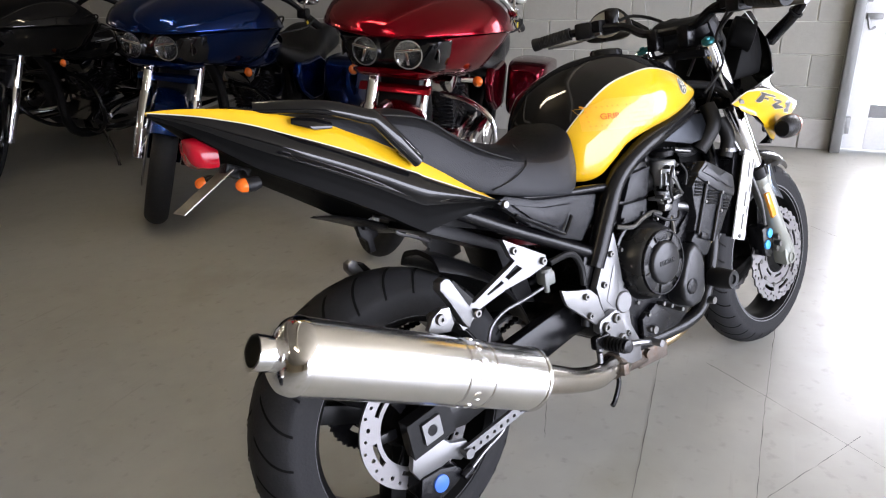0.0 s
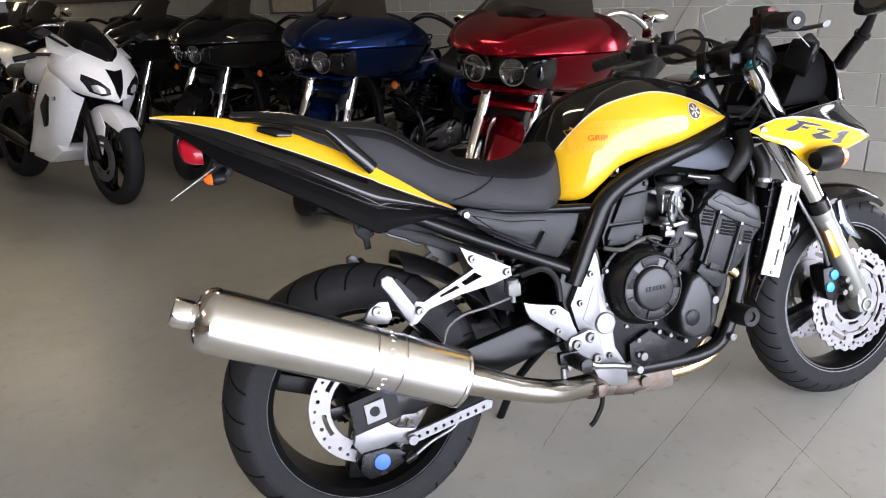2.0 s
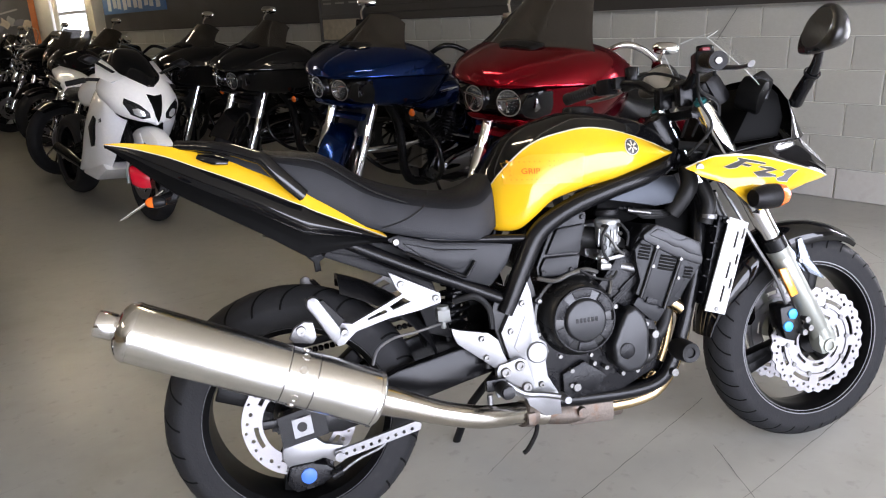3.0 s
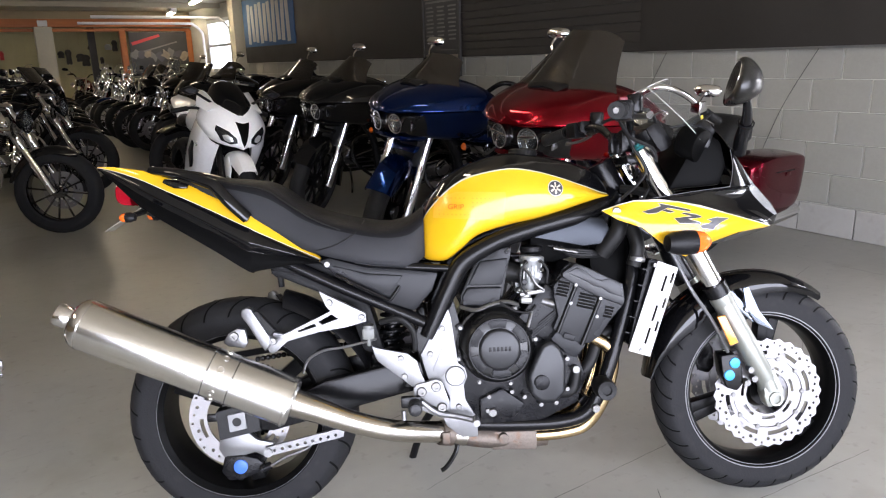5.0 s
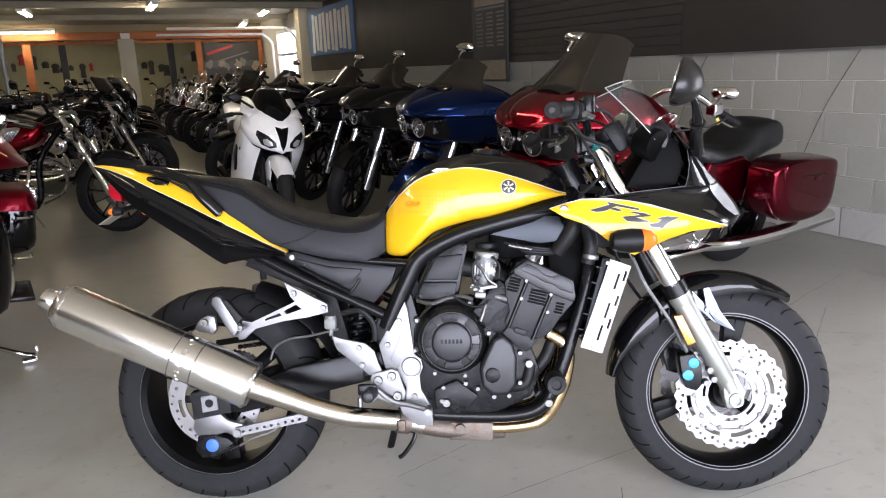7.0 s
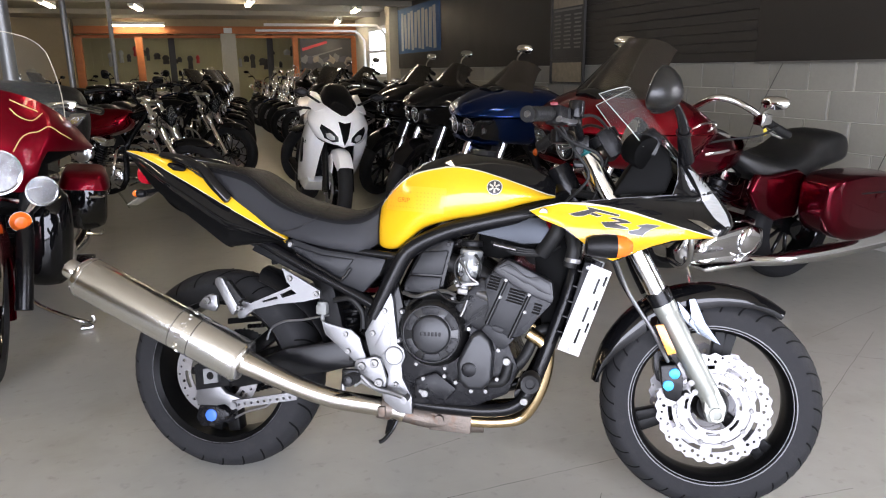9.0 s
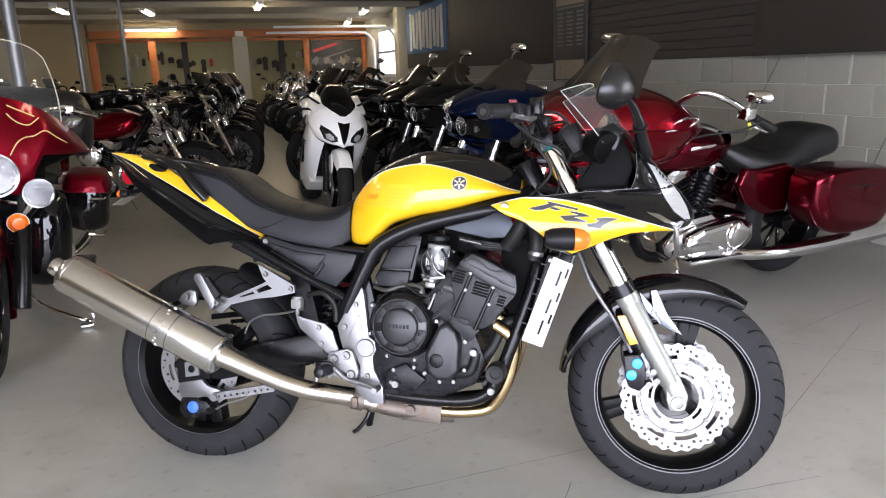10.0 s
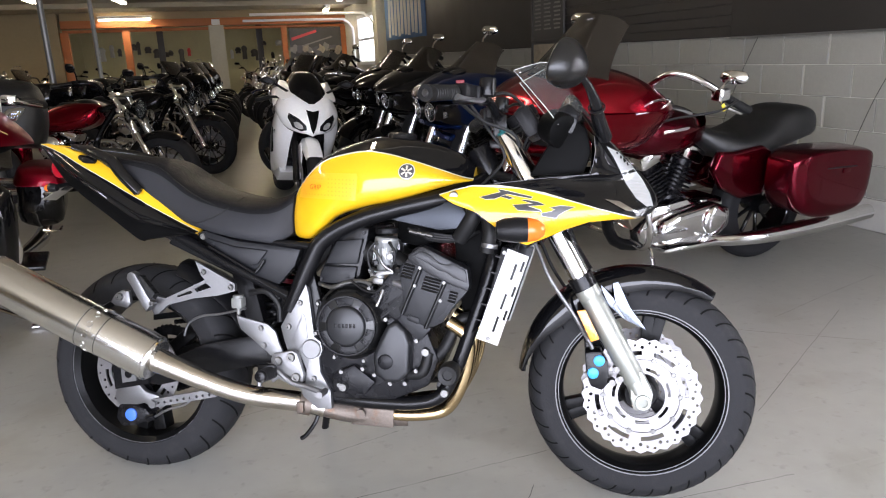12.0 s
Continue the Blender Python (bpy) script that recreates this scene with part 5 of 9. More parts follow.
# radiator with its white guard
part("radiator", join(prism([(1.095, 0.705), (1.125, 0.70), (1.060, 0.475), (1.035, 0.480)], -0.165, 0.165, 0.006), *[box((1.093 - 0.0125 * k, 0, 0.675 - 0.041 * k), (0.03, 0.33, 0.003), 0, (0, 17, 0)) for k in range(5)]), ENGINE, hero, "black radiator core")
for s in (-1, 1):
    part("radiator_guard", join(holed([(1.112, 0.700), (1.165, 0.680), (1.086, 0.452), (1.030, 0.470)], [[(1.131, 0.662), (1.137, 0.660), (1.123, 0.620), (1.117, 0.622)], [(1.105, 0.586), (1.111, 0.584), (1.097, 0.544), (1.091, 0.546)], [(1.085, 0.528), (1.091, 0.526), (1.077, 0.486), (1.071, 0.488)], [(1.150, 0.668), (1.156, 0.666), (1.147, 0.640), (1.141, 0.642)], [(1.128, 0.604), (1.134, 0.602), (1.125, 0.576), (1.119, 0.578)], [(1.107, 0.544), (1.113, 0.542), (1.104, 0.516), (1.098, 0.518)]], s * 0.181, s * 0.185)), GUARD, hero, "white slotted radiator side guard", smooth=30)

for s in (-1, 1):
    part("guard_backing", prism([(1.114, 0.696), (1.159, 0.678), (1.084, 0.458), (1.035, 0.473)], s * 0.160, s * 0.178, 0.002), SATIN, hero, "black radiator end tank")
    bolt_set("guard_bolt", [(1.104, s * 0.186 if s < 0 else 0.181, 0.690), (1.062, s * 0.186 if s < 0 else 0.181, 0.470)], 0.0055, 0.002, BOLT, hero)

part("air_duct", prism([(0.80, 0.770), (0.965, 0.800), (0.975, 0.72), (0.86, 0.690), (0.80, 0.70)], -0.080, 0.080, 0.008), MATTE, hero, "black air duct")
part("radiator_core", prism([(0.955, 0.775), (1.06, 0.775), (1.075, 0.55), (0.985, 0.50), (0.965, 0.60)], -0.085, 0.085, 0.008), MATTE, hero, "black radiator core")
# exhaust
for y in (-0.13, -0.045, 0.045, 0.13):
    part("exhaust_header", tube([(0.95, y, 0.50), (1.0, y, 0.46), (0.998, y * 0.9, 0.38), (0.97, y * 0.8, 0.30), (0.93, y * 0.7, 0.245), (0.86, y * 0.6 - 0.02, 0.232), (0.79, y * 0.4 - 0.05, 0.232)], 0.0185, 14, 6), HEADER, hero, "bronze-tinted exhaust headers")
part("exhaust_collector", join(tube([(0.82, -0.06, 0.232), (0.74, -0.08, 0.232), (0.66, -0.10, 0.238), (0.585, -0.125, 0.258)], [0.05, 0.045, 0.036, 0.030], 20, 5, flat=0.8), box((0.735, -0.118, 0.226), (0.12, 0.01, 0.05), 0.004, (0, 2, 0)), cyl((0.705, -0.135, 0.238), (0.705, -0.11, 0.238), 0.013, 14)), RUSTY, hero, "heat stained collector box")
part("link_pipe", tube([(0.60, -0.125, 0.252), (0.53, -0.150, 0.272), (0.42, -0.205, 0.300), (0.32, -0.232, 0.336), (0.24, -0.250, 0.373), (0.17, -0.259, 0.404)], [0.029, 0.028, 0.027, 0.027, 0.030, 0.036], 24, 6), PIPE, hero, "steel link pipe with a golden tint")
part("pipe_clamp", join(tube([(0.565, -0.138, 0.262), (0.535, -0.150, 0.270)], 0.032, 20, 1), box((0.55, -0.175, 0.265), (0.02, 0.02, 0.03), 0.004)), RUSTY, hero)
MA, MB = Vector((0.180, -0.258, 0.398)), Vector((-0.357, -0.270, 0.645))
MM = along(MA, MB)
ML = (MB - MA).length
muffler = part("muffler", lathe([(0.030, 0.0), (0.054, 0.003), (0.060, 0.010), (0.061, 0.02), (0.061, ML - 0.066), (0.0605, ML - 0.062), (0.056, ML - 0.052), (0.046, ML - 0.043), (0.034, ML - 0.038), (0.026, ML - 0.036), (0.026, ML), (0.0225, ML), (0.0225, ML - 0.05), (0, ML - 0.05)], 64), BRUSHED, hero, "brushed steel race muffler with short outlet")
muffler.matrix_basis = Matrix.Translation((0, 0, -0.010)) @ MM
part("end_cap", lathe([(0.0618, ML - 0.070), (0.0622, ML - 0.066), (0.0606, ML - 0.060), (0.0566, ML - 0.0505), (0.0466, ML - 0.0415), (0.0346, ML - 0.0365), (0.026, ML - 0.0345), (0.026, ML - 0.038)], 64, closed=True), CHROME, muffler, "polished tapered end cap")
part("weld_band", lathe([(0.0612, 0.010), (0.0630, 0.011), (0.0630, 0.017), (0.0612, 0.018)], 64, closed=True), BRUSHED, muffler)
for h, w in ((ML * 0.365, 0.003), (ML * 0.262, 0.0022)):
    part("weld_band", lathe([(0.0612, h), (0.0624, h + w * 0.3), (0.0624, h + w * 0.7), (0.0612, h + w)], 64, closed=True), BRUSHED, muffler)
    part("seam_line", lathe([(0.0611, h - 0.0012), (0.06135, h - 0.0012), (0.06135, h - 0.0002), (0.0611, h - 0.0002)], 64, closed=True), SATIN, muffler, "thin dark seam")
for a in (k * math.pi / 6 for k in range(12)):
    part("rivet", lathe([(0, 0.0006), (0.006, 0.0006), (0.0068, 0.0014), (0.0082, 0.0014), (0.009, 0.0), (0.009, -0.002), (0, -0.002)], 20, Matrix.Translation((0.0613 * math.cos(a), 0.0613 * math.sin(a), ML * 0.317)) @ Vector((math.cos(a), math.sin(a), 0)).to_track_quat("Z", "Y").to_matrix().to_4x4()), BRUSHED, muffler, "pressed dimple")
part("outlet", lathe([(0.0262, ML - 0.034), (0.0275, ML - 0.032), (0.0275, ML - 0.001), (0.0268, ML + 0.001), (0.0225, ML + 0.001), (0.0225, ML - 0.034)], 40, closed=True), CHROME, muffler, "polished outlet pipe")
part("muffler_hanger", prism([(0.0, 0.543), (0.014, 0.565), (0.036, 0.577), (0.056, 0.574), (0.061, 0.54), (0.051, 0.526), (0.012, 0.533)], -0.192, -0.178, 0.003), ALLOY, hero, "cast muffler hanger bracket")
part("socket_bolt", lathe([(0, 0.001), (0.004, 0.001), (0.004, 0.006), (0.010, 0.006), (0.011, 0.003), (0.011, -0.03), (0, -0.03)], 16, Matrix.Translation((0.029, -0.194, 0.558)) @ ACROSS), BOLT, hero)
part("side_stand", join(tube([(0.56, 0.13, 0.29), (0.50, 0.20, 0.19), (0.455, 0.265, 0.045)], 0.012, 10, 2), box((0.452, 0.272, 0.042), (0.06, 0.035, 0.006), 0.002)), SATIN, hero, "black side stand holding the bike up")
part("stand_spring_bracket", tube([(0.585, -0.12, 0.245), (0.575, -0.135, 0.21), (0.55, -0.14, 0.175), (0.535, -0.142, 0.165)], 0.006, 8), SATIN, hero, "bent black centre stand lever")

# swingarm, brake, chain
for s in (-1, 1):
    part("swingarm", prism([(0.06, 0.345), (0.10, 0.352), (0.24, 0.415), (0.44, 0.455), (0.56, 0.455), (0.56, 0.395), (0.42, 0.365), (0.22, 0.318), (0.10, 0.290), (0.05, 0.295)], s * 0.098, s * 0.128, 0.008), SATIN, hero, "satin black box swingarm")
    part("axle_adjuster", join(holed([(-0.045, 0.350), (0.060, 0.372), (0.068, 0.296), (-0.038, 0.276)], [[(-0.012, 0.338), (0.026, 0.345), (0.030, 0.310), (-0.008, 0.302)]], s * 0.105, s * 0.134), cyl((0.006, s * 0.09, 0.322), (0.006, s * 0.139, 0.322), 0.014, 16)), SATIN, hero, "axle adjuster block", smooth=30)
part("axle_plate", holed([(-0.014, 0.342), (0.030, 0.350), (0.034, 0.306), (-0.010, 0.298)], [circle(0.009, 0.324, 0.012, 12)], -0.140, -0.133), ALLOY, hero, "square silver axle plate", smooth=30)
part("swingarm_bridge", join(box((0.47, 0, 0.42), (0.10, 0.22, 0.06), 0.012), cyl((0.578, -0.15, 0.428), (0.578, 0.15, 0.428), 0.02, 16)), SATIN, hero)
part("caliper_bracket", prism([(-0.035, 0.290), (0.028, 0.296), (0.055, 0.270), (0.098, 0.258), (0.100, 0.232), (0.075, 0.222), (0.05, 0.236), (0.01, 0.226), (-0.025, 0.215), (-0.045, 0.25)], -0.128, -0.112, 0.004), ALLOY, hero, "cast rear caliper bracket")
arm_holes = [circle(0.102 + 0.020 * k, 0.2435 + 0.0040 * k, 0.0042, 10) for k in range(9)]
part("torque_arm", join(holed([(0.080, 0.228), (0.282, 0.270), (0.286, 0.286), (0.272, 0.292), (0.078, 0.252)], arm_holes, -0.140, -0.132), cyl((0.086, -0.148, 0.240), (0.086, -0.12, 0.240), 0.011, 14)), ALLOY, hero, "drilled aluminium torque arm", smooth=30)
cal = part("rear_caliper", join(prism([(-0.03, 0.230), (0.02, 0.232), (0.055, 0.222), (0.075, 0.205), (0.060, 0.185), (0.02, 0.170), (-0.02, 0.165), (-0.04, 0.19)], -0.135, -0.075, 0.008), cyl((0.065, -0.14, 0.195), (0.09, -0.14, 0.205), 0.010, 12)), ENGINE, hero, "dark rear brake caliper")
part("caliper_cap", lathe([(0, 0.004), (0.012, 0.004), (0.018, 0.002), (0.019, -0.008), (0, -0.008)], 24, Matrix.Translation((0.012, -0.137, 0.204)) @ ACROSS), BLUECAP, cal, "blue plastic piston cap")
part("brake_hose", tube([(0.085, -0.14, 0.20), (0.13, -0.14, 0.225), (0.19, -0.135, 0.245), (0.205, -0.13, 0.275)], 0.0035, 8), ALLOY, hero, "braided silver brake hose")
part("brake_hose", tube([(0.185, -0.13, 0.44), (0.20, -0.13, 0.475), (0.24, -0.13, 0.497), (0.30, -0.13, 0.505), (0.38, -0.14, 0.525)], 0.0035, 8), ALLOY, hero, "braided silver brake hose")
for z0, rise in ((0.425, 0.06), (0.205, 0.165)):
    link = finish(box((0, 0, 0), (0.014, 0.014, 0.014), 0.003, seg=1), "chain_link", SATIN)
    for k in range(34):
        part("chain_link", link, None, hero).matrix_basis = pose(0.02 + 0.50 * k / 33, 0.105, z0 + rise * k / 33)
part("chain_guard", prism([(-0.05, 0.455), (0.10, 0.475), (0.40, 0.515), (0.40, 0.50), (0.10, 0.455), (-0.05, 0.435)], 0.085, 0.12, 0.004), PLASTIC, hero)
part("rear_hugger", body([(0.13, 0.640, 0.628, 0.07), (0.20, 0.612, 0.60, 0.085), (0.28, 0.560, 0.548, 0.09), (0.33, 0.500, 0.49, 0.09), (0.355, 0.44, 0.43, 0.085)], lambda t, l, w: [(0, t), (0.7 * w, t - 0.01), (w, t - 0.035), (0.94 * w, t - 0.04), (0.66 * w, l - 0.01), (0, l)]), PLASTIC, hero, "black inner mudguard")
shock = part("rear_shock", cyl((0.40, 0, 0.43), (0.44, 0, 0.62), 0.022, 16), SATIN, hero, "rear shock absorber")
part("shock_spring", tube([(0.40 + 0.04 * k / 60 + 0.040 * math.cos(k * 0.628) * 0.98, 0.040 * math.sin(k * 0.628), 0.45 + 0.14 * k / 60) for k in range(61)], 0.0065, 8, 1), SATIN, shock, "black coil spring")
part("spring_collar", lathe([(0.036, -0.008), (0.050, -0.006), (0.050, 0.006), (0.036, 0.008)], 28, pose(0.437, 0, 0.585, 0, 11, 0), closed=True), REDANO, shock, "red preload collar")
part("reservoir", join(box((0.360, -0.142, 0.541), (0.032, 0.03, 0.030), 0.006), cyl((0.360, -0.142, 0.553), (0.360, -0.142, 0.562), 0.015, 16), cyl((0.360, -0.142, 0.508), (0.360, -0.142, 0.528), 0.006, 10)), CLOUDY, hero, "small translucent brake fluid reservoir")
part("brake_hose", tube([(0.39, -0.13, 0.565), (0.44, -0.145, 0.575), (0.475, -0.14, 0.54), (0.48, -0.14, 0.49)], 0.008, 8), SOFT, hero)
part("master_cylinder", cyl((0.455, -0.155, 0.40), (0.470, -0.155, 0.46), 0.010, 12), SOFT, hero)


# fork, fender, calipers
for s in (-1, 1):
    y = s * 0.105
    leg = part("fork_leg", join(cyl((1.318, y, 0.570), (1.432, y, 0.355), 0.029, 24, 0.003), cyl((1.296, y, 0.612), (1.320, y, 0.567), 0.031, 24, 0.004), prism([(1.418, 0.375), (1.448, 0.385), (1.478, 0.325), (1.472, 0.285), (1.430, 0.278), (1.420, 0.310)], y - 0.022, y + 0.022, 0.008), cyl((1.425, y, 0.372), (1.445, y, 0.325), 0.0265, 20)), FORK, hero, "champagne lower fork leg")
    part("axle_nut", lathe([(0.0125, 0.0), (0.019, 0.0), (0.020, -0.003), (0.020, -0.012), (0.0125, -0.012)], 24, Matrix.Translation((FX, s * 0.131 if s < 0 else 0.119, FZ + 0.004)) @ ACROSS, closed=True), FORK, leg, "silver axle end")
    part("axle_socket", cyl((FX, s * 0.10, FZ + 0.004), (FX, s * 0.1245, FZ + 0.004), 0.0125, 18), SATIN, leg, "dark hollow axle")
    part("fork_tube", cyl((1.095, y, 0.990), (1.315, y, 0.575), 0.0270, 24, 0.002), CHROME, hero, "chromed upper fork tube")
    part("fork_guard", join(tube([(1.238, y - s * 0.004, 0.735), (1.262, y, 0.675), (1.300, y, 0.605)], [0.030, 0.031, 0.034], 18, 3), ), SATIN, hero) if s > 0 else part("fork_seal", tube([(1.290, y, 0.622), (1.306, y, 0.592)], 0.0335, 20, 1), SATIN, hero)
    part("fork_cap", lathe([(0, 0.009), (0.007, 0.009), (0.008, 0.003), (0.016, 0.002), (0.018, -0.004), (0, -0.004)], 20, pose(1.092, y, 0.994, 0, -27, 0)), TEAL, hero, "teal fork cap adjuster")
    c = part("front_caliper", prism([(1.305, 0.425), (1.345, 0.430), (1.365, 0.400), (1.368, 0.345), (1.350, 0.325), (1.320, 0.335), (1.310, 0.37)], s * 0.066, s * 0.118, 0.008), SATIN, hero, "black front brake caliper")
    for x, z in ((1.342, 0.405), (1.327, 0.372)):
        part("caliper_cap", lathe([(0, 0.004), (0.008, 0.004), (0.014, 0.002), (0.0155, -0.008), (0, -0.008)], 20, Matrix.Translation((x, s * 0.120, z)) @ (ACROSS if s < 0 else pose(0, 0, 0, -90, 0, 0))), BLUEANO, c, "bright blue piston cap")
    bolt_set("caliper_bolt", [(1.385, s * 0.118, 0.385), (1.395, s * 0.118, 0.36), (1.375, s * 0.118, 0.35)], 0.009, 0.008, BOLT, c)
    mk = part("side_reflector", prism([(1.284, 0.540), (1.306, 0.543), (1.342, 0.468), (1.320, 0.460)], y + s * 0.030, y + s * 0.040, 0.003), ORANGE, hero, "orange fork reflector")
    part("brake_hose", tube([(1.120, s * 0.09, 0.82), (1.18, s * 0.12, 0.70), (1.215, s * 0.135, 0.62), (1.28, s * 0.13, 0.52), (1.325, s * 0.115, 0.435)], 0.005, 8), SOFT if s > 0 else ALLOY, hero)
fl = []
for k in range(21):
    a = math.radians(172 - 118 * k / 20)
    r = 0.322 + 0.012 * math.sin(k / 20 * math.pi)
    w = 0.062 + 0.012 * math.sin(k / 20 * math.pi) - (0.03 * max(0, k - 16) / 4) - 0.018 * max(0, 4 - k) / 4
    c, s_ = math.cos(a), math.sin(a)
    e = min(1.0, 0.35 + 0.09 * (20 - k)) if k > 8 else min(1.0, 0.12 + 0.15 * k)
    sec = [(-0.90, -0.062 * e), (-0.99, -0.042 * e), (-0.97, -0.026 * e), (-0.86, -0.011), (-0.66, -0.001), (-0.35, 0.005), (0, 0.007), (0.35, 0.005), (0.66, -0.001), (0.86, -0.011), (0.97, -0.026 * e), (0.99, -0.042 * e), (0.90, -0.062 * e), (0.86, -0.060 * e), (0.94, -0.042 * e), (0.92, -0.028 * e), (0.82, -0.015), (0.5, -0.004), (0, 0.003), (-0.5, -0.004), (-0.82, -0.015), (-0.92, -0.028 * e), (-0.94, -0.042 * e), (-0.86, -0.060 * e)]
    fl.append([Vector((FX + (r + dr) * c, w * u, FZ + (r + dr) * s_)) for u, dr in sec])
fender = part("front_mudguard", rings(fl), BLACK, hero, "gloss black front mudguard", smooth=60)
for s in (-1, 1):
    brace = part("fork_brace", prism([(1.344, 0.599), (1.382, 0.558), (1.409, 0.504), (1.389, 0.522), (1.361, 0.547)], s * 0.083, s * 0.098, 0.002), BRACE, hero, "blue-silver swoosh-shaped mudguard mount")
    part("brace_blade", prism([(1.374, 0.604), (1.389, 0.608), (1.418, 0.543), (1.46, 0.484), (1.412, 0.506), (1.383, 0.545)], s * 0.095, s * 0.106, 0.002), BRACE, brace)
    part("brace_bolt", lathe([(0, 0.004), (0.007, 0.004), (0.008, 0.001), (0.008, -0.01), (0, -0.01)], 14, Matrix.Translation((1.385, s * 0.102, 0.545)) @ (ACROSS if s < 0 else pose(0, 0, 0, -90, 0, 0))), BOLT, brace)

# handlebar and controls
part("top_yoke", join(prism([(1.055, 0.975), (1.110, 0.968), (1.118, 0.952), (1.06, 0.952)], -0.118, 0.118, 0.008), prism([(1.10, 0.845), (1.165, 0.835), (1.165, 0.805), (1.10, 0.81)], -0.13, 0.13, 0.008)), SATIN, hero)
part("handlebar", tube([(0.955, -0.375, 1.065), (1.00, -0.27, 1.078), (1.055, -0.15, 1.075), (1.075, -0.08, 1.035), (1.08, 0, 1.028), (1.075, 0.08, 1.035), (1.055, 0.15, 1.075), (1.00, 0.27, 1.078), (0.955, 0.375, 1.065)], 0.0115, 14, 6), SATIN, hero, "black tubular handlebar")
for s in (-1, 1):
    part("bar_clamp", box((1.08, s * 0.05, 1.01), (0.04, 0.035, 0.06), 0.008), SATIN, hero)
for s in (-1, 1):
    ga, gb = Vector((0.993, s * 0.285, 1.0775)), Vector((0.947, s * 0.396, 1.062))
    gl = (gb - ga).length
    prof = [(0, 0), (0.0185, 0), (0.0185, 0.004)]
    for k in range(10):
        prof += [(0.0170, 0.006 + 0.0098 * k), (0.0170, 0.010 + 0.0098 * k), (0.0184, 0.011 + 0.0098 * k), (0.0184, 0.0145 + 0.0098 * k)]
    part("grip", lathe(prof + [(0.0195, gl - 0.012), (0.0195, gl), (0, gl)], 18, along(ga, gb)), SOFT, hero, "black ridged rubber handgrip")
    part("bar_end", lathe([(0, 0.004), (0.007, 0.004), (0.009, 0.0), (0.009, -0.004), (0, -0.004)], 16, along(gb, gb + (gb - ga))), BOLT, hero)
    part("switchgear", join(box((1.012, s * 0.245, 1.078), (0.045, 0.05, 0.048), 0.008, (0, 0, s * 22)), box((1.03, s * 0.205, 1.085), (0.035, 0.03, 0.035), 0.006)), PLASTIC, hero)
    part("brake_lever" if s < 0 else "clutch_lever", tube([(1.035, s * 0.20, 1.068), (1.06, s * 0.25, 1.062), (1.05, s * 0.32, 1.053), (1.03, s * 0.385, 1.05), (1.02, s * 0.405, 1.05)], [0.009, 0.007, 0.0065, 0.006, 0.009], 10, 4, flat=0.7), ALLOY, hero, "silver hand lever")
    part("master_cylinder", join(cyl((1.045, s * 0.205, 1.07), (1.055, s * 0.15, 1.075), 0.014, 12, 0.003), cyl((1.06, s * 0.18, 1.08), (1.062, s * 0.18, 1.125), 0.021, 18, 0.004)), SATIN, hero)
part("kill_switch", box((1.005, -0.262, 1.105), (0.02, 0.014, 0.008), 0.002), REDANO, hero, "red kill switch")
for cable in (tube([(1.04, -0.19, 1.07), (1.11, -0.14, 1.09), (1.16, -0.06, 1.02), (1.12, -0.02, 0.90)], 0.0045, 8), tube([(1.00, -0.24, 1.06), (1.05, -0.17, 1.02), (1.13, -0.13, 0.98), (1.12, -0.10, 0.88), (1.06, -0.10, 0.80)], 0.0045, 8), tube([(1.04, 0.19, 1.07), (1.11, 0.14, 1.10), (1.17, 0.05, 1.03), (1.12, 0.03, 0.90)], 0.0045, 8), tube([(1.02, -0.21, 1.06), (1.06, -0.15, 1.0), (1.10, -0.14, 0.93), (1.04, -0.12, 0.86)], 0.004, 8)):
    part("control_cable", cable, SOFT, hero, "black control cable")
part("instrument_panel", join(box((1.155, 0, 1.02), (0.05, 0.20, 0.085), 0.02, (0, -32, 0)), cyl((1.13, -0.05, 1.045), (1.145, -0.05, 1.02), 0.042, 24, 0.004), cyl((1.13, 0.05, 1.045), (1.145, 0.05, 1.02), 0.042, 24, 0.004)), PLASTIC, hero, "black twin instrument cluster")
part("horn_bracket", tube([(1.06, -0.05, 0.88), (1.12, -0.09, 0.87), (1.15, -0.12, 0.84), (1.155, -0.12, 0.80)], 0.012, 8), SOFT, hero)

# half fairing
FAIR = [  # z, rear x, half width, nose x
    (0.706, 1.160, 0.232, 1.175), (0.725, 1.140, 0.238, 1.240), (0.748, 1.100, 0.243, 1.330), (0.765, 1.080, 0.245, 1.425), (0.780, 1.055, 0.245, 1.476), (0.80, 1.030, 0.246, 1.494), (0.825, 0.965, 0.246, 1.488), (0.842, 0.962, 0.243, 1.478), (0.858, 1.045, 0.238, 1.467),
    (0.874, 1.190, 0.226, 1.455), (0.884, 1.312, 0.224, 1.446), (0.90, 1.320, 0.220, 1.430), (0.94, 1.326, 0.216, 1.394), (0.98, 1.324, 0.206, 1.358), (1.015, 1.305, 0.190, 1.322), (1.04, 1.288, 0.165, 1.300)]


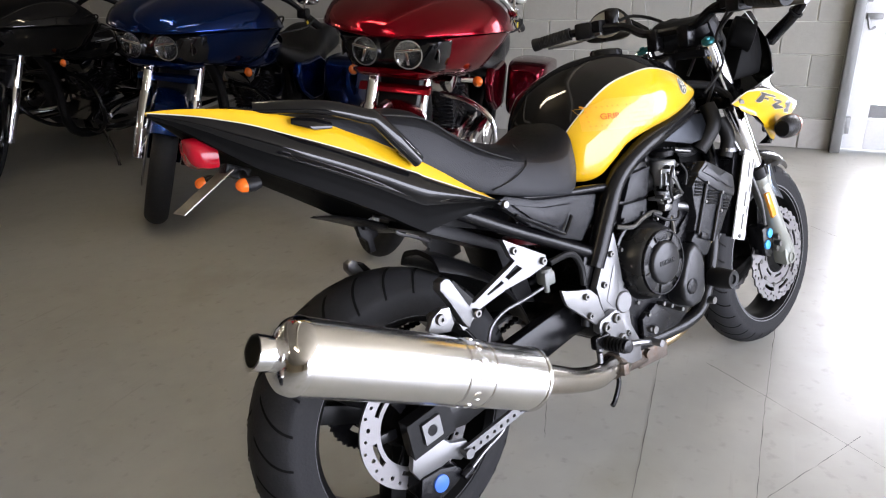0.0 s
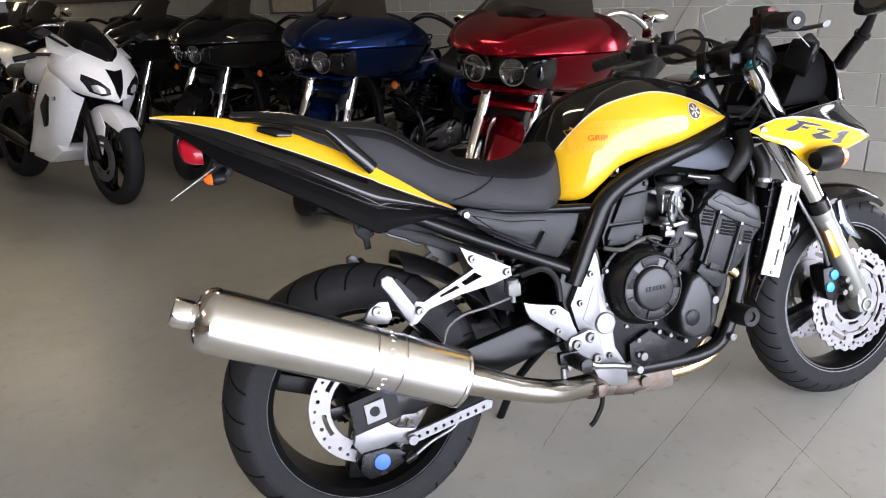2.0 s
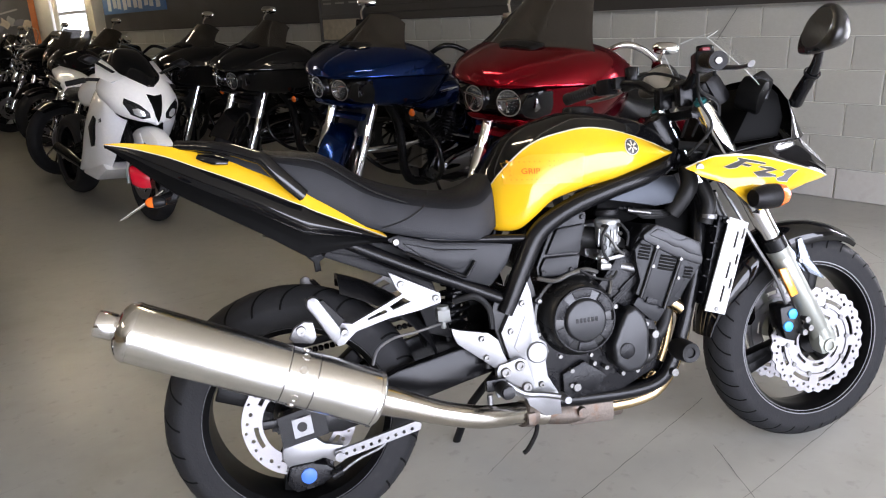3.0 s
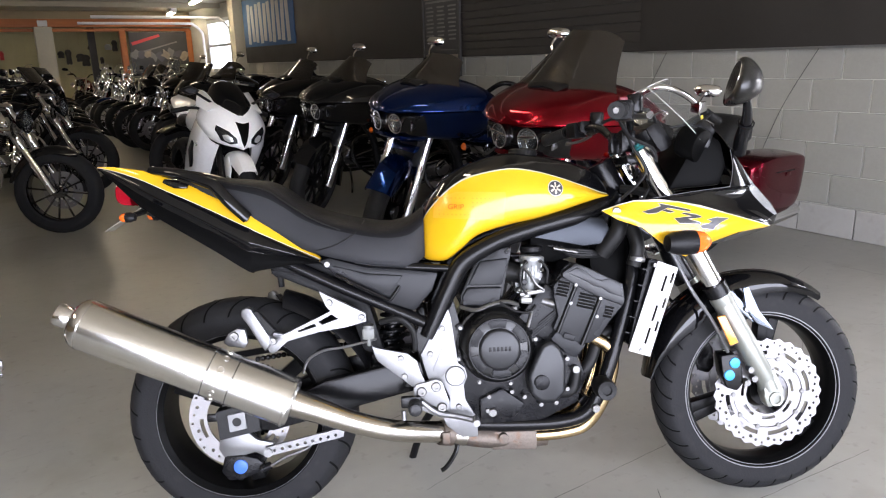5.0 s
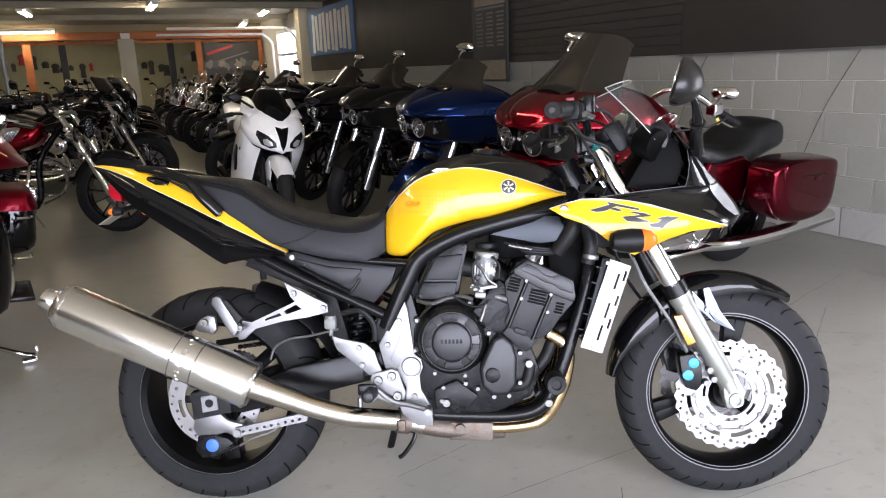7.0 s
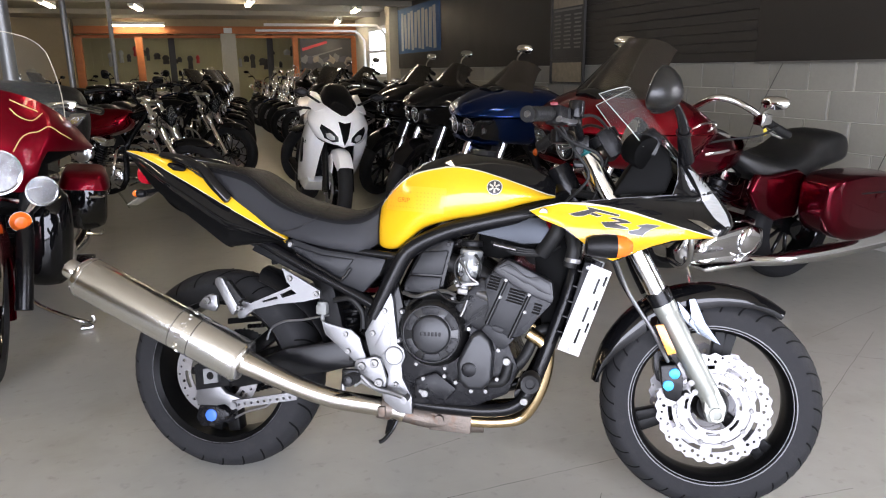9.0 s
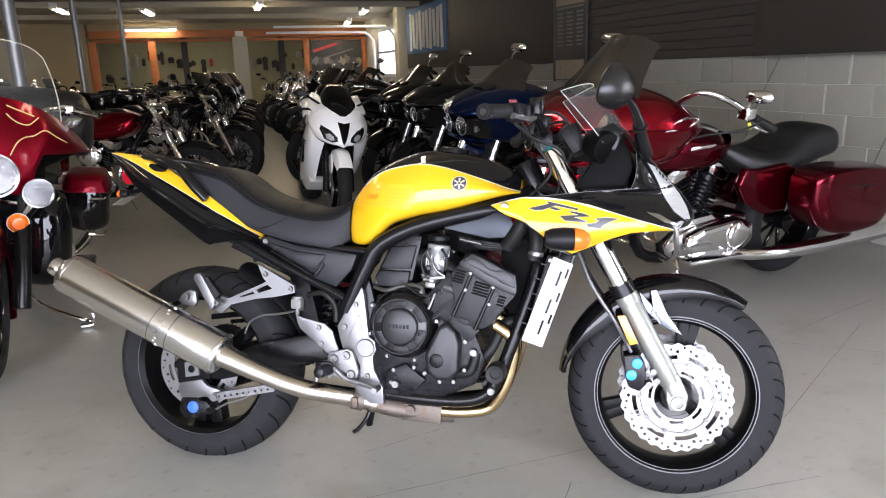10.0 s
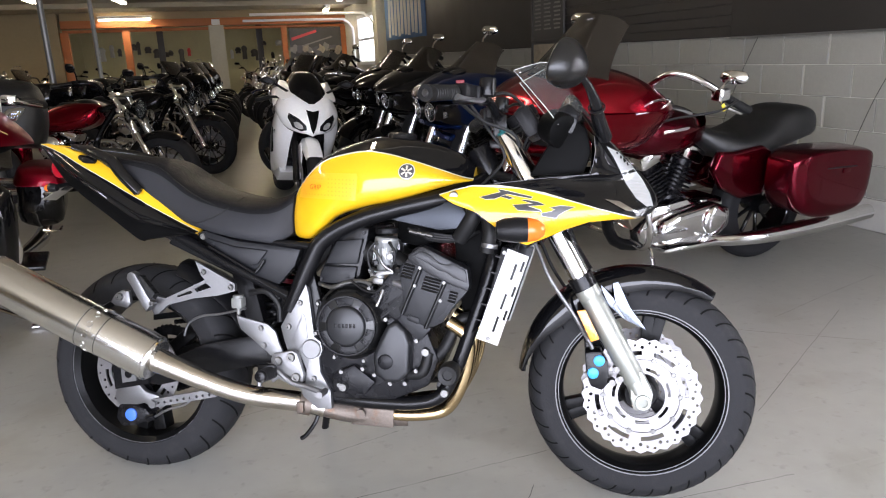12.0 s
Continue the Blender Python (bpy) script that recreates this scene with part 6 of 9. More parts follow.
def fairing_point(z, u, lift=0.0):
    arr = np.array(FAIR)
    xr, w, xf = (float(np.interp(z, arr[:, 0], arr[:, k])) for k in (1, 2, 3))
    a = u * math.pi / 2
    bulge = 0.012 * math.sin(min(1, (z - 0.70) / 0.16) * math.pi) if z < 0.86 else 0.0
    p = Vector((xr + (xf - xr + lift) * math.sin(a) ** 1.15, -(w + bulge + lift) * max(0.0, math.cos(a)) ** 0.62, z))
    above = max(0.0, min(z, 0.885) - float(np.interp(p.x, [0.95, 1.031, 1.09, 1.207, 1.281, 1.332, 1.385, 1.44], [0.842, 0.862, 0.863, 0.844, 0.820, 0.805, 0.792, 0.778])))
    p.y += 0.8 * above * min(1.0, -p.y / 0.12)
    return p


ZS = sorted({z for z, *_ in FAIR} | {0.736, 0.756, 0.772, 0.79, 0.812, 0.833, 0.85, 0.866, 0.879, 0.891, 0.92, 0.96, 1.0})


def fairing_sheet(test, lift, thick=0.004, nu=28):
    """One side of the fairing where test(z, u) holds, as a thin shell."""
    bm = bmesh.new()
    cols = {}
    for i, z in enumerate(ZS):
        for j in range(nu + 1):
            cols[i, j] = fairing_point(z, j / nu, lift)
    made = {}

    def vert(i, j, inner):
        if (i, j, inner) not in made:
            p = cols[i, j]
            made[i, j, inner] = bm.verts.new(p if not inner else p + Vector((-thick * (j / nu), thick * (1 - 0.5 * j / nu), 0)))
        return made[i, j, inner]

    cells = {(i, j) for i in range(len(ZS) - 1) for j in range(nu) if test((ZS[i] + ZS[i + 1]) / 2, (j + 0.5) / nu, (cols[i, j] + cols[i + 1, j + 1]) / 2)}
    for i, j in cells:
        bm.faces.new((vert(i, j, 0), vert(i, j + 1, 0), vert(i + 1, j + 1, 0), vert(i + 1, j, 0)))
        bm.faces.new((vert(i, j, 1), vert(i + 1, j, 1), vert(i + 1, j + 1, 1), vert(i, j + 1, 1)))
        for (di, dj), (a, b) in {(-1, 0): ((i, j), (i, j + 1)), (1, 0): ((i + 1, j + 1), (i + 1, j)), (0, -1): ((i + 1, j), (i, j)), (0, 1): ((i, j + 1), (i + 1, j + 1))}.items():
            if (i + di, j + dj) not in cells:
                bm.faces.new((vert(*a, 0), vert(*a, 1), vert(*b, 1), vert(*b, 0)))
    return bm


def swell(outline, d):
    """The outline pushed outwards by d."""
    n, out = len(outline), []
    area = sum(outline[i][0] * outline[(i + 1) % n][1] - outline[(i + 1) % n][0] * outline[i][1] for i in range(n))
    for i in range(n):
        a, b, c = (Vector(outline[(i + k) % n]) for k in (-1, 0, 1))
        e0, e1 = (b - a).normalized(), (c - b).normalized()
        m = Vector((e0.y + e1.y, -e0.x - e1.x))
        m = m.normalized() if m.length > 1e-6 else Vector((e0.y, -e0.x))
        out.append(tuple(b + m * (d if area > 0 else -d)))
    return out


STROKES = [([(1.094, 0.849), (1.109, 0.846), (1.176, 0.83), (1.174, 0.826), (1.101, 0.841)], 1),
           ([(1.05, 0.83), (1.101, 0.842), (1.118, 0.838), (1.086, 0.826), (1.065, 0.825)], 1),
           ([(1.101, 0.831), (1.111, 0.834), (1.133, 0.827), (1.121, 0.825)], 1),
           ([(1.15, 0.822), (1.16, 0.823), (1.191, 0.817), (1.207, 0.81), (1.184, 0.812)], 1),
           ([(1.182, 0.814), (1.207, 0.81), (1.162, 0.808), (1.13, 0.811)], 1),
           ([(1.13, 0.811), (1.162, 0.809), (1.196, 0.798), (1.198, 0.794), (1.142, 0.799)], 1),
           ([(1.218, 0.804), (1.245, 0.808), (1.279, 0.805), (1.257, 0.797), (1.235, 0.798)], 0),
           ([(1.235, 0.802), (1.26, 0.799), (1.238, 0.786), (1.223, 0.789), (1.223, 0.795)], 0),
           ([(1.198, 0.79), (1.223, 0.794), (1.239, 0.787), (1.233, 0.779), (1.201, 0.784)], 0)]
LENS = [(1.352, 0.956), (1.368, 0.925), (1.384, 0.893), (1.402, 0.855), (1.425, 0.820), (1.462, 0.792), (1.476, 0.800), (1.470, 0.832), (1.452, 0.868), (1.426, 0.904), (1.388, 0.940)]
for side in (-1, 1):
    def put(bm):
        return bm if side < 0 else mirrored(bm)
    black_bm = fairing_sheet(lambda z, u, p: z > 0.776 or p.y < -0.20, 0.0, nu=40)
    fcopy = fairing_sheet(lambda z, u, p: True, 0.0, nu=40) if side < 0 else None
    fairing = part("fairing", put(black_bm), BLACK, hero, "gloss black half fairing", smooth=60)
    if side < 0:
        # outline of the yellow flank, draped over the black shell
        YP_ = [(0.950, 0.836), (0.987, 0.847), (1.031, 0.857), (1.09, 0.858), (1.149, 0.850), (1.207, 0.838), (1.281, 0.815), (1.332, 0.800), (1.385, 0.786), (1.440, 0.772), (1.385, 0.774), (1.31, 0.768), (1.258, 0.751), (1.205, 0.728), (1.163, 0.713), (1.135, 0.724), (1.102, 0.746), (1.045, 0.792), (0.987, 0.813)]
    part("headlight_reflector", put(drape(fcopy if side < 0 else keep, swell(LENS, -0.004), 0.0015, fill=0.012)), LAMPBOWL, fairing, "silver headlight bowl", smooth=60)
    part("headlight_lens", put(drape(fcopy if side < 0 else keep, LENS, 0.006, fill=0.012)), SCREEN, fairing, "clear leaf-shaped headlight lens", smooth=60)
    part("position_lamp", put(drape(fcopy if side < 0 else keep, [(1.350, 0.823), (1.385, 0.818), (1.432, 0.790), (1.400, 0.795)], 0.003, fill=0.012)), CHROME, fairing, "small silver position lamp", smooth=60)
    part("fairing_edge", put(tube([fairing_point(z, 0.0, 0.001) for z in (0.862, 0.868, 0.874, 0.879, 0.884)] + [fairing_point(z, 0.0, 0.001) for z in (0.91, 0.94, 0.98)], 0.0010, 6, 1)), GREYINK, fairing, "thin bright fairing edge")
    if side < 0:
        keep = fcopy
    yel = drape(keep, YP_, 0.005, fill=0.014)
    part("flank_liner", put(drape(keep, YP_, 0.0020, fill=0.014)), PLASTIC, fairing, smooth=60)
    if side > 0:
        part("inner_panel", prism([(0.96, 0.848), (1.31, 0.83), (1.33, 0.776), (1.258, 0.748), (1.205, 0.724), (1.16, 0.704), (1.09, 0.74), (1.03, 0.79)], 0.196, 0.206, 0.003), PLASTIC, fairing, "black inner fairing panel")
    ycopy = yel.copy()
    ypart = part("fairing_flank", put(yel), YELLOW, hero, "yellow fairing flank", smooth=60)
    part("flank_line", put(drape(keep, [(x, z + 0.0018) for x, z in YP_[:10]] + [(x, z - 0.0008) for x, z in reversed(YP_[:10])], 0.0062, fill=0.02)), WHITELINE, ypart)
    part("flank_bolt", put(lathe([(0, 0.004), (0.010, 0.004), (0.0125, 0.001), (0.0125, -0.01), (0, -0.01)], 20, Matrix.Translation((0.986, -0.252, 0.832)) @ ACROSS)), BOLT, ypart, "silver fairing bolt")
    for shape, mt in STROKES:
        mt = INK if mt else GREYINK
        part("flank_graphic", put(drape(ycopy, swell(shape, 0.0016), 0.0008, fill=0.006)), WHITELINE, ypart, smooth=0)
        part("flank_graphic", put(drape(ycopy, shape, 0.0018, fill=0.006)), mt, ypart, "slanted dark graphic stroke", smooth=0)
    ind = part("front_indicator", put(join(moved(lathe([(0, -0.010), (0.018, -0.008), (0.024, 0.004), (0.027, 0.03), (0.026, 0.05), (0, 0.05)], 24), pose(1.105, -0.295, 0.752, 0, 90, 10) @ Matrix.Diagonal((1.12, 1, 1.25, 1))), cyl((1.15, -0.29, 0.75), (1.15, -0.22, 0.75), 0.012, 12))), PLASTIC, hero, "black stalk front indicator")
    part("lens", put(moved(lathe([(0, 0.085), (0.012, 0.082), (0.022, 0.07), (0.0265, 0.05), (0, 0.05)], 24), pose(1.105, -0.295, 0.752, 0, 90, 10) @ Matrix.Diagonal((1.12, 1, 1.25, 1)))), AMBER, ind, "amber lens")
    mm = pose(1.240, -0.345, 1.128 if side < 0 else 1.100, 0, 17, -14)
    mir = part("mirror", put(moved(body([(0, 0.050, -0.048, 0.076), (0.006, 0.056, -0.053, 0.084), (0.024, 0.053, -0.049, 0.078), (0.046, 0.038, -0.036, 0.058), (0.060, 0.018, -0.020, 0.030), (0.066, 0.004, -0.006, 0.008)], lambda t, l, w: [(0, t), (0.42 * w, 0.86 * t), (0.78 * w, 0.42 * t), (w, 0.25 * l), (0.90 * w, 0.80 * l), (0.5 * w, l), (0, l)]), mm)), MIRRORBACK, hero, "black teardrop mirror", smooth=60)
    stem = part("mirror_stem", put(tube([(1.272, -0.318, 1.118), (1.300, -0.285, 1.090), (1.314, -0.260, 1.068), (1.324, -0.235, 1.045), (1.330, -0.205, 1.020), (1.338, -0.175, 1.000), (1.350, -0.140, 0.975)], [0.009, 0.009, 0.011, 0.014, 0.0165, 0.0175, 0.018], 16, 4)), SATIN, hero, "black mirror arm")
    part("stem_collar", put(lathe([(0.0175, -0.004), (0.0200, -0.003), (0.0200, 0.003), (0.0175, 0.004)], 24, along(Vector((1.326, -0.228, 1.039)), Vector((1.330, -0.205, 1.020))), closed=True)), PLASTIC, stem)
    part("mirror_glass", put(moved(lathe([(0, 0.001), (0.042, 0.001), (0.042, -0.001), (0, -0.001)], 28), mm @ pose(-0.001, 0, 0, 0, -90, 0) @ Matrix.Diagonal((1.05, 1.55, 1, 1)))), CHROME, mir)
sc_l = []
for k in range(8):
    u = k / 7
    x, z, w = 1.325 - 0.115 * u ** 1.1, 1.02 + 0.155 * u, 0.165 - 0.06 * u ** 1.6
    sc_l.append([Vector((x - 0.09 * abs(v) ** 2.2, w * v, z - 0.012 * abs(v) ** 3 * (1 + u))) for v in np.linspace(-1, 1, 17)])
screen_bm = rings(sc_l, closed=False, cap=False)
bmesh.ops.solidify(screen_bm, geom=screen_bm.faces[:], thickness=0.003)
part("windscreen", screen_bm, SCREEN, hero, "small clear windscreen", smooth=60)
part("screen_edge", tube([sc_l[k][0] for k in range(8)] + [sc_l[7][k] for k in range(1, 17)] + [sc_l[k][16] for k in range(6, -1, -1)], 0.0012, 6, 1), EDGE, hero, "pale polished screen edge")
for s in (-1, 1):
    part("screen_bolt", cyl((1.235, s * 0.12, 1.04), (1.24, s * 0.127, 1.045), 0.006, 10), SATIN, hero)
    part("screen_bracket", prism([(1.225, 1.045), (1.262, 1.062), (1.290, 1.035), (1.270, 0.985), (1.240, 0.990)], s * 0.120, s * 0.138, 0.006), SATIN, hero)
part("cockpit_panel", join(prism([(1.16, 0.880), (1.30, 0.888), (1.318, 0.94), (1.305, 1.0), (1.27, 1.03), (1.215, 0.97)], -0.135, 0.135, 0.01), cyl((1.215, -0.10, 1.01), (1.250, -0.145, 0.99), 0.045, 24, 0.01)), MATTE, hero, "black inner cockpit panel")

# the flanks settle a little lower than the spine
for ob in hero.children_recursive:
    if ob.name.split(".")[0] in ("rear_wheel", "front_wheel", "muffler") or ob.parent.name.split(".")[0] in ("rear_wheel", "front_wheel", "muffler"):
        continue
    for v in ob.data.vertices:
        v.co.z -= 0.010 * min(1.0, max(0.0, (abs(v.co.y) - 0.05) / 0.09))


# ---- the other motorcycles: x forward, origin on the floor under the rear axle ----
def road_wheel(parent, name, cx, r, half, rim_r, metal, count=9, seg=40, disc_y=None, wide=0.018):
    w = part(name, rim_bm(cx, r, rim_r - 0.006, half * 0.82, seg), metal, parent)
    part("hub", lathe([(0, half * 0.8), (0.045, half * 0.8), (0.055, 0.02), (0.055, -0.02), (0.045, -half * 0.8), (0, -half * 0.8)], 20, Matrix.Translation((cx, 0, r)) @ ACROSS), metal, w)
    spoke = finish(box((0, 0, (0.05 + rim_r - 0.02) / 2), (wide, 0.022, rim_r - 0.07), 0.005, seg=1), "spoke", metal)
    for k in range(count):
        sp = new("spoke", spoke)
        sp.parent = w
        sp.matrix_basis = Matrix.Translation((cx, 0, r)) @ pose(0, 0, 0, 0, 360.0 * k / count + 8, 0)
    part("tyre", torus_tyre(cx, r, r, half, rim_r, seg), RUBBER, w)
    if disc_y:
        part("brake_disc", disc_bm(cx, r, 0.075, 0.145, disc_y, 0.005, holes=12, slots=5), DISC, w)
    return w


def guard(cx, cz, r, half, a0, a1, drop=0.05, n=18):
    """A mudguard: a rounded band over a wheel, between two angles in degrees."""
    loops = []
    for k in range(n + 1):
        a = math.radians(a0 + (a1 - a0) * k / n)
        ease = min(1.0, 0.55 + 3.5 * min(k, n - k) / n)
        c, s = math.cos(a), math.sin(a)
        sec = [(-1.0, -drop), (-0.95, -drop * 0.4), (-0.75, -0.006), (-0.35, 0.004), (0, 0.006), (0.35, 0.004), (0.75, -0.006), (0.95, -drop * 0.4), (1.0, -drop), (0.94, -drop), (0.88, -drop * 0.45), (0.7, -0.012), (0, -0.002), (-0.7, -0.012), (-0.88, -drop * 0.45), (-0.94, -drop)]
        loops.append([Vector((cx + (r + dr * ease) * c, half * u, cz + (r + dr * ease) * s)) for u, dr in sec])
    return rings(loops)


def lamp_unit(parent, name, c, r, yaw=0.0, pitch=0.0, rim=CHROME, label="round headlight with chrome rim"):
    m = pose(*c, 0, 90 + pitch, yaw)
    h = part(name, lathe([(0, -0.06), (r * 0.6, -0.05), (r * 0.95, -0.01), (r * 1.06, 0.004), (r * 1.04, 0.014), (r * 0.95, 0.014), (r * 0.90, 0.004), (r * 0.88, -0.004), (0, -0.045)], 28, m), rim, parent, label)
    part("bowl", lathe([(r * 0.90, 0.002), (r * 0.75, -0.016), (r * 0.45, -0.032), (0, -0.040), (0, -0.042), (r * 0.80, -0.018)], 28, m), REFLECTOR, h, "silver lamp bowl")
    part("bulb", join(lathe([(0, 0.0), (r * 0.16, -0.004), (r * 0.18, -0.03), (0, -0.03)], 14, m), moved(box((0, 0, -0.006), (r * 0.10, r * 1.6, 0.004), 0.001), m)), DARKCHROME, h, "bulb shield")
    for k in range(-4, 5):
        w = math.sqrt(max(0.01, 0.86 ** 2 - (k * 0.19) ** 2)) * r
        part("flute", moved(cyl((-w, k * 0.19 * r, 0.004), (w, k * 0.19 * r, 0.004), r * 0.045, 6), m), SCREEN, h)
    part("lens", lathe([(0, 0.014), (r * 0.6, 0.011), (r * 0.94, 0.006), (r * 0.92, 0.002), (0, 0.008)], 28, m), SCREEN, h)
    return h


def v_twin(parent, metal, x=0.72, dark=ENGINE):
    e = part("engine_case", join(prism([(x - 0.22, 0.24), (x + 0.14, 0.22), (x + 0.20, 0.30), (x + 0.12, 0.42), (x - 0.10, 0.44), (x - 0.24, 0.38)], -0.12, 0.12, 0.02), prism([(x - 0.38, 0.28), (x - 0.20, 0.26), (x - 0.20, 0.42), (x - 0.36, 0.42)], -0.10, 0.10, 0.02)), metal, parent, "polished V-twin crankcase")
    for s, tilt in ((1, 24), (-1, -24)):
        for k in range(8):
            h = 0.10 + 0.022 * k
            part("cooling_fin", box((x - 0.02 + s * h * 0.42, 0, 0.36 + h * 0.9), (0.135 - 0.003 * k, 0.15, 0.010), 0.003, (0, tilt, 0), 1), dark, e)
        part("rocker_box", box((x - 0.02 + s * 0.135, 0, 0.66), (0.145, 0.16, 0.075), 0.02, (0, tilt, 0)), metal, e)
        part("cylinder", cyl((x - 0.02 + s * 0.03, 0, 0.40), (x - 0.02 + s * 0.125, 0, 0.62), 0.055, 18), dark, e)
        part("pushrod_tube", cyl((x - 0.02 + s * 0.02, -0.085, 0.40), (x - 0.02 + s * 0.11, -0.085, 0.62), 0.009, 8), metal, e)
    pr = part("primary_cover", prism([(x - 0.33, 0.29), (x - 0.26, 0.245), (x + 0.06, 0.24), (x + 0.13, 0.29), (x + 0.12, 0.36), (x + 0.02, 0.39), (x - 0.22, 0.425), (x - 0.32, 0.39)], 0.12, 0.20, 0.03, 3), metal, e, "chrome primary cover")
    part("derby_cover", lathe([(0, 0.018), (0.05, 0.016), (0.072, 0.010), (0.080, 0.0), (0.080, -0.02), (0, -0.02)], 32, Matrix.Translation((x - 0.215, 0.205, 0.335)) @ pose(0, 0, 0, -90, 0, 0)), metal, e, "round chrome derby cover")
    part("air_cleaner", lathe([(0, 0.03), (0.075, 0.03), (0.09, 0.018), (0.09, -0.02), (0, -0.02)], 28, Matrix.Translation((x - 0.02, -0.15, 0.57)) @ ACROSS), metal, e, "round air cleaner")
    return e


def handlebar_set(parent, x, z, width, rise, back, metal, mirror=True):
    part("handlebar", tube([(x - back, -width, z + rise * 0.8), (x - back * 0.5, -width * 0.75, z + rise), (x, -width * 0.5, z + rise * 0.95), (x + 0.02, -0.10, z), (x + 0.02, 0.10, z), (x, width * 0.5, z + rise * 0.95), (x - back * 0.5, width * 0.75, z + rise), (x - back, width, z + rise * 0.8)], 0.014, 10, 5), metal, parent, "handlebar")
    for s in (-1, 1):
        part("grip", cyl((x - back * 0.55, s * width * 0.78, z + rise * 0.99), (x - back * 1.03, s * width * 1.02, z + rise * 0.79), 0.019, 12, 0.003), SOFT, parent)
        part("lever", tube([(x - back * 0.4, s * width * 0.70, z + rise + 0.0), (x - back * 0.5 + 0.05, s * width * 0.85, z + rise * 0.95), (x - back * 0.9 + 0.05, s * width * 1.0, z + rise * 0.8)], 0.008, 8), metal, parent)
        part("control_housing", box((x - back * 0.45, s * width * 0.70, z + rise), (0.06, 0.06, 0.05), 0.01), metal, parent)
        if mirror:
            part("mirror_stem", tube([(x - back * 0.4, s * width * 0.72, z + rise + 0.02), (x - back * 0.3, s * width * 0.85, z + rise + 0.08), (x - back * 0.25, s * width * 0.98, z + rise + 0.10)], 0.006, 8), metal, parent)
            part("mirror", moved(body([(0, 0.032, -0.032, 0.02), (0.008, 0.036, -0.036, 0.075), (0.024, 0.03, -0.03, 0.06), (0.034, 0.01, -0.01, 0.02)], lambda t, l, w: [(0, t), (0.7 * w, 0.8 * t), (w, 0), (0.7 * w, 0.8 * l), (0, l)], steps=3), pose(x - back * 0.25 - 0.01, s * width * 1.06, z + rise + 0.115, 0, 0, s * -10)), metal, parent, "oval mirror")


def steered(axle, crown, degrees):
    """Turn about the raked line from the axle up to the crown."""
    a, b = Vector(axle), Vector(crown)
    return Matrix.Translation(a) @ Matrix.Rotation(radians(degrees), 4, (b - a).normalized()) @ Matrix.Translation(-a)


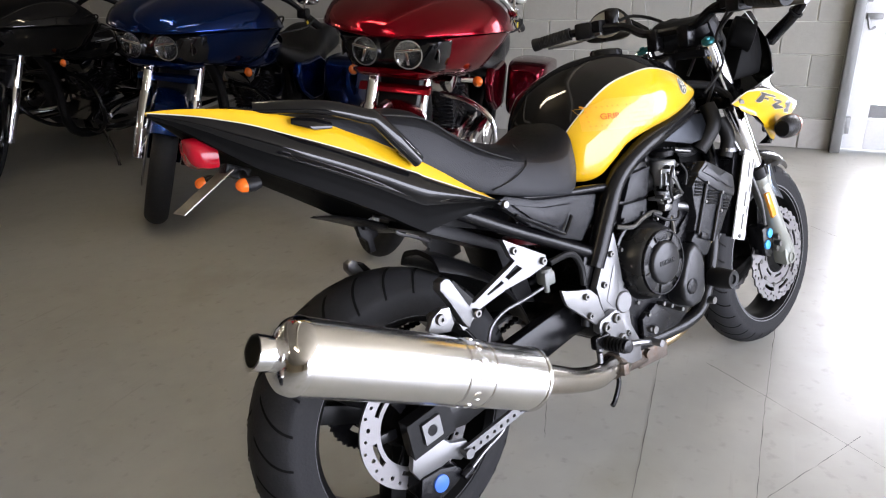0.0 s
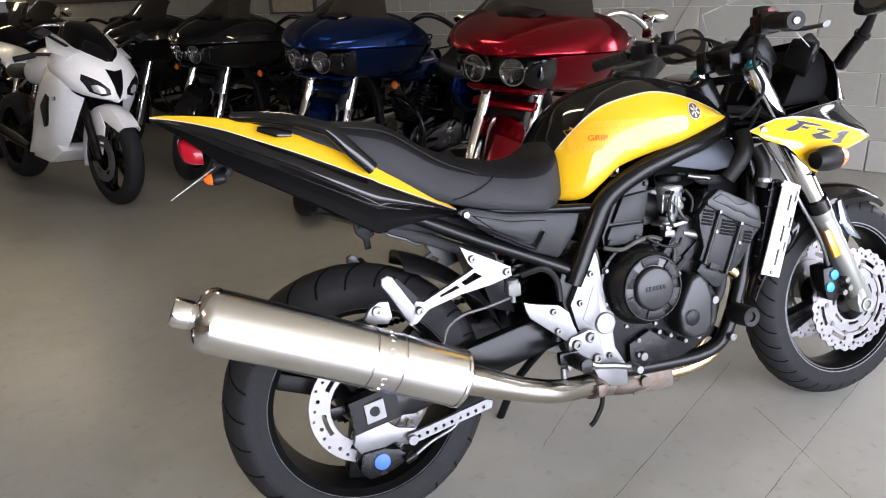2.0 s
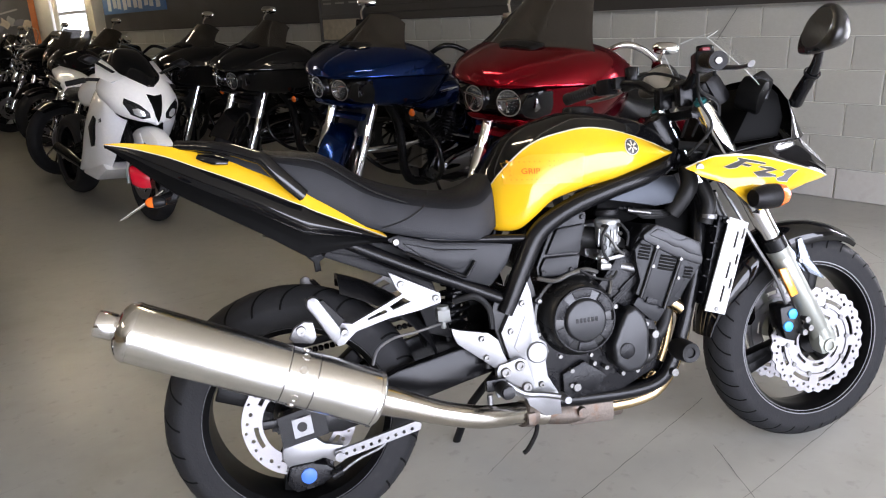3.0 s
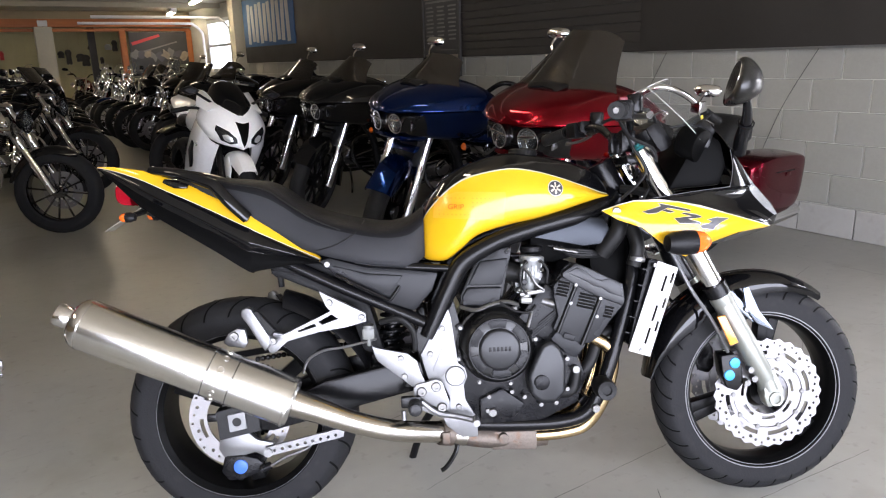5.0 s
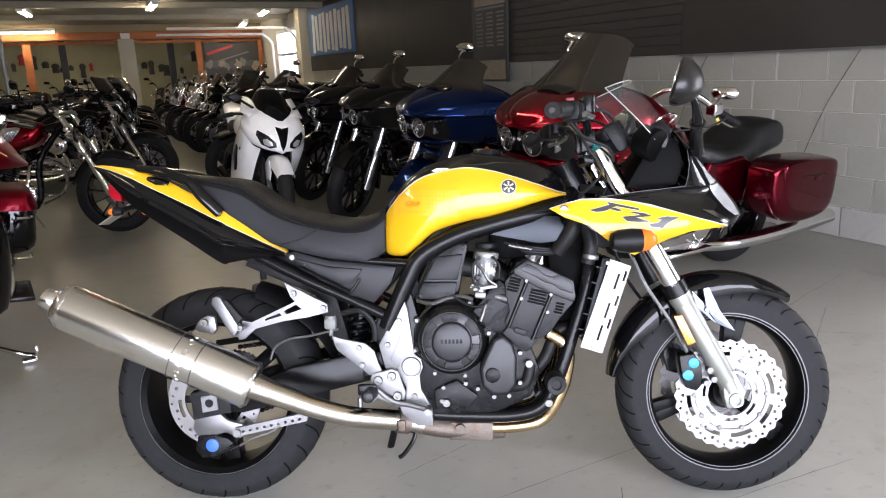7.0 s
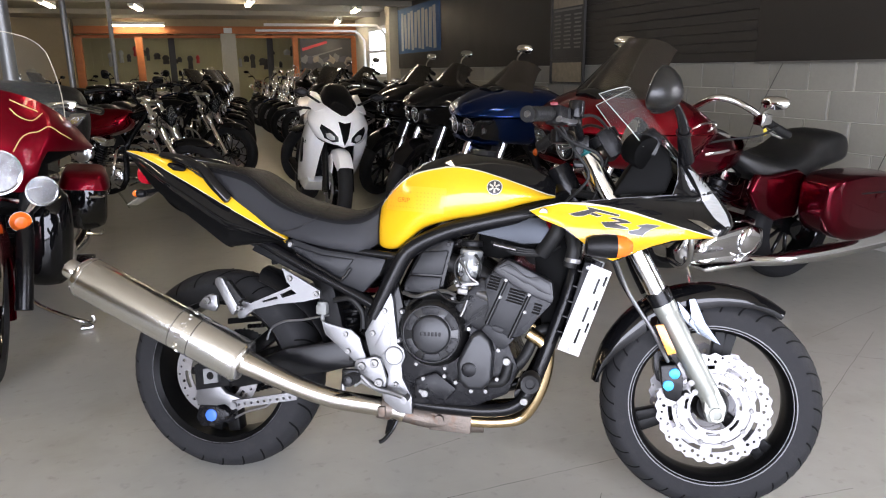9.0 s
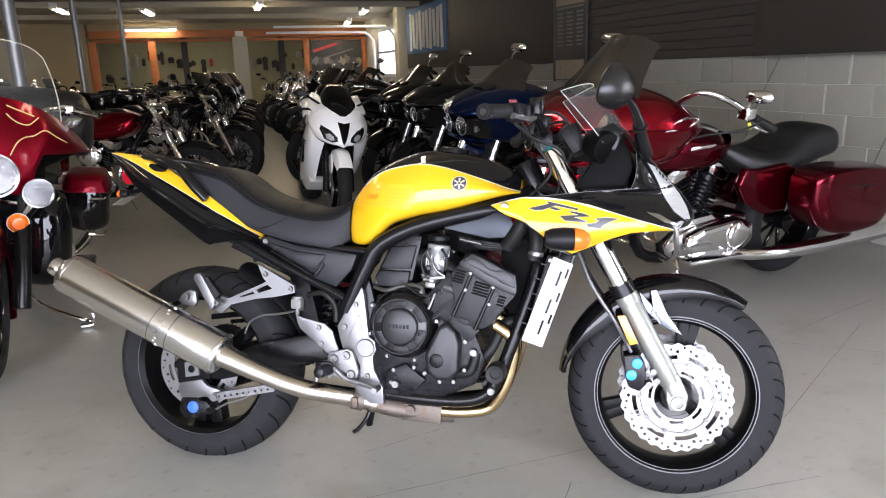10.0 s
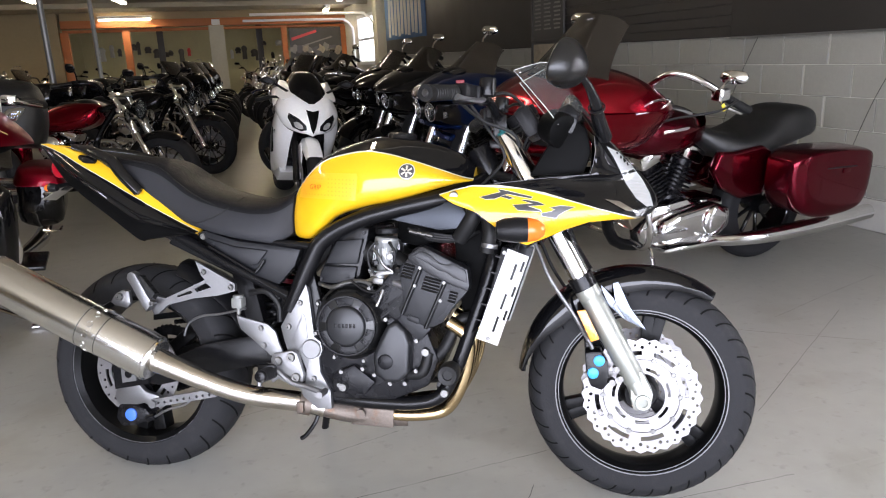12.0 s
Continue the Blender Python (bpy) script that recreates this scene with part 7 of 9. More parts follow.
def bagger(paint, dark_paint, metal, label, tall=True, group="motorcycles along the block wall"):
    t = thing("motorcycle", label, "motorcycle", group)
    turn = steered((1.615, 0, 0.325), (1.39, 0, 0.92), 36)
    road_wheel(t, "front_wheel", 1.62, 0.325, 0.062, 0.245, DARK if metal is not CHROME else SILVER, 10, disc_y=-0.085).matrix_basis = turn
    road_wheel(t, "rear_wheel", 0.0, 0.315, 0.085, 0.215, DARK, 10)
    part("front_mudguard", guard(1.62, 0.325, 0.355, 0.085, 200, 38, 0.10), paint, t, "deep painted front mudguard").matrix_basis = turn
    part("rear_mudguard", guard(0.0, 0.315, 0.345, 0.11, 178, 55, 0.12), paint, t)
    for s in (-1, 1):
        part("fork_leg", join(cyl((1.615, s * 0.115, 0.31), (1.50, s * 0.115, 0.62), 0.032, 18, 0.004), cyl((1.50, s * 0.115, 0.62), (1.39, s * 0.115, 0.92), 0.026, 18)), CHROME, t, "chrome fork leg").matrix_basis = turn
        part("engine_guard", tube([(1.02, s * 0.06, 0.62), (1.06, s * 0.22, 0.60), (1.08, s * 0.34, 0.52), (1.05, s * 0.345, 0.36), (0.98, s * 0.22, 0.26), (0.93, s * 0.08, 0.25)], 0.0135, 10, 6), metal if metal is CHROME else DARK, t, "bent engine guard bar")
        part("floorboard", box((0.80, s * 0.31, 0.285), (0.34, 0.11, 0.022), 0.008), metal, t)
        bag = part("saddlebag", body([(-0.30, 0.64, 0.46, 0.095), (-0.285, 0.665, 0.42, 0.110), (-0.24, 0.682, 0.37, 0.118), (-0.12, 0.695, 0.345, 0.120), (0.05, 0.70, 0.345, 0.120), (0.18, 0.69, 0.39, 0.114), (0.245, 0.665, 0.47, 0.09), (0.26, 0.64, 0.52, 0.07)], lambda a, l, w: [(0, a), (0.55 * w, a - 0.002), (0.88 * w, a - 0.010), (0.985 * w, a - 0.035), (w, (a + l) / 2), (0.98 * w, l + 0.05), (0.85 * w, l + 0.008), (0.5 * w, l), (0, l)], steps=4), dark_paint, t, "painted hard saddlebag", smooth=60)
        bag.data.transform(Matrix.Translation((0, s * 0.335, 0)))
        part("bag_lid_line", tube([(-0.255, s * 0.43, 0.585), (-0.15, s * 0.4525, 0.60), (0.05, s * 0.4525, 0.605), (0.23, s * 0.42, 0.60)], 0.004, 6), SOFT, bag)
        part("bag_latch", box((-0.08, s * 0.4535, 0.585), (0.055, 0.012, 0.022), 0.004), dark_paint, bag)
        part("exhaust", tube([(0.70, s * 0.16, 0.33), (0.55, s * 0.20, 0.24), (0.35, s * 0.27, 0.235), (0.0, s * 0.31, 0.25), (-0.50, s * 0.325, 0.285)], [0.022, 0.025, 0.034, 0.045, 0.042], 18, 5), CHROME, t, "long chrome exhaust pipe")
        part("side_panel", prism([(0.16, 0.66), (0.24, 0.70), (0.42, 0.68), (0.52, 0.69), (0.56, 0.60), (0.49, 0.50), (0.36, 0.43), (0.20, 0.44)], s * 0.165, s * 0.215, 0.018, 3), dark_paint, t, "painted side cover")
        part("turn_signal", join(cyl((1.26, s * 0.22, 0.735), (1.24, s * 0.28, 0.735), 0.012, 8), moved(lathe([(0, -0.03), (0.019, -0.025), (0.024, 0), (0, 0)], 18), pose(1.27, s * 0.30, 0.735, 0, 90, 0))), metal, t)
        part("signal_lens", moved(lathe([(0, 0.018), (0.013, 0.014), (0.023, 0), (0, 0)], 18), pose(1.27, s * 0.30, 0.735, 0, 90, 0)), AMBER, t, "amber signal lens")
    v_twin(t, metal)
    tank = part("fuel_tank", body([(0.50, 0.80, 0.76, 0.05), (0.55, 0.845, 0.725, 0.11), (0.70, 0.895, 0.69, 0.155), (0.90, 0.925, 0.69, 0.165), (1.05, 0.93, 0.72, 0.14), (1.13, 0.91, 0.78, 0.09)], lambda a, l, w: [(0, a), (0.55 * w, a - 0.012), (0.92 * w, a - 0.06), (w, l + 0.09), (0.85 * w, l + 0.01), (0.5 * w, l), (0, l)], steps=4), dark_paint, t, "painted teardrop fuel tank", smooth=60)
    for s in (-1, 1):
        part("tank_badge", box((0.78, s * 0.162, 0.81), (0.16, 0.012, 0.016), 0.004, (0, 4, 0)), CHROME, tank, "bright badge bar")
    part("tank_console", body([(0.55, 0.87, 0.83, 0.02), (0.65, 0.905, 0.86, 0.035), (0.90, 0.945, 0.90, 0.04), (1.02, 0.945, 0.90, 0.02)], lambda a, l, w: [(0, a), (0.8 * w, a - 0.006), (w, l), (0, l)], steps=3), metal, tank)
    part("seat", body([(-0.26, 0.80, 0.72, 0.09), (-0.21, 0.85, 0.70, 0.14), (-0.08, 0.865, 0.68, 0.165), (0.04, 0.84, 0.65, 0.17), (0.13, 0.785, 0.62, 0.185), (0.28, 0.745, 0.605, 0.195), (0.42, 0.765, 0.63, 0.16), (0.56, 0.815, 0.74, 0.08)], lambda a, l, w: [(0, a), (0.55 * w, a - 0.004), (0.88 * w, a - 0.025), (w, (a + l) / 2), (0.9 * w, l + 0.01), (0, l)], steps=4), LEATHER, t, "deep two-up black leather seat", smooth=60)
    # frame-mounted shark-nose fairing with twin lamps
    before = set(t.children_recursive)
    f = part("fairing", body([(0.98, 0.975, 0.885, 0.34), (1.06, 1.025, 0.888, 0.395), (1.18, 1.068, 0.897, 0.42), (1.32, 1.068, 0.903, 0.408), (1.46, 1.036, 0.902, 0.355), (1.57, 0.994, 0.897, 0.275), (1.64, 0.955, 0.888, 0.175), (1.668, 0.925, 0.885, 0.08)],
                              lambda a, l, w: [(0, a), (0.40 * w, a - 0.010), (0.72 * w, a - 0.036), (0.92 * w, l + 0.55 * (a - l) - 0.01), (w, l + 0.012), (0.975 * w, l + 0.001), (0.70 * w, l - 0.004), (0, l)], steps=4), paint, t, "painted shark-nose fairing", smooth=38)
    part("fairing_cheek", body([(0.94, 0.89, 0.77, 0.30), (1.06, 0.895, 0.715, 0.372), (1.20, 0.902, 0.70, 0.388), (1.36, 0.902, 0.715, 0.345), (1.48, 0.898, 0.735, 0.275), (1.55, 0.892, 0.755, 0.215)], lambda a, l, w: [(0, a), (0.95 * w, a - 0.002), (w, a - 0.03), (0.88 * w, (a + l) / 2), (0.64 * w, l + 0.006), (0, l)], steps=4), paint, f, "painted lower fairing cheek", smooth=50)
    part("lamp_recess", body([(1.42, 0.886, 0.735, 0.25), (1.53, 0.886, 0.742, 0.238), (1.595, 0.884, 0.757, 0.212), (1.622, 0.876, 0.772, 0.18)], lambda a, l, w: [(0, a), (0.92 * w, a - 0.003), (w, a - 0.03), (0.86 * w, l + 0.03), (0.70 * w, l), (0, l)], steps=4), BLACK, f, "gloss black lamp recess", smooth=50)
    part("fairing_chin", body([(1.46, 0.748, 0.70, 0.17), (1.58, 0.752, 0.715, 0.165), (1.625, 0.758, 0.735, 0.13)], lambda a, l, w: [(0, a), (0.9 * w, a - 0.004), (w, (a + l) / 2), (0.75 * w, l), (0, l)], steps=3), paint, f, "painted chin under the lamps", smooth=50)
    for s in (-1, 1):
        lamp_unit(t, "headlight", (1.620, s * 0.092, 0.820), 0.056, s * 8, 6, CHROME)
        part("lamp_brow", box((1.640, s * 0.094, 0.836), (0.010, 0.104, 0.010), 0.002, (s * 9, 0, 0)), CHROME, f, "bright bar across the lamp")
        part("lamp_divider", box((1.642, s * 0.094, 0.804), (0.008, 0.012, 0.050), 0.002, (s * 14, 0, 0)), CHROME, f)
        part("lamp_side", prism([(1.56, 0.852), (1.60, 0.846), (1.598, 0.79), (1.565, 0.80)], s * 0.205, s * 0.212, 0.002), DARKCHROME, f, "slim side lamp")
        part("fairing_vent", tube([(1.24, s * 0.409, 0.905), (1.16, s * 0.412, 0.940), (1.06, s * 0.392, 0.945), (1.05, s * 0.39, 0.925), (1.12, s * 0.405, 0.905), (1.24, s * 0.409, 0.895)], 0.005, 6), CHROME if metal is CHROME else DARK, f)
    ws = []
    for k in range(8):
        u = k / 7
        x, z, w = 1.47 - (0.26 if tall else 0.21) * u, 1.005 + (0.285 if tall else 0.205) * u ** 0.95, 0.315 - (0.145 if tall else 0.17) * u ** 0.75
        ws.append([Vector((x - (0.15 - 0.05 * u) * abs(v) ** 2.0, w * v, z + 0.02 * (1 - u) * abs(v) ** 2 - (0.005 + 0.045 * u ** 3) * abs(v) ** 5)) for v in np.linspace(-1, 1, 21)])
    wb = rings(ws, closed=False, cap=False)
    bmesh.ops.solidify(wb, geom=wb.faces[:], thickness=0.005)
    part("windscreen", wb, SMOKE, f, "smoked curved windscreen", smooth=60)
    part("screen_vent", body([(1.38, 1.072, 1.05, 0.10), (1.43, 1.066, 1.04, 0.11), (1.47, 1.046, 1.02, 0.08)], lambda a, l, w: [(0, a), (0.9 * w, a - 0.01), (w, l), (0, l)], steps=3), DARK, f)
    for ob in set(t.children_recursive) - before:
        ob.data.transform(Matrix.Translation((0, 0, 0.055)))
    part("fork_cover", prism([(1.30, 0.80), (1.44, 0.80), (1.52, 0.60), (1.46, 0.60)], -0.09, 0.09, 0.01), PLASTIC, t)
    part("fork_trim", prism([(1.49, 0.735), (1.53, 0.735), (1.545, 0.70), (1.51, 0.70)], -0.16, 0.16, 0.008), paint, t)
    part("instrument_pod", box((1.12, 0, 1.03), (0.10, 0.5, 0.10), 0.03, (0, -25, 0)), PLASTIC, t)
    bright = CHROME if metal is CHROME else SATIN
    part("handlebar", tube([(0.52, 0.34, 0.91), (0.64, 0.33, 0.97), (0.80, 0.29, 1.06), (0.90, 0.22, 1.085), (0.95, 0.10, 1.01), (0.98, 0.0, 0.98), (1.02, -0.10, 1.03), (1.09, -0.20, 1.16), (1.09, -0.27, 1.20), (1.02, -0.36, 1.18), (0.93, -0.44, 1.14)], 0.015, 12, 5), bright, t, "tall handlebar turned to the side")
    for a, b, up in (((0.66, 0.33, 0.975), (0.52, 0.342, 0.908), (0.60, 0.31, 1.06)), ((1.02, -0.36, 1.18), (0.925, -0.445, 1.138), (0.98, -0.36, 1.315))):
        a, b, up = Vector(a), Vector(b), Vector(up)
        d = (b - a).normalized()
        part("grip", lathe([(0, 0), (0.020, 0), (0.020, 0.02), (0.018, 0.025), (0.0205, 0.03), (0.018, 0.05), (0.0205, 0.055), (0.018, 0.075), (0.0205, 0.08), (0.0205, (b - a).length), (0, (b - a).length)], 14, along(a, b)), SOFT, t)
        part("control_housing", box(tuple(a - d * 0.035), (0.07, 0.055, 0.055), 0.012), bright, t)
        part("lever", tube([a + Vector((0.05, 0, 0.0)), a + d * 0.07 + Vector((0.06, 0, -0.01)), b + Vector((0.045, 0, -0.01))], 0.008, 8), CHROME, t, "bright hand lever")
        part("mirror_stem", tube([a - d * 0.04 + Vector((0, 0, 0.02)), a + (up - a) * 0.5 + Vector((0.03, 0, 0.02)), up], 0.007, 8), CHROME, t)
        part("mirror", moved(body([(0, 0.028, -0.026, 0.025), (0.005, 0.032, -0.030, 0.064), (0.018, 0.027, -0.025, 0.054), (0.030, 0.010, -0.009, 0.02)], lambda a, l, w: [(0, a), (0.7 * w, 0.85 * a), (w, 0.1 * a), (0.75 * w, 0.8 * l), (0, l)], steps=4), pose(up.x, up.y, up.z, 0, -6, 26)), CHROME, t, "chrome oval mirror", smooth=60)
    part("clutch_cable", tube([(0.62, 0.36, 0.96), (0.74, 0.36, 0.92), (0.90, 0.24, 0.88), (1.05, 0.12, 0.80)], 0.006, 8), SOFT, t)
    part("key_tag", box((0.69, 0.352, 0.935), (0.018, 0.004, 0.034), 0.001, (0, 30, 0)), YELLOWTAG, t, "small yellow paper tag")
    part("frame", join(tube([(1.30, 0, 0.88), (1.08, 0, 0.62), (0.98, 0, 0.24), (0.60, 0, 0.20), (0.28, 0, 0.30), (0.30, 0, 0.66)], 0.03, 10, 5), tube([(1.28, 0, 0.90), (0.70, 0, 0.70), (0.30, 0, 0.66)], 0.03, 10, 4)), SATIN, t)
    part("side_stand", join(tube([(0.86, 0.12, 0.26), (0.90, 0.25, 0.10), (0.93, 0.30, 0.012)], 0.011, 8, 3), box((0.94, 0.30, 0.01), (0.05, 0.06, 0.012), 0.004)), metal, t)
    part("tail_light", box((-0.365, 0, 0.56), (0.04, 0.10, 0.06), 0.012), REDLENS, t)
    return t


def place(t, x, y, heading, lean=4.0, z=0.0):
    """Stand a thing at room (x, y), facing heading, leaning to its left."""
    t.matrix_world = ROOM @ pose(x, y, z, 0, 0, heading) @ pose(0, 0, 0, -lean, 0, 0)
    return t


place(bagger(RED, REDDARK, CHROME, "candy red touring motorcycle with shark-nose fairing and chrome engine"), -1.05, 2.03, 186)
place(bagger(BLUE, BLUE, DARKCHROME, "deep blue touring motorcycle with shark-nose fairing and black engine", tall=False), -1.04, 3.28, 186)
black_bagger = place(bagger(DARK, DARK, DARKCHROME, "gloss black touring motorcycle with smoked windscreen", tall=False), -0.95, 4.62, 184)
for x, y, a in ((-0.9, 5.75, 182), (-1.0, 7.75, 184), (-0.95, 9.7, 183), (-0.9, 12.0, 180)):
    copy_thing(black_bagger, ROOM @ pose(x, y, 0, 0, 0, a) @ pose(0, 0, 0, -4, 0, 0))


# ---- white sport bike in the aisle ----
def sport_bike():
    t = thing("motorcycle", "white fully faired sport motorcycle with dark windscreen", "motorcycle")
    road_wheel(t, "front_wheel", 1.40, 0.298, 0.058, 0.222, BLACK, 6, disc_y=-0.075, wide=0.03)
    road_wheel(t, "rear_wheel", 0.0, 0.312, 0.09, 0.222, BLACK, 6, wide=0.03)
    part("front_mudguard", guard(1.40, 0.298, 0.325, 0.066, 195, 40, 0.09), WHITE, t, "white front mudguard")
    for s in (-1, 1):
        part("mudguard_side", prism([(1.30, 0.56), (1.40, 0.585), (1.46, 0.50), (1.38, 0.30), (1.33, 0.33)], s * 0.066, s * 0.075, 0.004), WHITE, t)
        part("fork_leg", join(cyl((1.405, s * 0.10, 0.29), (1.30, s * 0.10, 0.52), 0.026, 16), cyl((1.30, s * 0.10, 0.52), (1.16, s * 0.10, 0.86), 0.028, 16)), SATIN, t)
        part("fork_slider", cyl((1.345, s * 0.10, 0.42), (1.29, s * 0.10, 0.54), 0.021, 16), SILVER, t)
        part("front_caliper", prism([(1.28, 0.36), (1.33, 0.38), (1.345, 0.30), (1.30, 0.27)], s * 0.06, s * 0.115, 0.01), SATIN, t)
        loops = []
        for x, za, zb, yw in ((1.33, 0.80, 0.66, 0.205), (1.27, 0.85, 0.56, 0.232), (1.19, 0.87, 0.45, 0.243), (1.10, 0.865, 0.35, 0.246), (0.99, 0.82, 0.27, 0.244), (0.87, 0.70, 0.235, 0.236), (0.76, 0.50, 0.225, 0.222), (0.66, 0.36, 0.235, 0.205), (0.61, 0.29, 0.25, 0.195)):
            loops.append([Vector((x, s * yw * (1 - 0.30 * abs(2 * u - 0.85) ** 2.4), za + (zb - za) * u)) for u in (k / 12 for k in range(13))])
        panel_bm = rings([spline([l[k] for l in loops], 3) for k in range(13)], closed=False, cap=False)
        bmesh.ops.solidify(panel_bm, geom=panel_bm.faces[:], thickness=0.006)
        side = part("fairing_side", panel_bm, WHITE, t, "white side fairing panel", smooth=60)
        part("fairing_vent", prism([(1.00, 0.60), (1.10, 0.68), (1.14, 0.66), (1.06, 0.48), (1.03, 0.47)], s * 0.236, s * 0.252, 0.003), PLASTIC, side, "black side vent")
        part("side_signal", prism([(1.19, 0.66), (1.225, 0.67), (1.225, 0.645), (1.195, 0.64)], s * 0.243, s * 0.252, 0.003), CLEAR, side)
        part("tail_stripe", prism([(-0.14, 0.915), (0.12, 0.862), (0.12, 0.845), (-0.12, 0.893)], s * 0.120, s * 0.135, 0.002), PLASTIC, t, "black tail stripe")
        part("tail_stripe", prism([(-0.10, 0.875), (0.13, 0.825), (0.13, 0.808), (-0.06, 0.848)], s * 0.120, s * 0.136, 0.002), PLASTIC, t, "black tail stripe")
        part("mirror", join(tube([(1.24, s * 0.14, 0.955), (1.26, s * 0.26, 1.02)], 0.010, 8, 1), moved(body([(0, 0.03, -0.03, 0.02), (0.01, 0.035, -0.035, 0.07), (0.04, 0.02, -0.02, 0.04)], lambda a, l, w: [(0, a), (w, 0), (0, l)], steps=3), pose(1.24, s * 0.30, 1.035))), PLASTIC, t)
    nose = body([(1.02, 0.985, 0.76, 0.19), (1.14, 0.995, 0.72, 0.228), (1.26, 0.975, 0.685, 0.236), (1.36, 0.935, 0.658, 0.214), (1.44, 0.880, 0.645, 0.165), (1.495, 0.815, 0.640, 0.105), (1.525, 0.750, 0.645, 0.045)],
                lambda a, l, w: [(0, a), (0.34 * w, a - 0.006), (0.66 * w, a - 0.030), (0.88 * w, l + 0.68 * (a - l)), (w, l + 0.44 * (a - l)), (0.86 * w, l + 0.16 * (a - l)), (0.45 * w, l + 0.02), (0, l)], steps=5)
    nc = nose.copy()
    f = part("nose_fairing", nose, WHITE, t, "white pointed nose fairing", smooth=60)
    from mathutils.bvhtree import BVHTree
    tree = BVHTree.FromBMesh(nc)

    def on_nose(outline, lift):
        bm = bmesh.new()
        bm.faces.new([bm.verts.new((2, y, z)) for y, z in outline])
        bmesh.ops.triangulate(bm, faces=bm.faces[:])
        for _ in range(4):
            long = [e for e in bm.edges if e.calc_length() > 0.02]
            if not long:
                break
            bmesh.ops.subdivide_edges(bm, edges=long, cuts=1)
            bmesh.ops.triangulate(bm, faces=bm.faces[:])
        for v in bm.verts:
            hit = tree.ray_cast(Vector((2.5, v.co.y, v.co.z)), Vector((-1, 0, 0)))
            v.co = (hit[0] if hit[0] is not None else Vector((1.42, v.co.y, v.co.z))) + Vector((lift, 0, 0))
        return bm

    for s in (-1, 1):
        part("headlight", on_nose([(s * 0.048, 0.690), (s * 0.052, 0.722), (s * 0.100, 0.770), (s * 0.168, 0.808), (s * 0.178, 0.775), (s * 0.145, 0.705), (s * 0.090, 0.680)], 0.006), GREYPL, f, "slanted dark headlight", smooth=60)
        part("lens", on_nose([(s * 0.075, 0.700), (s * 0.080, 0.725), (s * 0.110, 0.748), (s * 0.140, 0.742), (s * 0.130, 0.708), (s * 0.10, 0.694)], 0.010), LAMPBOWL, f, smooth=60)
    for s in (-1, 1):
        ear = bmesh.new()
        for x, y, z in ((1.32, 0.205, 0.90), (1.16, 0.236, 0.93), (1.05, 0.192, 1.045), (1.07, 0.160, 1.04), (1.18, 0.150, 0.99), (1.34, 0.105, 0.935)):
            for d in (0, 0.022):
                ear.verts.new((x - d, s * (y - d), z - d * 0.3))
        bmesh.ops.convex_hull(ear, input=ear.verts[:])
        part("fairing_ear", ear, WHITE, f, "white pointed fairing corner", smooth=50)
    part("air_intake", on_nose([(0, 0.660), (-0.018, 0.70), (-0.050, 0.838), (0, 0.826), (0.050, 0.838), (0.018, 0.70)], 0.008), MATTE, f, "black central air intake", smooth=60)
    part("windscreen", body([(0.97, 1.085, 0.975, 0.09), (1.03, 1.118, 0.965, 0.130), (1.12, 1.105, 0.955, 0.148), (1.22, 1.060, 0.945, 0.146), (1.31, 1.005, 0.925, 0.120), (1.39, 0.945, 0.895, 0.075), (1.44, 0.892, 0.872, 0.020)], lambda a, l, w: [(0, a), (0.5 * w, a - 0.010), (0.85 * w, l + 0.45 * (a - l)), (w, l), (0, l - 0.02)], steps=4), BLACK, f, "dark double-bubble windscreen", smooth=60)
    part("fuel_tank", body([(0.48, 0.82, 0.76, 0.08), (0.55, 0.88, 0.72, 0.15), (0.70, 0.945, 0.72, 0.175), (0.88, 0.95, 0.74, 0.16), (1.0, 0.91, 0.78, 0.11)], lambda a, l, w: [(0, a), (0.6 * w, a - 0.01), (w, (a + l) / 2), (0.8 * w, l), (0, l)], steps=4), WHITE, t, "white fuel tank", smooth=60)
    part("seat", body([(0.12, 0.85, 0.80, 0.10), (0.25, 0.83, 0.75, 0.14), (0.42, 0.825, 0.74, 0.14), (0.52, 0.85, 0.76, 0.11)], lambda a, l, w: [(0, a), (0.8 * w, a - 0.01), (w, l), (0, l)], steps=4), VINYL, t, smooth=60)
    part("tail_cowl", body([(-0.28, 0.985, 0.95, 0.03), (-0.18, 0.975, 0.90, 0.09), (0.0, 0.94, 0.83, 0.12), (0.2, 0.86, 0.75, 0.13)], lambda a, l, w: [(0, a), (0.8 * w, a - 0.015), (w, (a + l) / 2), (0.6 * w, l), (0, l)], steps=4), WHITE, t, "white raised tail cowl", smooth=60)
    part("engine", join(box((0.80, 0, 0.45), (0.42, 0.36, 0.36), 0.04), box((0.98, 0, 0.60), (0.10, 0.30, 0.28), 0.03)), ENGINE, t)
    part("radiator", box((1.12, 0, 0.58), (0.05, 0.32, 0.30), 0.01, (0, 20, 0)), ENGINE, t)
    part("lower_cowl", prism([(0.62, 0.24), (0.90, 0.22), (1.12, 0.32), (1.02, 0.36), (0.70, 0.32)], -0.19, 0.19, 0.03), WHITE, t, "white belly pan")
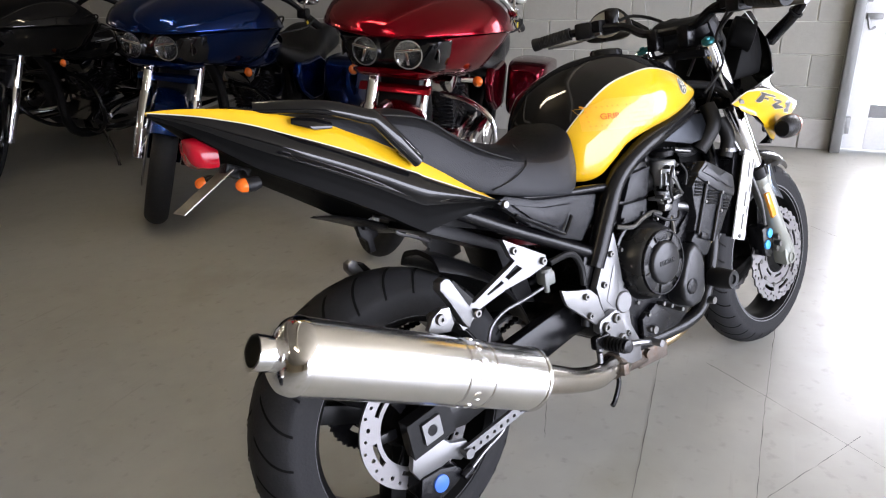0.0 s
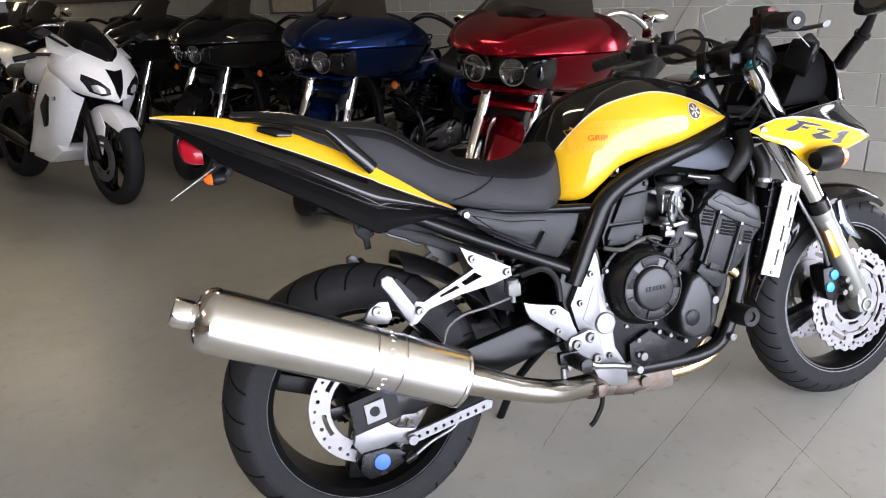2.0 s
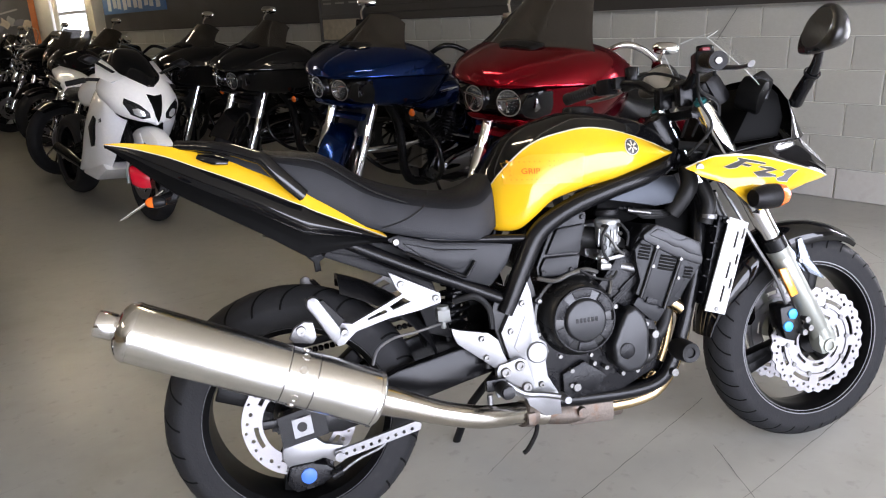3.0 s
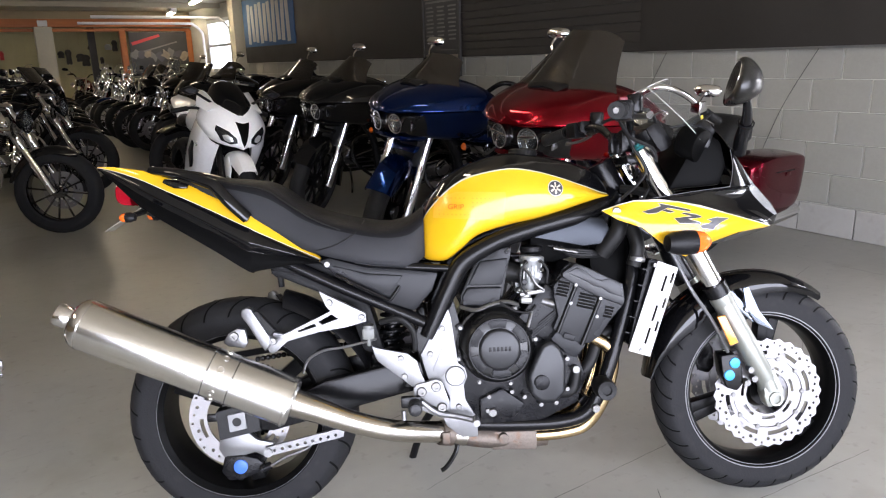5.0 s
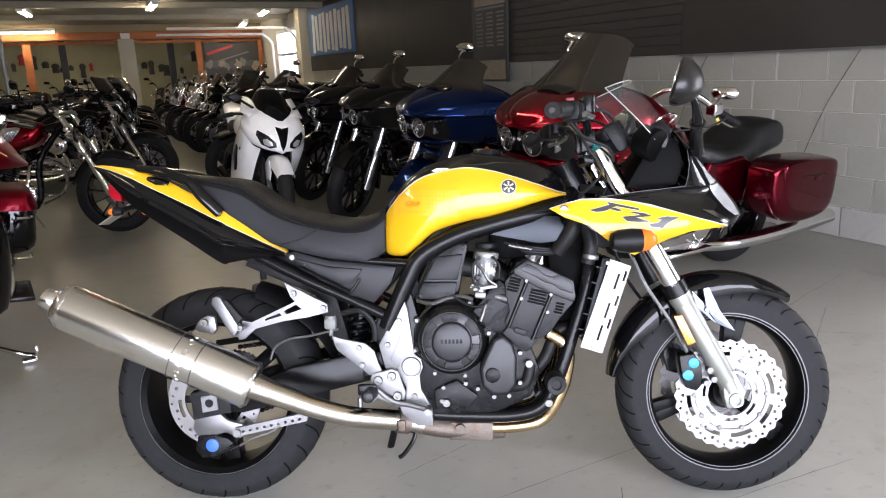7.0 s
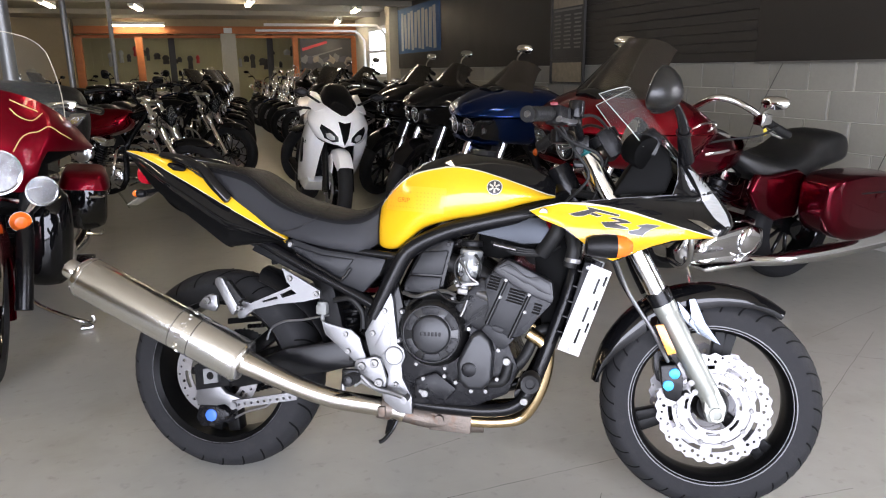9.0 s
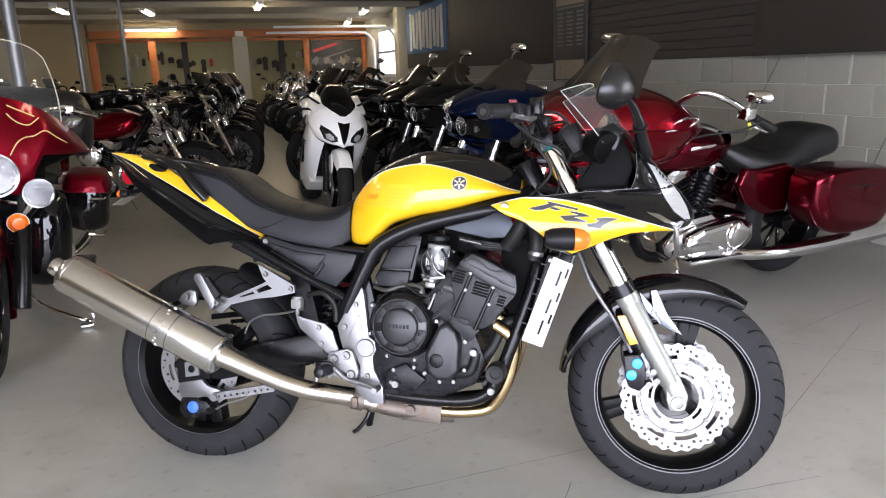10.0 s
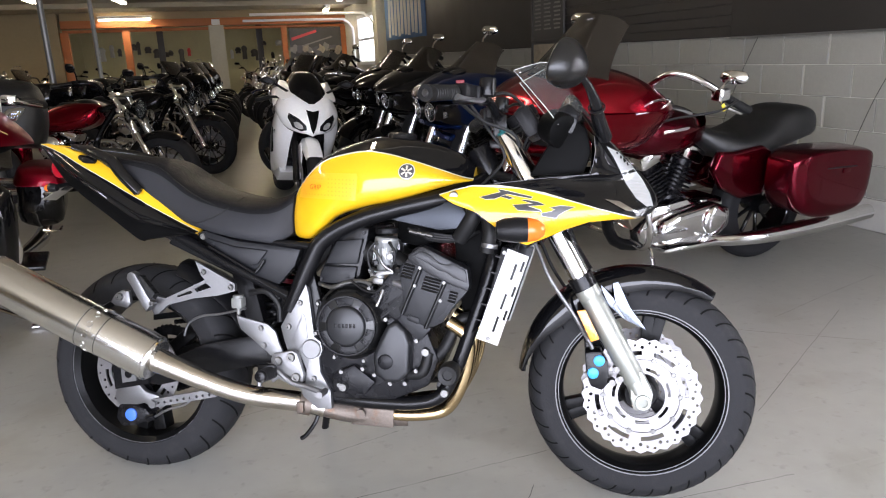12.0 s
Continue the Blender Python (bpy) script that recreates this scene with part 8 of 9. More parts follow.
    for s in (-1, 1):
        part("swingarm", prism([(0.0, 0.35), (0.5, 0.46), (0.5, 0.38), (0.0, 0.27)], s * 0.10, s * 0.13, 0.01), SATIN, t)
        part("handlebar", join(tube([(1.12, s * 0.12, 0.90), (1.06, s * 0.24, 0.91), (0.99, s * 0.34, 0.88)], 0.011, 10, 4), cyl((1.04, s * 0.26, 0.905), (0.98, s * 0.36, 0.875), 0.018, 12)), SOFT, t)
    part("muffler", tube([(0.45, -0.12, 0.28), (0.25, -0.13, 0.32), (0.02, -0.15, 0.37)], [0.03, 0.045, 0.04], 18, 4), SATIN, t)
    part("top_yoke", prism([(1.06, 0.90), (1.16, 0.90), (1.16, 0.86), (1.06, 0.86)], -0.13, 0.13, 0.01), SATIN, t)
    part("side_stand", tube([(0.62, 0.13, 0.30), (0.58, 0.22, 0.15), (0.55, 0.29, 0.01)], 0.011, 8, 3), SATIN, t)
    return t


white_bike = sport_bike()
WH = -61.0
white_bike.matrix_world = pose(-0.69 - 1.40 * math.cos(radians(WH)), 3.43 - 1.40 * math.sin(radians(WH)), 0, 0, 0, WH) @ pose(0, 0, 0, -6, 0, 0)


# ---- red touring motorcycle with a batwing fairing ----
def tourer():
    t = thing("motorcycle", "red touring motorcycle with batwing fairing, gold pinstripes and black leg shields", "motorcycle")
    road_wheel(t, "rear_wheel", 0.0, 0.315, 0.075, 0.215, SILVER, 10)
    road_wheel(t, "front_wheel", 1.62, 0.315, 0.065, 0.215, DARK, 10, disc_y=-0.085)
    g = part("front_mudguard", guard(1.62, 0.315, 0.352, 0.085, 205, 20, 0.14), RED, t, "deep red front mudguard with chrome tip")
    part("mudguard_trim", join(guard(1.62, 0.315, 0.356, 0.093, 46, 19, 0.06, 8)), CHROME, g, "chrome mudguard rail")
    before = set(t.children_recursive)

    def wing(v, u, lift=0.0):
        a = abs(v)
        top = 1.165 - 0.02 * a - 0.165 * a ** 2.2
        k = min(1.0, max(0.0, (a - 0.30) / 0.16))
        low = 0.765 + 0.170 * k * k * (3 - 2 * k) + 0.02 * a
        x = 1.50 - 0.30 * a ** 2.3 - 0.13 * u ** 2.2 - 0.02 * (1 - u) ** 3 + lift
        return Vector((x, 0.405 * v, low + (top - low) * u))

    shell = rings([[wing(v, u) for v in np.linspace(-1, 1, 45)] for u in np.linspace(0, 1, 15)], closed=False, cap=False)
    bmesh.ops.solidify(shell, geom=shell.faces[:], thickness=0.012)
    f = part("fairing", shell, WINE, t, "wine red batwing fairing", smooth=60)
    part("inner_fairing", body([(1.10, 1.00, 0.955, 0.36), (1.20, 1.06, 0.93, 0.35), (1.30, 1.08, 0.90, 0.28), (1.38, 1.06, 0.86, 0.16)], lambda a, l, w: [(0, a), (0.7 * w, a - 0.03), (w, (a + l) / 2), (0.9 * w, l), (0, l)], steps=3), MATTE, f, "black inner fairing", smooth=60)
    # added black body that stands in for the shaded space below the fairing
    part("fork_shroud", body([(1.16, 0.93, 0.66, 0.16), (1.24, 0.93, 0.64, 0.21), (1.34, 0.92, 0.66, 0.20), (1.42, 0.90, 0.70, 0.15)], lambda a, l, w: [(0, a), (0.9 * w, a - 0.01), (w, (a + l) / 2), (0.8 * w, l), (0, l)], steps=3), MATTE, f, "black body added for the shade under the fairing", smooth=60)
    pane = rings([[Vector((1.37 - 0.26 * u - (0.12 - 0.03 * u) * abs(v) ** 2, (0.27 - 0.06 * u ** 2) * v, 1.135 + 0.27 * u - 0.055 * (1 - u) * abs(v) ** 2 - 0.05 * u * abs(v) ** 4)) for v in np.linspace(-1, 1, 17)] for u in np.linspace(0, 1, 8)], closed=False, cap=False)
    rim = [Vector((1.37 - 0.26 * u - (0.12 - 0.03 * u) * abs(v) ** 2, (0.27 - 0.06 * u ** 2) * v, 1.135 + 0.27 * u - 0.055 * (1 - u) * abs(v) ** 2 - 0.05 * u * abs(v) ** 4)) for v, u in [(-1, k / 6) for k in range(7)] + [(k / 6 - 1, 1) for k in range(1, 13)] + [(1, 1 - k / 6) for k in range(1, 7)]]
    bmesh.ops.solidify(pane, geom=pane.faces[:], thickness=0.004)
    ws = part("windscreen", pane, SCREEN, f, "clear curved windscreen", smooth=60)
    # the edge's glint is put in as a thin tube of pale colour
    part("screen_edge", tube(rim, 0.0022, 6, 1), WHITELINE, ws, "thin pale tube painting the glint on the screen edge")
    for s in (-1, 1):
        for line in ([(0.14, 0.42), (0.20, 0.56), (0.27, 0.63), (0.36, 0.62), (0.46, 0.56), (0.58, 0.48), (0.70, 0.40)], [(0.10, 0.84), (0.16, 0.79), (0.24, 0.765), (0.32, 0.78), (0.40, 0.84)], [(0.10, 0.925), (0.22, 0.90), (0.36, 0.87)]):
            part("pinstripe", tube([wing(s * v, u, 0.002) for v, u in line], 0.0026, 6), GOLDLINE, f, "thin gold pinstripe")
        part("fairing_mirror", join(tube([(1.22, s * 0.30, 1.05), (1.18, s * 0.33, 1.09)], 0.006, 8, 1), moved(body([(0, 0.022, -0.022, 0.02), (0.012, 0.03, -0.03, 0.06), (0.04, 0.015, -0.015, 0.04)], lambda a, l, w: [(0, a), (w, 0), (0, l)], steps=3), pose(1.19, s * 0.315, 1.075, s * 35, 0, 0))), CHROME, f, "small chrome mirror")
    lamp_unit(t, "headlight", (1.505, 0, 0.848), 0.088, 0, 2, CHROME, "large round chrome headlight")
    for s in (-1, 1):
        lamp_unit(t, "passing_lamp", (1.49, s * 0.165, 0.785), 0.060, 0, 0, CHROME, "small round passing lamp")
        part("lamp_bracket", join(tube([(1.44, s * 0.03, 0.735), (1.47, s * 0.12, 0.73), (1.47, s * 0.16, 0.745)], 0.012, 8, 4), tube([(1.47, s * 0.145, 0.74), (1.50, s * 0.115, 0.69)], [0.014, 0.010], 8, 1)), CHROME, t, "chrome lamp bracket")
        part("turn_signal", moved(lathe([(0, -0.05), (0.028, -0.045), (0.042, 0), (0, 0)], 20), pose(1.51, s * 0.095, 0.655, 0, 90, 0)), CHROME, t)
        part("signal_lens", moved(lathe([(0, 0.024), (0.024, 0.02), (0.041, 0), (0, 0)], 20), pose(1.51, s * 0.095, 0.655, 0, 90, 0)), AMBER, t, "amber signal lens")
        part("fork_leg", join(cyl((1.615, s * 0.115, 0.31), (1.50, s * 0.115, 0.62), 0.034, 18, 0.004), cyl((1.50, s * 0.115, 0.62), (1.36, s * 0.115, 0.98), 0.03, 18)), SATIN, t, "black fork leg")
    turn = Matrix.Translation((1.20, 0, 1.0)) @ Matrix.Rotation(radians(13), 4, Vector((-0.42, 0, 0.90))) @ Matrix.Translation((-1.20, 0, -1.0))
    for ob in set(t.children_recursive) - before:
        ob.data.transform(turn)
    part("rear_mudguard", guard(0, 0.315, 0.345, 0.11, 185, 55, 0.12), RED, t)
    for s in (-1, 1):
        lg = part("leg_shield", body([(1.00, 0.70, 0.32, 0.08), (1.06, 0.73, 0.28, 0.115), (1.14, 0.72, 0.28, 0.11), (1.20, 0.64, 0.34, 0.07)], lambda a, l, w: [(0, a), (0.8 * w, a - 0.03), (w, (a + l) / 2), (0.8 * w, l + 0.03), (0, l)], steps=3), BLACK, t, "gloss black leg shield", smooth=60)
        lg.data.transform(Matrix.Translation((0, s * 0.185, 0)))
        part("engine_guard", tube([(1.06, s * 0.10, 0.64), (1.08, s * 0.20, 0.60), (1.10, s * 0.285, 0.50), (1.08, s * 0.285, 0.36), (1.02, s * 0.18, 0.27)], 0.016, 10, 6), CHROME, t, "chrome engine guard")
        bag = part("saddlebag", body([(-0.40, 0.62, 0.42, 0.09), (-0.36, 0.675, 0.36, 0.115), (0.10, 0.70, 0.345, 0.12), (0.22, 0.69, 0.37, 0.11), (0.26, 0.66, 0.44, 0.08)], lambda a, l, w: [(0, a), (0.75 * w, a - 0.006), (0.97 * w, a - 0.05), (w, (a + l) / 2), (0.9 * w, l + 0.04), (0, l)], steps=4), BLACK, t, "black hard saddlebag with a red lid", smooth=60)
        bag.data.transform(Matrix.Translation((0, s * 0.335, 0)))
        part("bag_rail", tube([(-0.36, s * 0.44, 0.56), (0.0, s * 0.462, 0.565), (0.24, s * 0.43, 0.565), (0.285, s * 0.36, 0.565)], 0.009, 8), CHROME, bag, "chrome bag rail")
        part("bag_rail", tube([(0.10, s * 0.43, 0.335), (0.24, s * 0.415, 0.34), (0.275, s * 0.34, 0.35)], 0.008, 8), CHROME, bag, "chrome bag rail")
        part("bag_lid", body([(-0.395, 0.655, 0.60, 0.10), (-0.36, 0.685, 0.595, 0.122), (0.10, 0.708, 0.595, 0.126), (0.22, 0.698, 0.595, 0.118), (0.262, 0.665, 0.60, 0.09)], lambda a, l, w: [(0, a), (0.75 * w, a - 0.006), (0.97 * w, a - 0.05), (w, l), (0, l)], steps=3), WINE, bag, "red bag lid", smooth=60).data.transform(Matrix.Translation((0, s * 0.335, 0)))
        part("floorboard", box((0.80, s * 0.33, 0.30), (0.34, 0.12, 0.022), 0.008), SATIN, t)
        part("exhaust", tube([(0.70, s * 0.16, 0.33), (0.5, s * 0.22, 0.25), (0.0, s * 0.31, 0.25), (-0.45, s * 0.325, 0.28)], [0.022, 0.03, 0.045, 0.042], 16, 5), CHROME, t)
    v_twin(t, CHROME)
    part("fuel_tank", body([(0.50, 0.80, 0.76, 0.05), (0.60, 0.86, 0.72, 0.12), (0.85, 0.92, 0.69, 0.165), (1.05, 0.93, 0.72, 0.14), (1.13, 0.91, 0.78, 0.09)], lambda a, l, w: [(0, a), (0.6 * w, a - 0.012), (w, l + 0.09), (0.8 * w, l), (0, l)], steps=4), RED, t, smooth=60)
    part("seat", body([(-0.34, 0.82, 0.72, 0.12), (-0.12, 0.87, 0.70, 0.18), (0.05, 0.84, 0.68, 0.18), (0.15, 0.77, 0.66, 0.19), (0.30, 0.745, 0.65, 0.195), (0.55, 0.81, 0.73, 0.09)], lambda a, l, w: [(0, a), (0.6 * w, a - 0.005), (0.93 * w, a - 0.03), (w, (a + l) / 2), (0, l)], steps=4), LEATHER, t, smooth=60)
    part("backrest", join(box((-0.30, 0, 1.00), (0.10, 0.34, 0.22), 0.04, (0, -8, 0)), box((0.10, 0, 0.93), (0.07, 0.30, 0.16), 0.03, (0, -8, 0))), LEATHER, t, "padded black backrest")
    part("tour_box", body([(-0.66, 1.06, 0.84, 0.24), (-0.61, 1.14, 0.78, 0.33), (-0.48, 1.175, 0.76, 0.365), (-0.30, 1.165, 0.76, 0.365), (-0.20, 1.12, 0.78, 0.33), (-0.16, 1.04, 0.82, 0.25)], lambda a, l, w: [(0, a), (0.55 * w, a - 0.008), (0.86 * w, a - 0.045), (w, (a + l) / 2), (0.93 * w, l + 0.02), (0.7 * w, l), (0, l)], steps=4), LEATHER, t, "black rounded luggage box", smooth=60)
    handlebar_set(t, 1.10, 1.0, 0.42, 0.10, 0.22, CHROME, mirror=False)
    part("frame", tube([(1.30, 0, 0.88), (1.08, 0, 0.62), (0.98, 0, 0.24), (0.60, 0, 0.20), (0.28, 0, 0.30), (0.30, 0, 0.66)], 0.03, 10, 5), SATIN, t)
    part("side_stand", join(tube([(0.80, 0.06, 0.17), (0.92, 0.14, 0.12), (1.02, 0.29, 0.075), (1.05, 0.375, 0.060), (1.05, 0.375, 0.100)], 0.010, 8, 3), box((1.06, 0.35, 0.041), (0.05, 0.06, 0.012), 0.003, (6, 0, 0))), CHROME, t, "chrome side stand")
    return t


red_tourer = tourer()
TH = -56.0
red_tourer.matrix_world = pose(-1.232 - 1.515 * math.cos(radians(TH)), 0.514 - 1.515 * math.sin(radians(TH)), 0, 0, 0, TH) @ pose(0, -0.045, 0.008, -6, 0, 0)


# ---- cruisers of the left row and the far rows ----
def cruiser(paint, metal, label, screen=False, group="motorcycles in the left rows", fender=None, bars=None, fork_wing=False):
    fender, bars = fender or paint, bars or metal
    t = thing("motorcycle", label, "motorcycle", group)
    road_wheel(t, "front_wheel", 1.64, 0.325, 0.065, 0.235, DARKCHROME if metal is CHROME else metal, 12, 32, disc_y=0.075, wide=0.012)
    road_wheel(t, "rear_wheel", 0.0, 0.315, 0.08, 0.21, metal, 12, 32, wide=0.012)
    part("front_mudguard", guard(1.64, 0.325, 0.345, 0.07, 165, 55, 0.06, 12), fender, t)
    part("rear_mudguard", guard(0, 0.315, 0.345, 0.10, 190, 50, 0.10, 14), paint, t)
    for s in (-1, 1):
        part("fork_leg", join(cyl((1.64, s * 0.11, 0.32), (1.52, s * 0.11, 0.56), 0.03, 14), cyl((1.52, s * 0.11, 0.56), (1.29, s * 0.11, 1.0), 0.023, 14)), CHROME, t, "fork leg")
        part("turn_signal", moved(lathe([(0, -0.03), (0.022, -0.02), (0.028, 0.0), (0.016, 0.016), (0, 0.018)], 14), pose(1.40, s * 0.20, 0.85, 0, 90, 0)), metal, t)
        part("exhaust", tube([(0.78, -0.14, 0.42 + 0.05 * s), (0.85, -0.17, 0.30), (0.60, -0.19, 0.24 + 0.04 * s), (-0.25, -0.21, 0.27 + 0.05 * s)], [0.02, 0.022, 0.03, 0.036], 14, 5), metal, t)
        part("floorboard", box((0.86, s * 0.28, 0.30), (0.25, 0.08, 0.02), 0.006), metal, t)
        part("saddlebag", body([(-0.38, 0.60, 0.44, 0.07), (-0.32, 0.64, 0.38, 0.09), (0.10, 0.66, 0.37, 0.09), (0.18, 0.62, 0.44, 0.06)], lambda a, l, w: [(0, a), (0.8 * w, a - 0.01), (w, (a + l) / 2), (0.8 * w, l), (0, l)], steps=2), paint, t).data.transform(Matrix.Translation((0, s * 0.28, 0)))
        part("engine_guard", tube([(1.04, s * 0.05, 0.60), (1.08, s * 0.20, 0.58), (1.10, s * 0.30, 0.46), (1.06, s * 0.29, 0.32), (0.99, s * 0.08, 0.25)], 0.014, 8, 5), metal, t, "chrome engine guard")
        part("fork_cover", cyl((1.47, s * 0.11, 0.66), (1.36, s * 0.11, 0.88), 0.036, 14, 0.004), metal, t, "bright fork cover")
        part("passing_lamp", moved(lathe([(0, -0.06), (0.035, -0.05), (0.056, 0.0), (0.058, 0.010), (0.046, 0.008), (0, -0.012)], 18), pose(1.45, s * 0.19, 0.80, 0, 90, 0)), metal, t, "small chrome passing lamp")
    part("air_cleaner", moved(lathe([(0, 0.05), (0.07, 0.048), (0.095, 0.035), (0.10, 0.0), (0, 0.0)], 22), pose(0.72, -0.12, 0.56, 90, 0, 0)), metal, t, "round chrome air cleaner")
    part("primary_cover", moved(body([(0.36, 0.10, -0.10, 0.03), (0.45, 0.115, -0.115, 0.05), (0.85, 0.10, -0.10, 0.05), (0.93, 0.07, -0.07, 0.03)], lambda a, l, w: [(0, a), (w, a - 0.03), (w * 1.1, 0), (w, l + 0.03), (0, l)], steps=3), pose(0, 0.14, 0.33)), metal, t, "polished primary cover", smooth=60)
    v_twin(t, metal, 0.72)
    part("fuel_tank", body([(0.48, 0.78, 0.74, 0.05), (0.58, 0.85, 0.70, 0.12), (0.85, 0.92, 0.69, 0.15), (1.05, 0.92, 0.74, 0.12), (1.12, 0.90, 0.80, 0.06)], lambda a, l, w: [(0, a), (0.6 * w, a - 0.012), (w, l + 0.08), (0.8 * w, l), (0, l)], steps=3), paint, t, smooth=60)
    part("seat", body([(-0.30, 0.80, 0.72, 0.09), (-0.10, 0.82, 0.70, 0.14), (0.05, 0.78, 0.67, 0.15), (0.25, 0.71, 0.63, 0.17), (0.50, 0.77, 0.71, 0.08)], lambda a, l, w: [(0, a), (0.7 * w, a - 0.008), (w, (a + l) / 2), (0, l)], steps=3), LEATHER, t, smooth=60)
    lamp_unit(t, "headlight", (1.47, 0, 0.86), 0.085, 0, 4, CHROME if bars is CHROME else DARK)
    handlebar_set(t, 1.22, 0.96, 0.40, 0.11, 0.25, bars)
    part("frame", join(tube([(1.28, 0, 0.90), (1.05, 0, 0.60), (0.98, 0, 0.24), (0.50, 0, 0.20), (0.20, 0, 0.32), (0.22, 0, 0.64)], 0.025, 8, 4), tube([(1.28, 0, 0.90), (0.22, 0, 0.64)], 0.025, 8, 1)), SATIN, t)
    part("yoke", join(box((1.31, 0, 0.97), (0.05, 0.28, 0.04), 0.008, (0, -27, 0)), box((1.38, 0, 0.80), (0.05, 0.28, 0.04), 0.008, (0, -27, 0))), metal, t)
    part("side_stand", tube([(0.80, 0.12, 0.26), (0.84, 0.24, 0.11), (0.86, 0.30, 0.008)], 0.010, 8, 3), metal, t)
    if fork_wing:
        part("fork_fairing", body([(1.22, 1.02, 0.88, 0.28), (1.28, 1.09, 0.84, 0.33), (1.38, 1.11, 0.80, 0.32), (1.47, 1.07, 0.79, 0.24), (1.52, 1.02, 0.82, 0.13)], lambda a, l, w: [(0, a), (0.45 * w, a - 0.02), (0.8 * w, a - 0.08), (w, a - 0.15), (0.7 * w, l + 0.03), (0, l)], steps=3), DARK, t, "black fork-mounted fairing", smooth=50)
        part("wind_deflector", prism([(1.36, 1.09), (1.43, 1.085), (1.30, 1.26), (1.27, 1.25)], -0.17, 0.17, 0.01), SMOKE, t, "short dark windscreen")
        part("tour_pack", body([(-0.55, 0.98, 0.80, 0.18), (-0.50, 1.04, 0.78, 0.25), (-0.28, 1.05, 0.77, 0.26), (-0.20, 1.0, 0.80, 0.2)], lambda a, l, w: [(0, a), (0.85 * w, a - 0.012), (w, (a + l) / 2), (0.9 * w, l), (0, l)], steps=3), paint, t, "rear luggage box", smooth=50)
    if screen:
        ws = []
        for k in range(6):
            u = k / 5
            ws.append([Vector((1.44 - 0.20 * u - 0.10 * abs(v) ** 2, (0.27 - 0.07 * u * u) * v, 0.92 + 0.40 * u - 0.03 * abs(v) ** 3)) for v in np.linspace(-1, 1, 11)])
        wb = rings(ws, closed=False, cap=False)
        bmesh.ops.solidify(wb, geom=wb.faces[:], thickness=0.004)
        part("windscreen", wb, SCREEN, t, "clear tall windscreen", smooth=60)
        part("screen_rim", tube([(1.44, 0.0, 0.92), (1.36, 0.25, 0.93), (1.26, 0.24, 1.10), (1.17, 0.14, 1.29), (1.24, 0.0, 1.33), (1.17, -0.14, 1.29), (1.26, -0.24, 1.10), (1.36, -0.25, 0.93), (1.44, 0, 0.92)], 0.006, 6, 4), CHROME, t)
    return t


black_cruiser = cruiser(DARK, CHROME, "black cruiser motorcycle with bright fork legs and chrome engine", bars=SATIN)
black_tourer = cruiser(DARK, CHROME, "black touring motorcycle with fork-mounted fairing and luggage box", fork_wing=True)
chrome_cruiser = cruiser(BLACK, CHROME, "black cruiser motorcycle with chrome engine and clear screen", screen=True)
red_cruiser = cruiser(RED, CHROME, "red cruiser motorcycle with chrome engine and black front mudguard", fender=DARK, bars=SATIN)
blue_cruiser = cruiser(BLUE, CHROME, "blue cruiser motorcycle with chrome engine")
KINDS = [black_cruiser, chrome_cruiser, red_cruiser, blue_cruiser, black_tourer]
used = set()


def stand(kind, x, y, heading, lean=4.0):
    """Front axle at room (x, y)."""
    a = radians(heading)
    m = ROOM @ pose(x - 1.64 * math.cos(a), y - 1.64 * math.sin(a), 0, 0, 0, heading) @ pose(0, 0, 0, -lean, 0, 0)
    t = KINDS[kind]
    if kind in used:
        return copy_thing(t, m)
    used.add(kind)
    t.matrix_world = m
    return t


LEFT_ROW = [(2, -4.30, 5.35, -25), (0, -3.90, 7.25, -30)] + [((4, 0, 4, 3, 4, 0, 4, 2, 4, 1)[k], -3.92 + 0.054 * k + (0.07 if k % 3 else -0.05), 8.15 + 0.8 * k, -28 + (k * 5) % 9) for k in range(10)] + [(0, -3.33, 15.8, -24)]
for row in LEFT_ROW:
    stand(*row)
for i, (x, y) in enumerate([(-6.9, 5.0), (-7.0, 6.2), (-6.9, 7.3), (-6.8, 8.3), (-6.9, 9.3), (-6.8, 10.3), (-6.9, 11.4), (-6.8, 12.5), (-6.7, 13.6), (-6.8, 14.8), (-6.7, 16.2)]):
    stand((2, 4, 1, 4, 2, 0, 4, 3, 4, 1, 0)[i], x, y, -25 + (i * 7) % 11)
# far end of the block wall row and the bay behind the beam
for i, (x, y, a) in enumerate([(-2.75, 13.6, 184), (-2.7, 14.6, 188), (-2.8, 15.6, 184), (-2.77, 16.9, 186), (-2.6, 20.5, 250), (-1.5, 20.8, 255), (-5.0, 21.0, 260), (-6.2, 20.8, 265), (-7.4, 21.0, 262)]):
    stand((1, 3, 0, 1, 2, 1, 0, 2, 0)[i], x, y, a)
# cruisers between the dark tourers along the block wall
for i, (x, y, a) in enumerate([(-3.12, 6.72, 204), (-2.7, 8.70, 190), (-2.65, 10.55, 186), (-2.75, 11.25, 184), (-2.7, 12.6, 185)]):
    stand((4, 4, 1, 4, 0)[i], x, y, a)


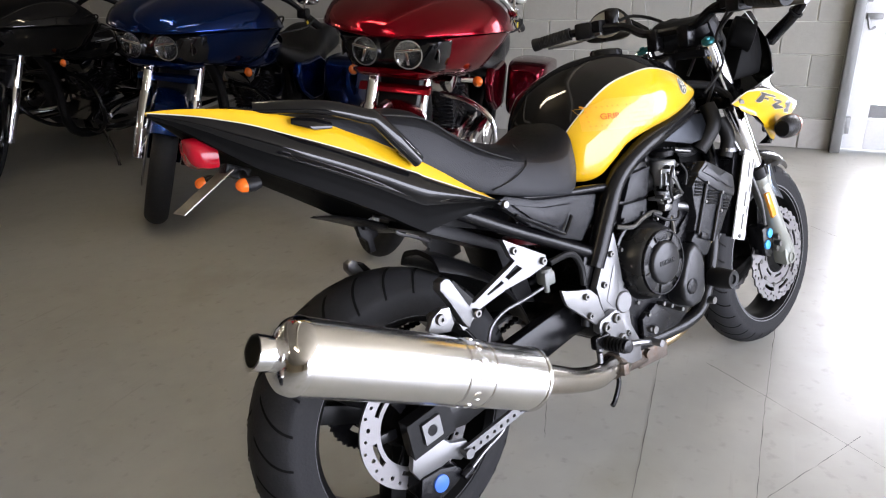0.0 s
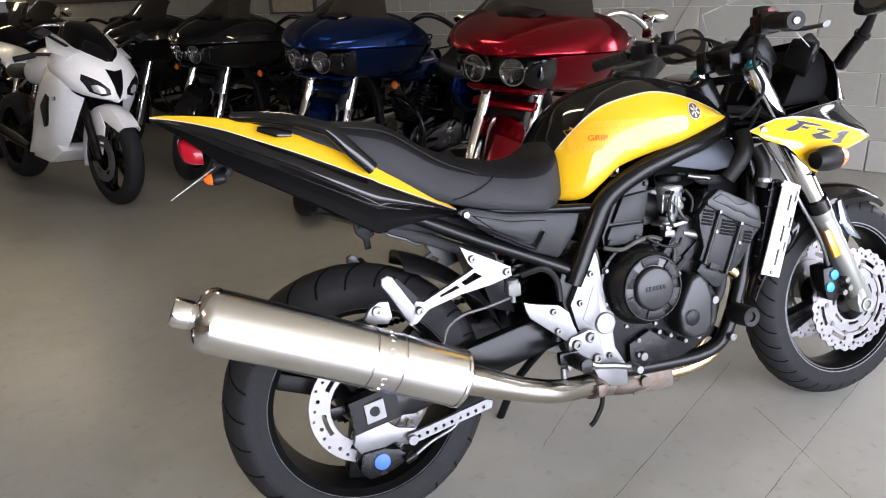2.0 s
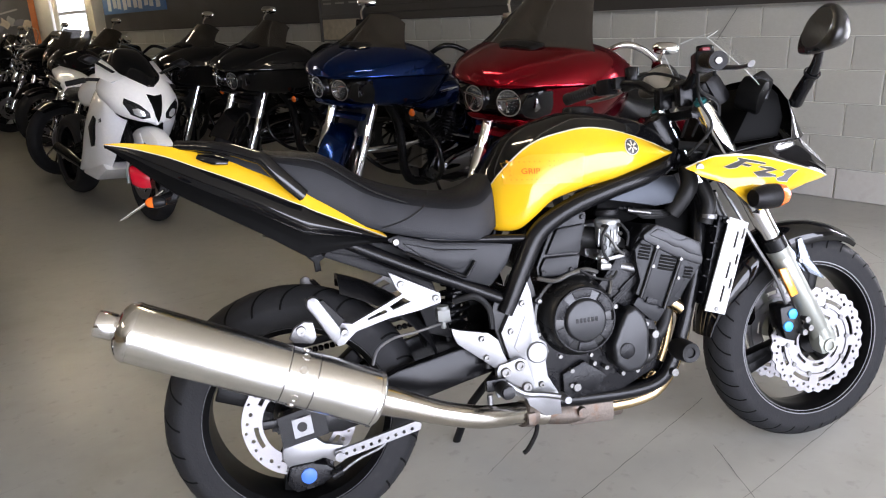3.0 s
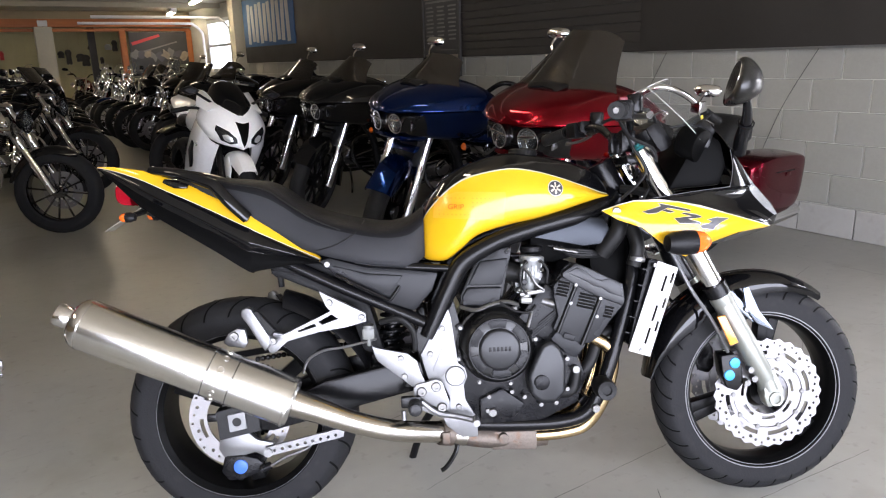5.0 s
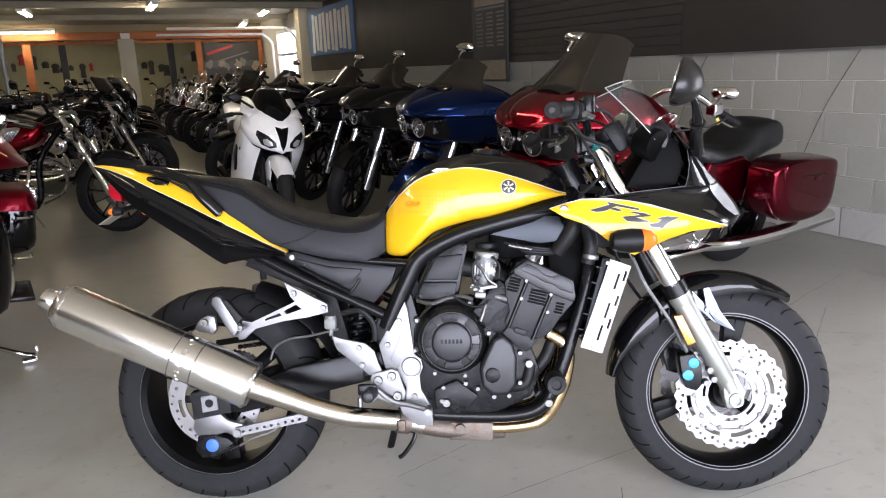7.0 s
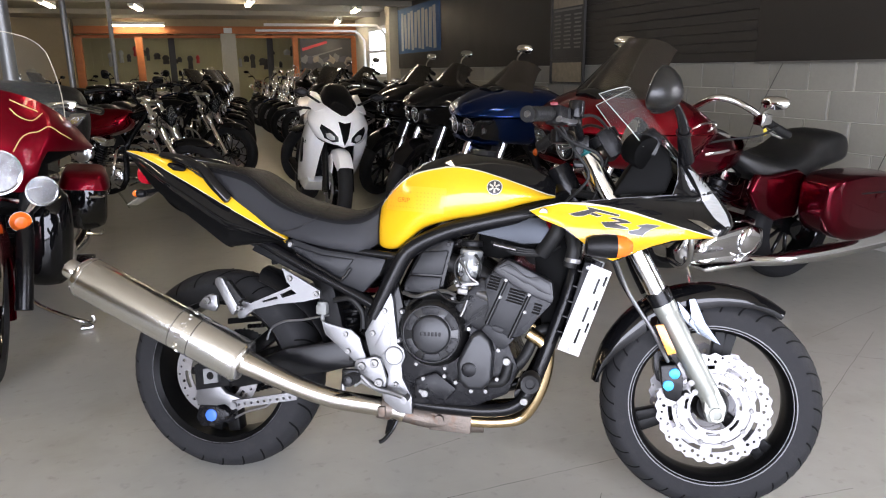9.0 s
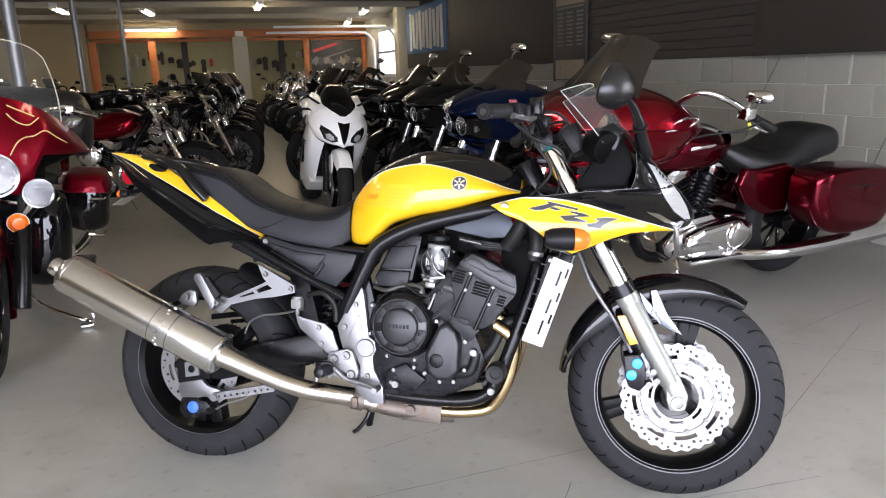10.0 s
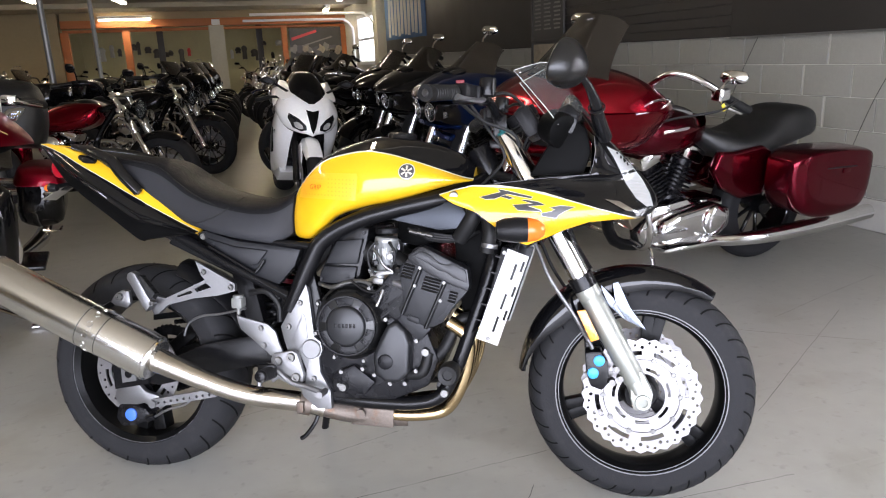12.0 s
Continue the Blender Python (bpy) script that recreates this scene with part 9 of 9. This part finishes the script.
# blocks of the wall, course by course
blockdata = {(half, low): finish(box((0, 0, 0), (0.03, 0.186 if half else 0.381, 0.2005), 0.0025, seg=1), "block", FOOTING if low else BLOCK, 30) for half in (0, 1) for low in (0, 1)}
rnd = random.Random(4)
for row in range(6):
    z = 0.2058 * (row + 0.5)
    y = -0.13 if row % 2 else -0.165 - 0.195
    while y < 15.0:
        half = 1 if y < -0.131 else 0
        w = 0.39
        if half:
            y, w = -0.13, 0.195
        if y > 2.41 and y - w < 2.41 + 1e-6:
            y += 0.010
        ob = new("block", blockdata[half, 1 if row == 0 else 0])
        ob.parent = wall
        ob.matrix_basis = pose((0.012 if row == 0 else 0.021) + rnd.uniform(-0.001, 0.001), y + w / 2, z)
        y += w


# cracks in the floor
def crack(points, w, seed):
    r = random.Random(seed)
    pts = spline([Vector((x, y, 0)) for x, y in points], 10)
    bm = bmesh.new()
    prev = None
    for i, p in enumerate(pts):
        d = (pts[min(i + 1, len(pts) - 1)] - pts[max(i - 1, 0)]).normalized()
        n = Vector((-d.y, d.x, 0))
        q = p + n * r.uniform(-0.0016, 0.0016)
        ww = w * r.uniform(0.25, 1.0)
        pair = (bm.verts.new(q + n * ww + Vector((0, 0, 0.0012))), bm.verts.new(q - n * ww + Vector((0, 0, 0.0012))))
        if prev:
            bm.faces.new((prev[0], prev[1], pair[1], pair[0]))
        prev = pair
    return bm


CRACKS = [[(0.42, -0.27), (0.75, -0.09), (1.07, 0.09), (1.30, 0.22)], [(0.66, -0.45), (1.05, -0.27), (1.44, -0.10), (1.9, 0.10)], [(0.70, -0.445), (0.92, -0.47), (1.13, -0.495)], [(0.10, 0.26), (0.30, 0.42), (0.50, 0.58)], [(0.50, 0.06), (0.60, 0.145), (0.72, 0.245)],
          [(1.0, -0.75), (1.10, -0.35), (1.17, -0.02)], [(1.90, 0.47), (2.22, 1.0), (2.5, 1.46)], [(2.20, 1.36), (2.5, 1.66), (2.85, 1.99)], [(2.9, 2.2), (3.3, 1.5), (3.7, 0.9)], [(2.3, -0.6), (2.7, 0.4), (3.1, 1.6)], [(2.0, 1.2), (2.9, 1.05), (3.8, 1.0)]]
for i, c in enumerate(CRACKS):
    solid("floor_crack", crack(c, 0.0011, i), CRACK, "thin dark crack in the concrete floor", "floor crack", "floor cracks", kind="structure", smooth=0)
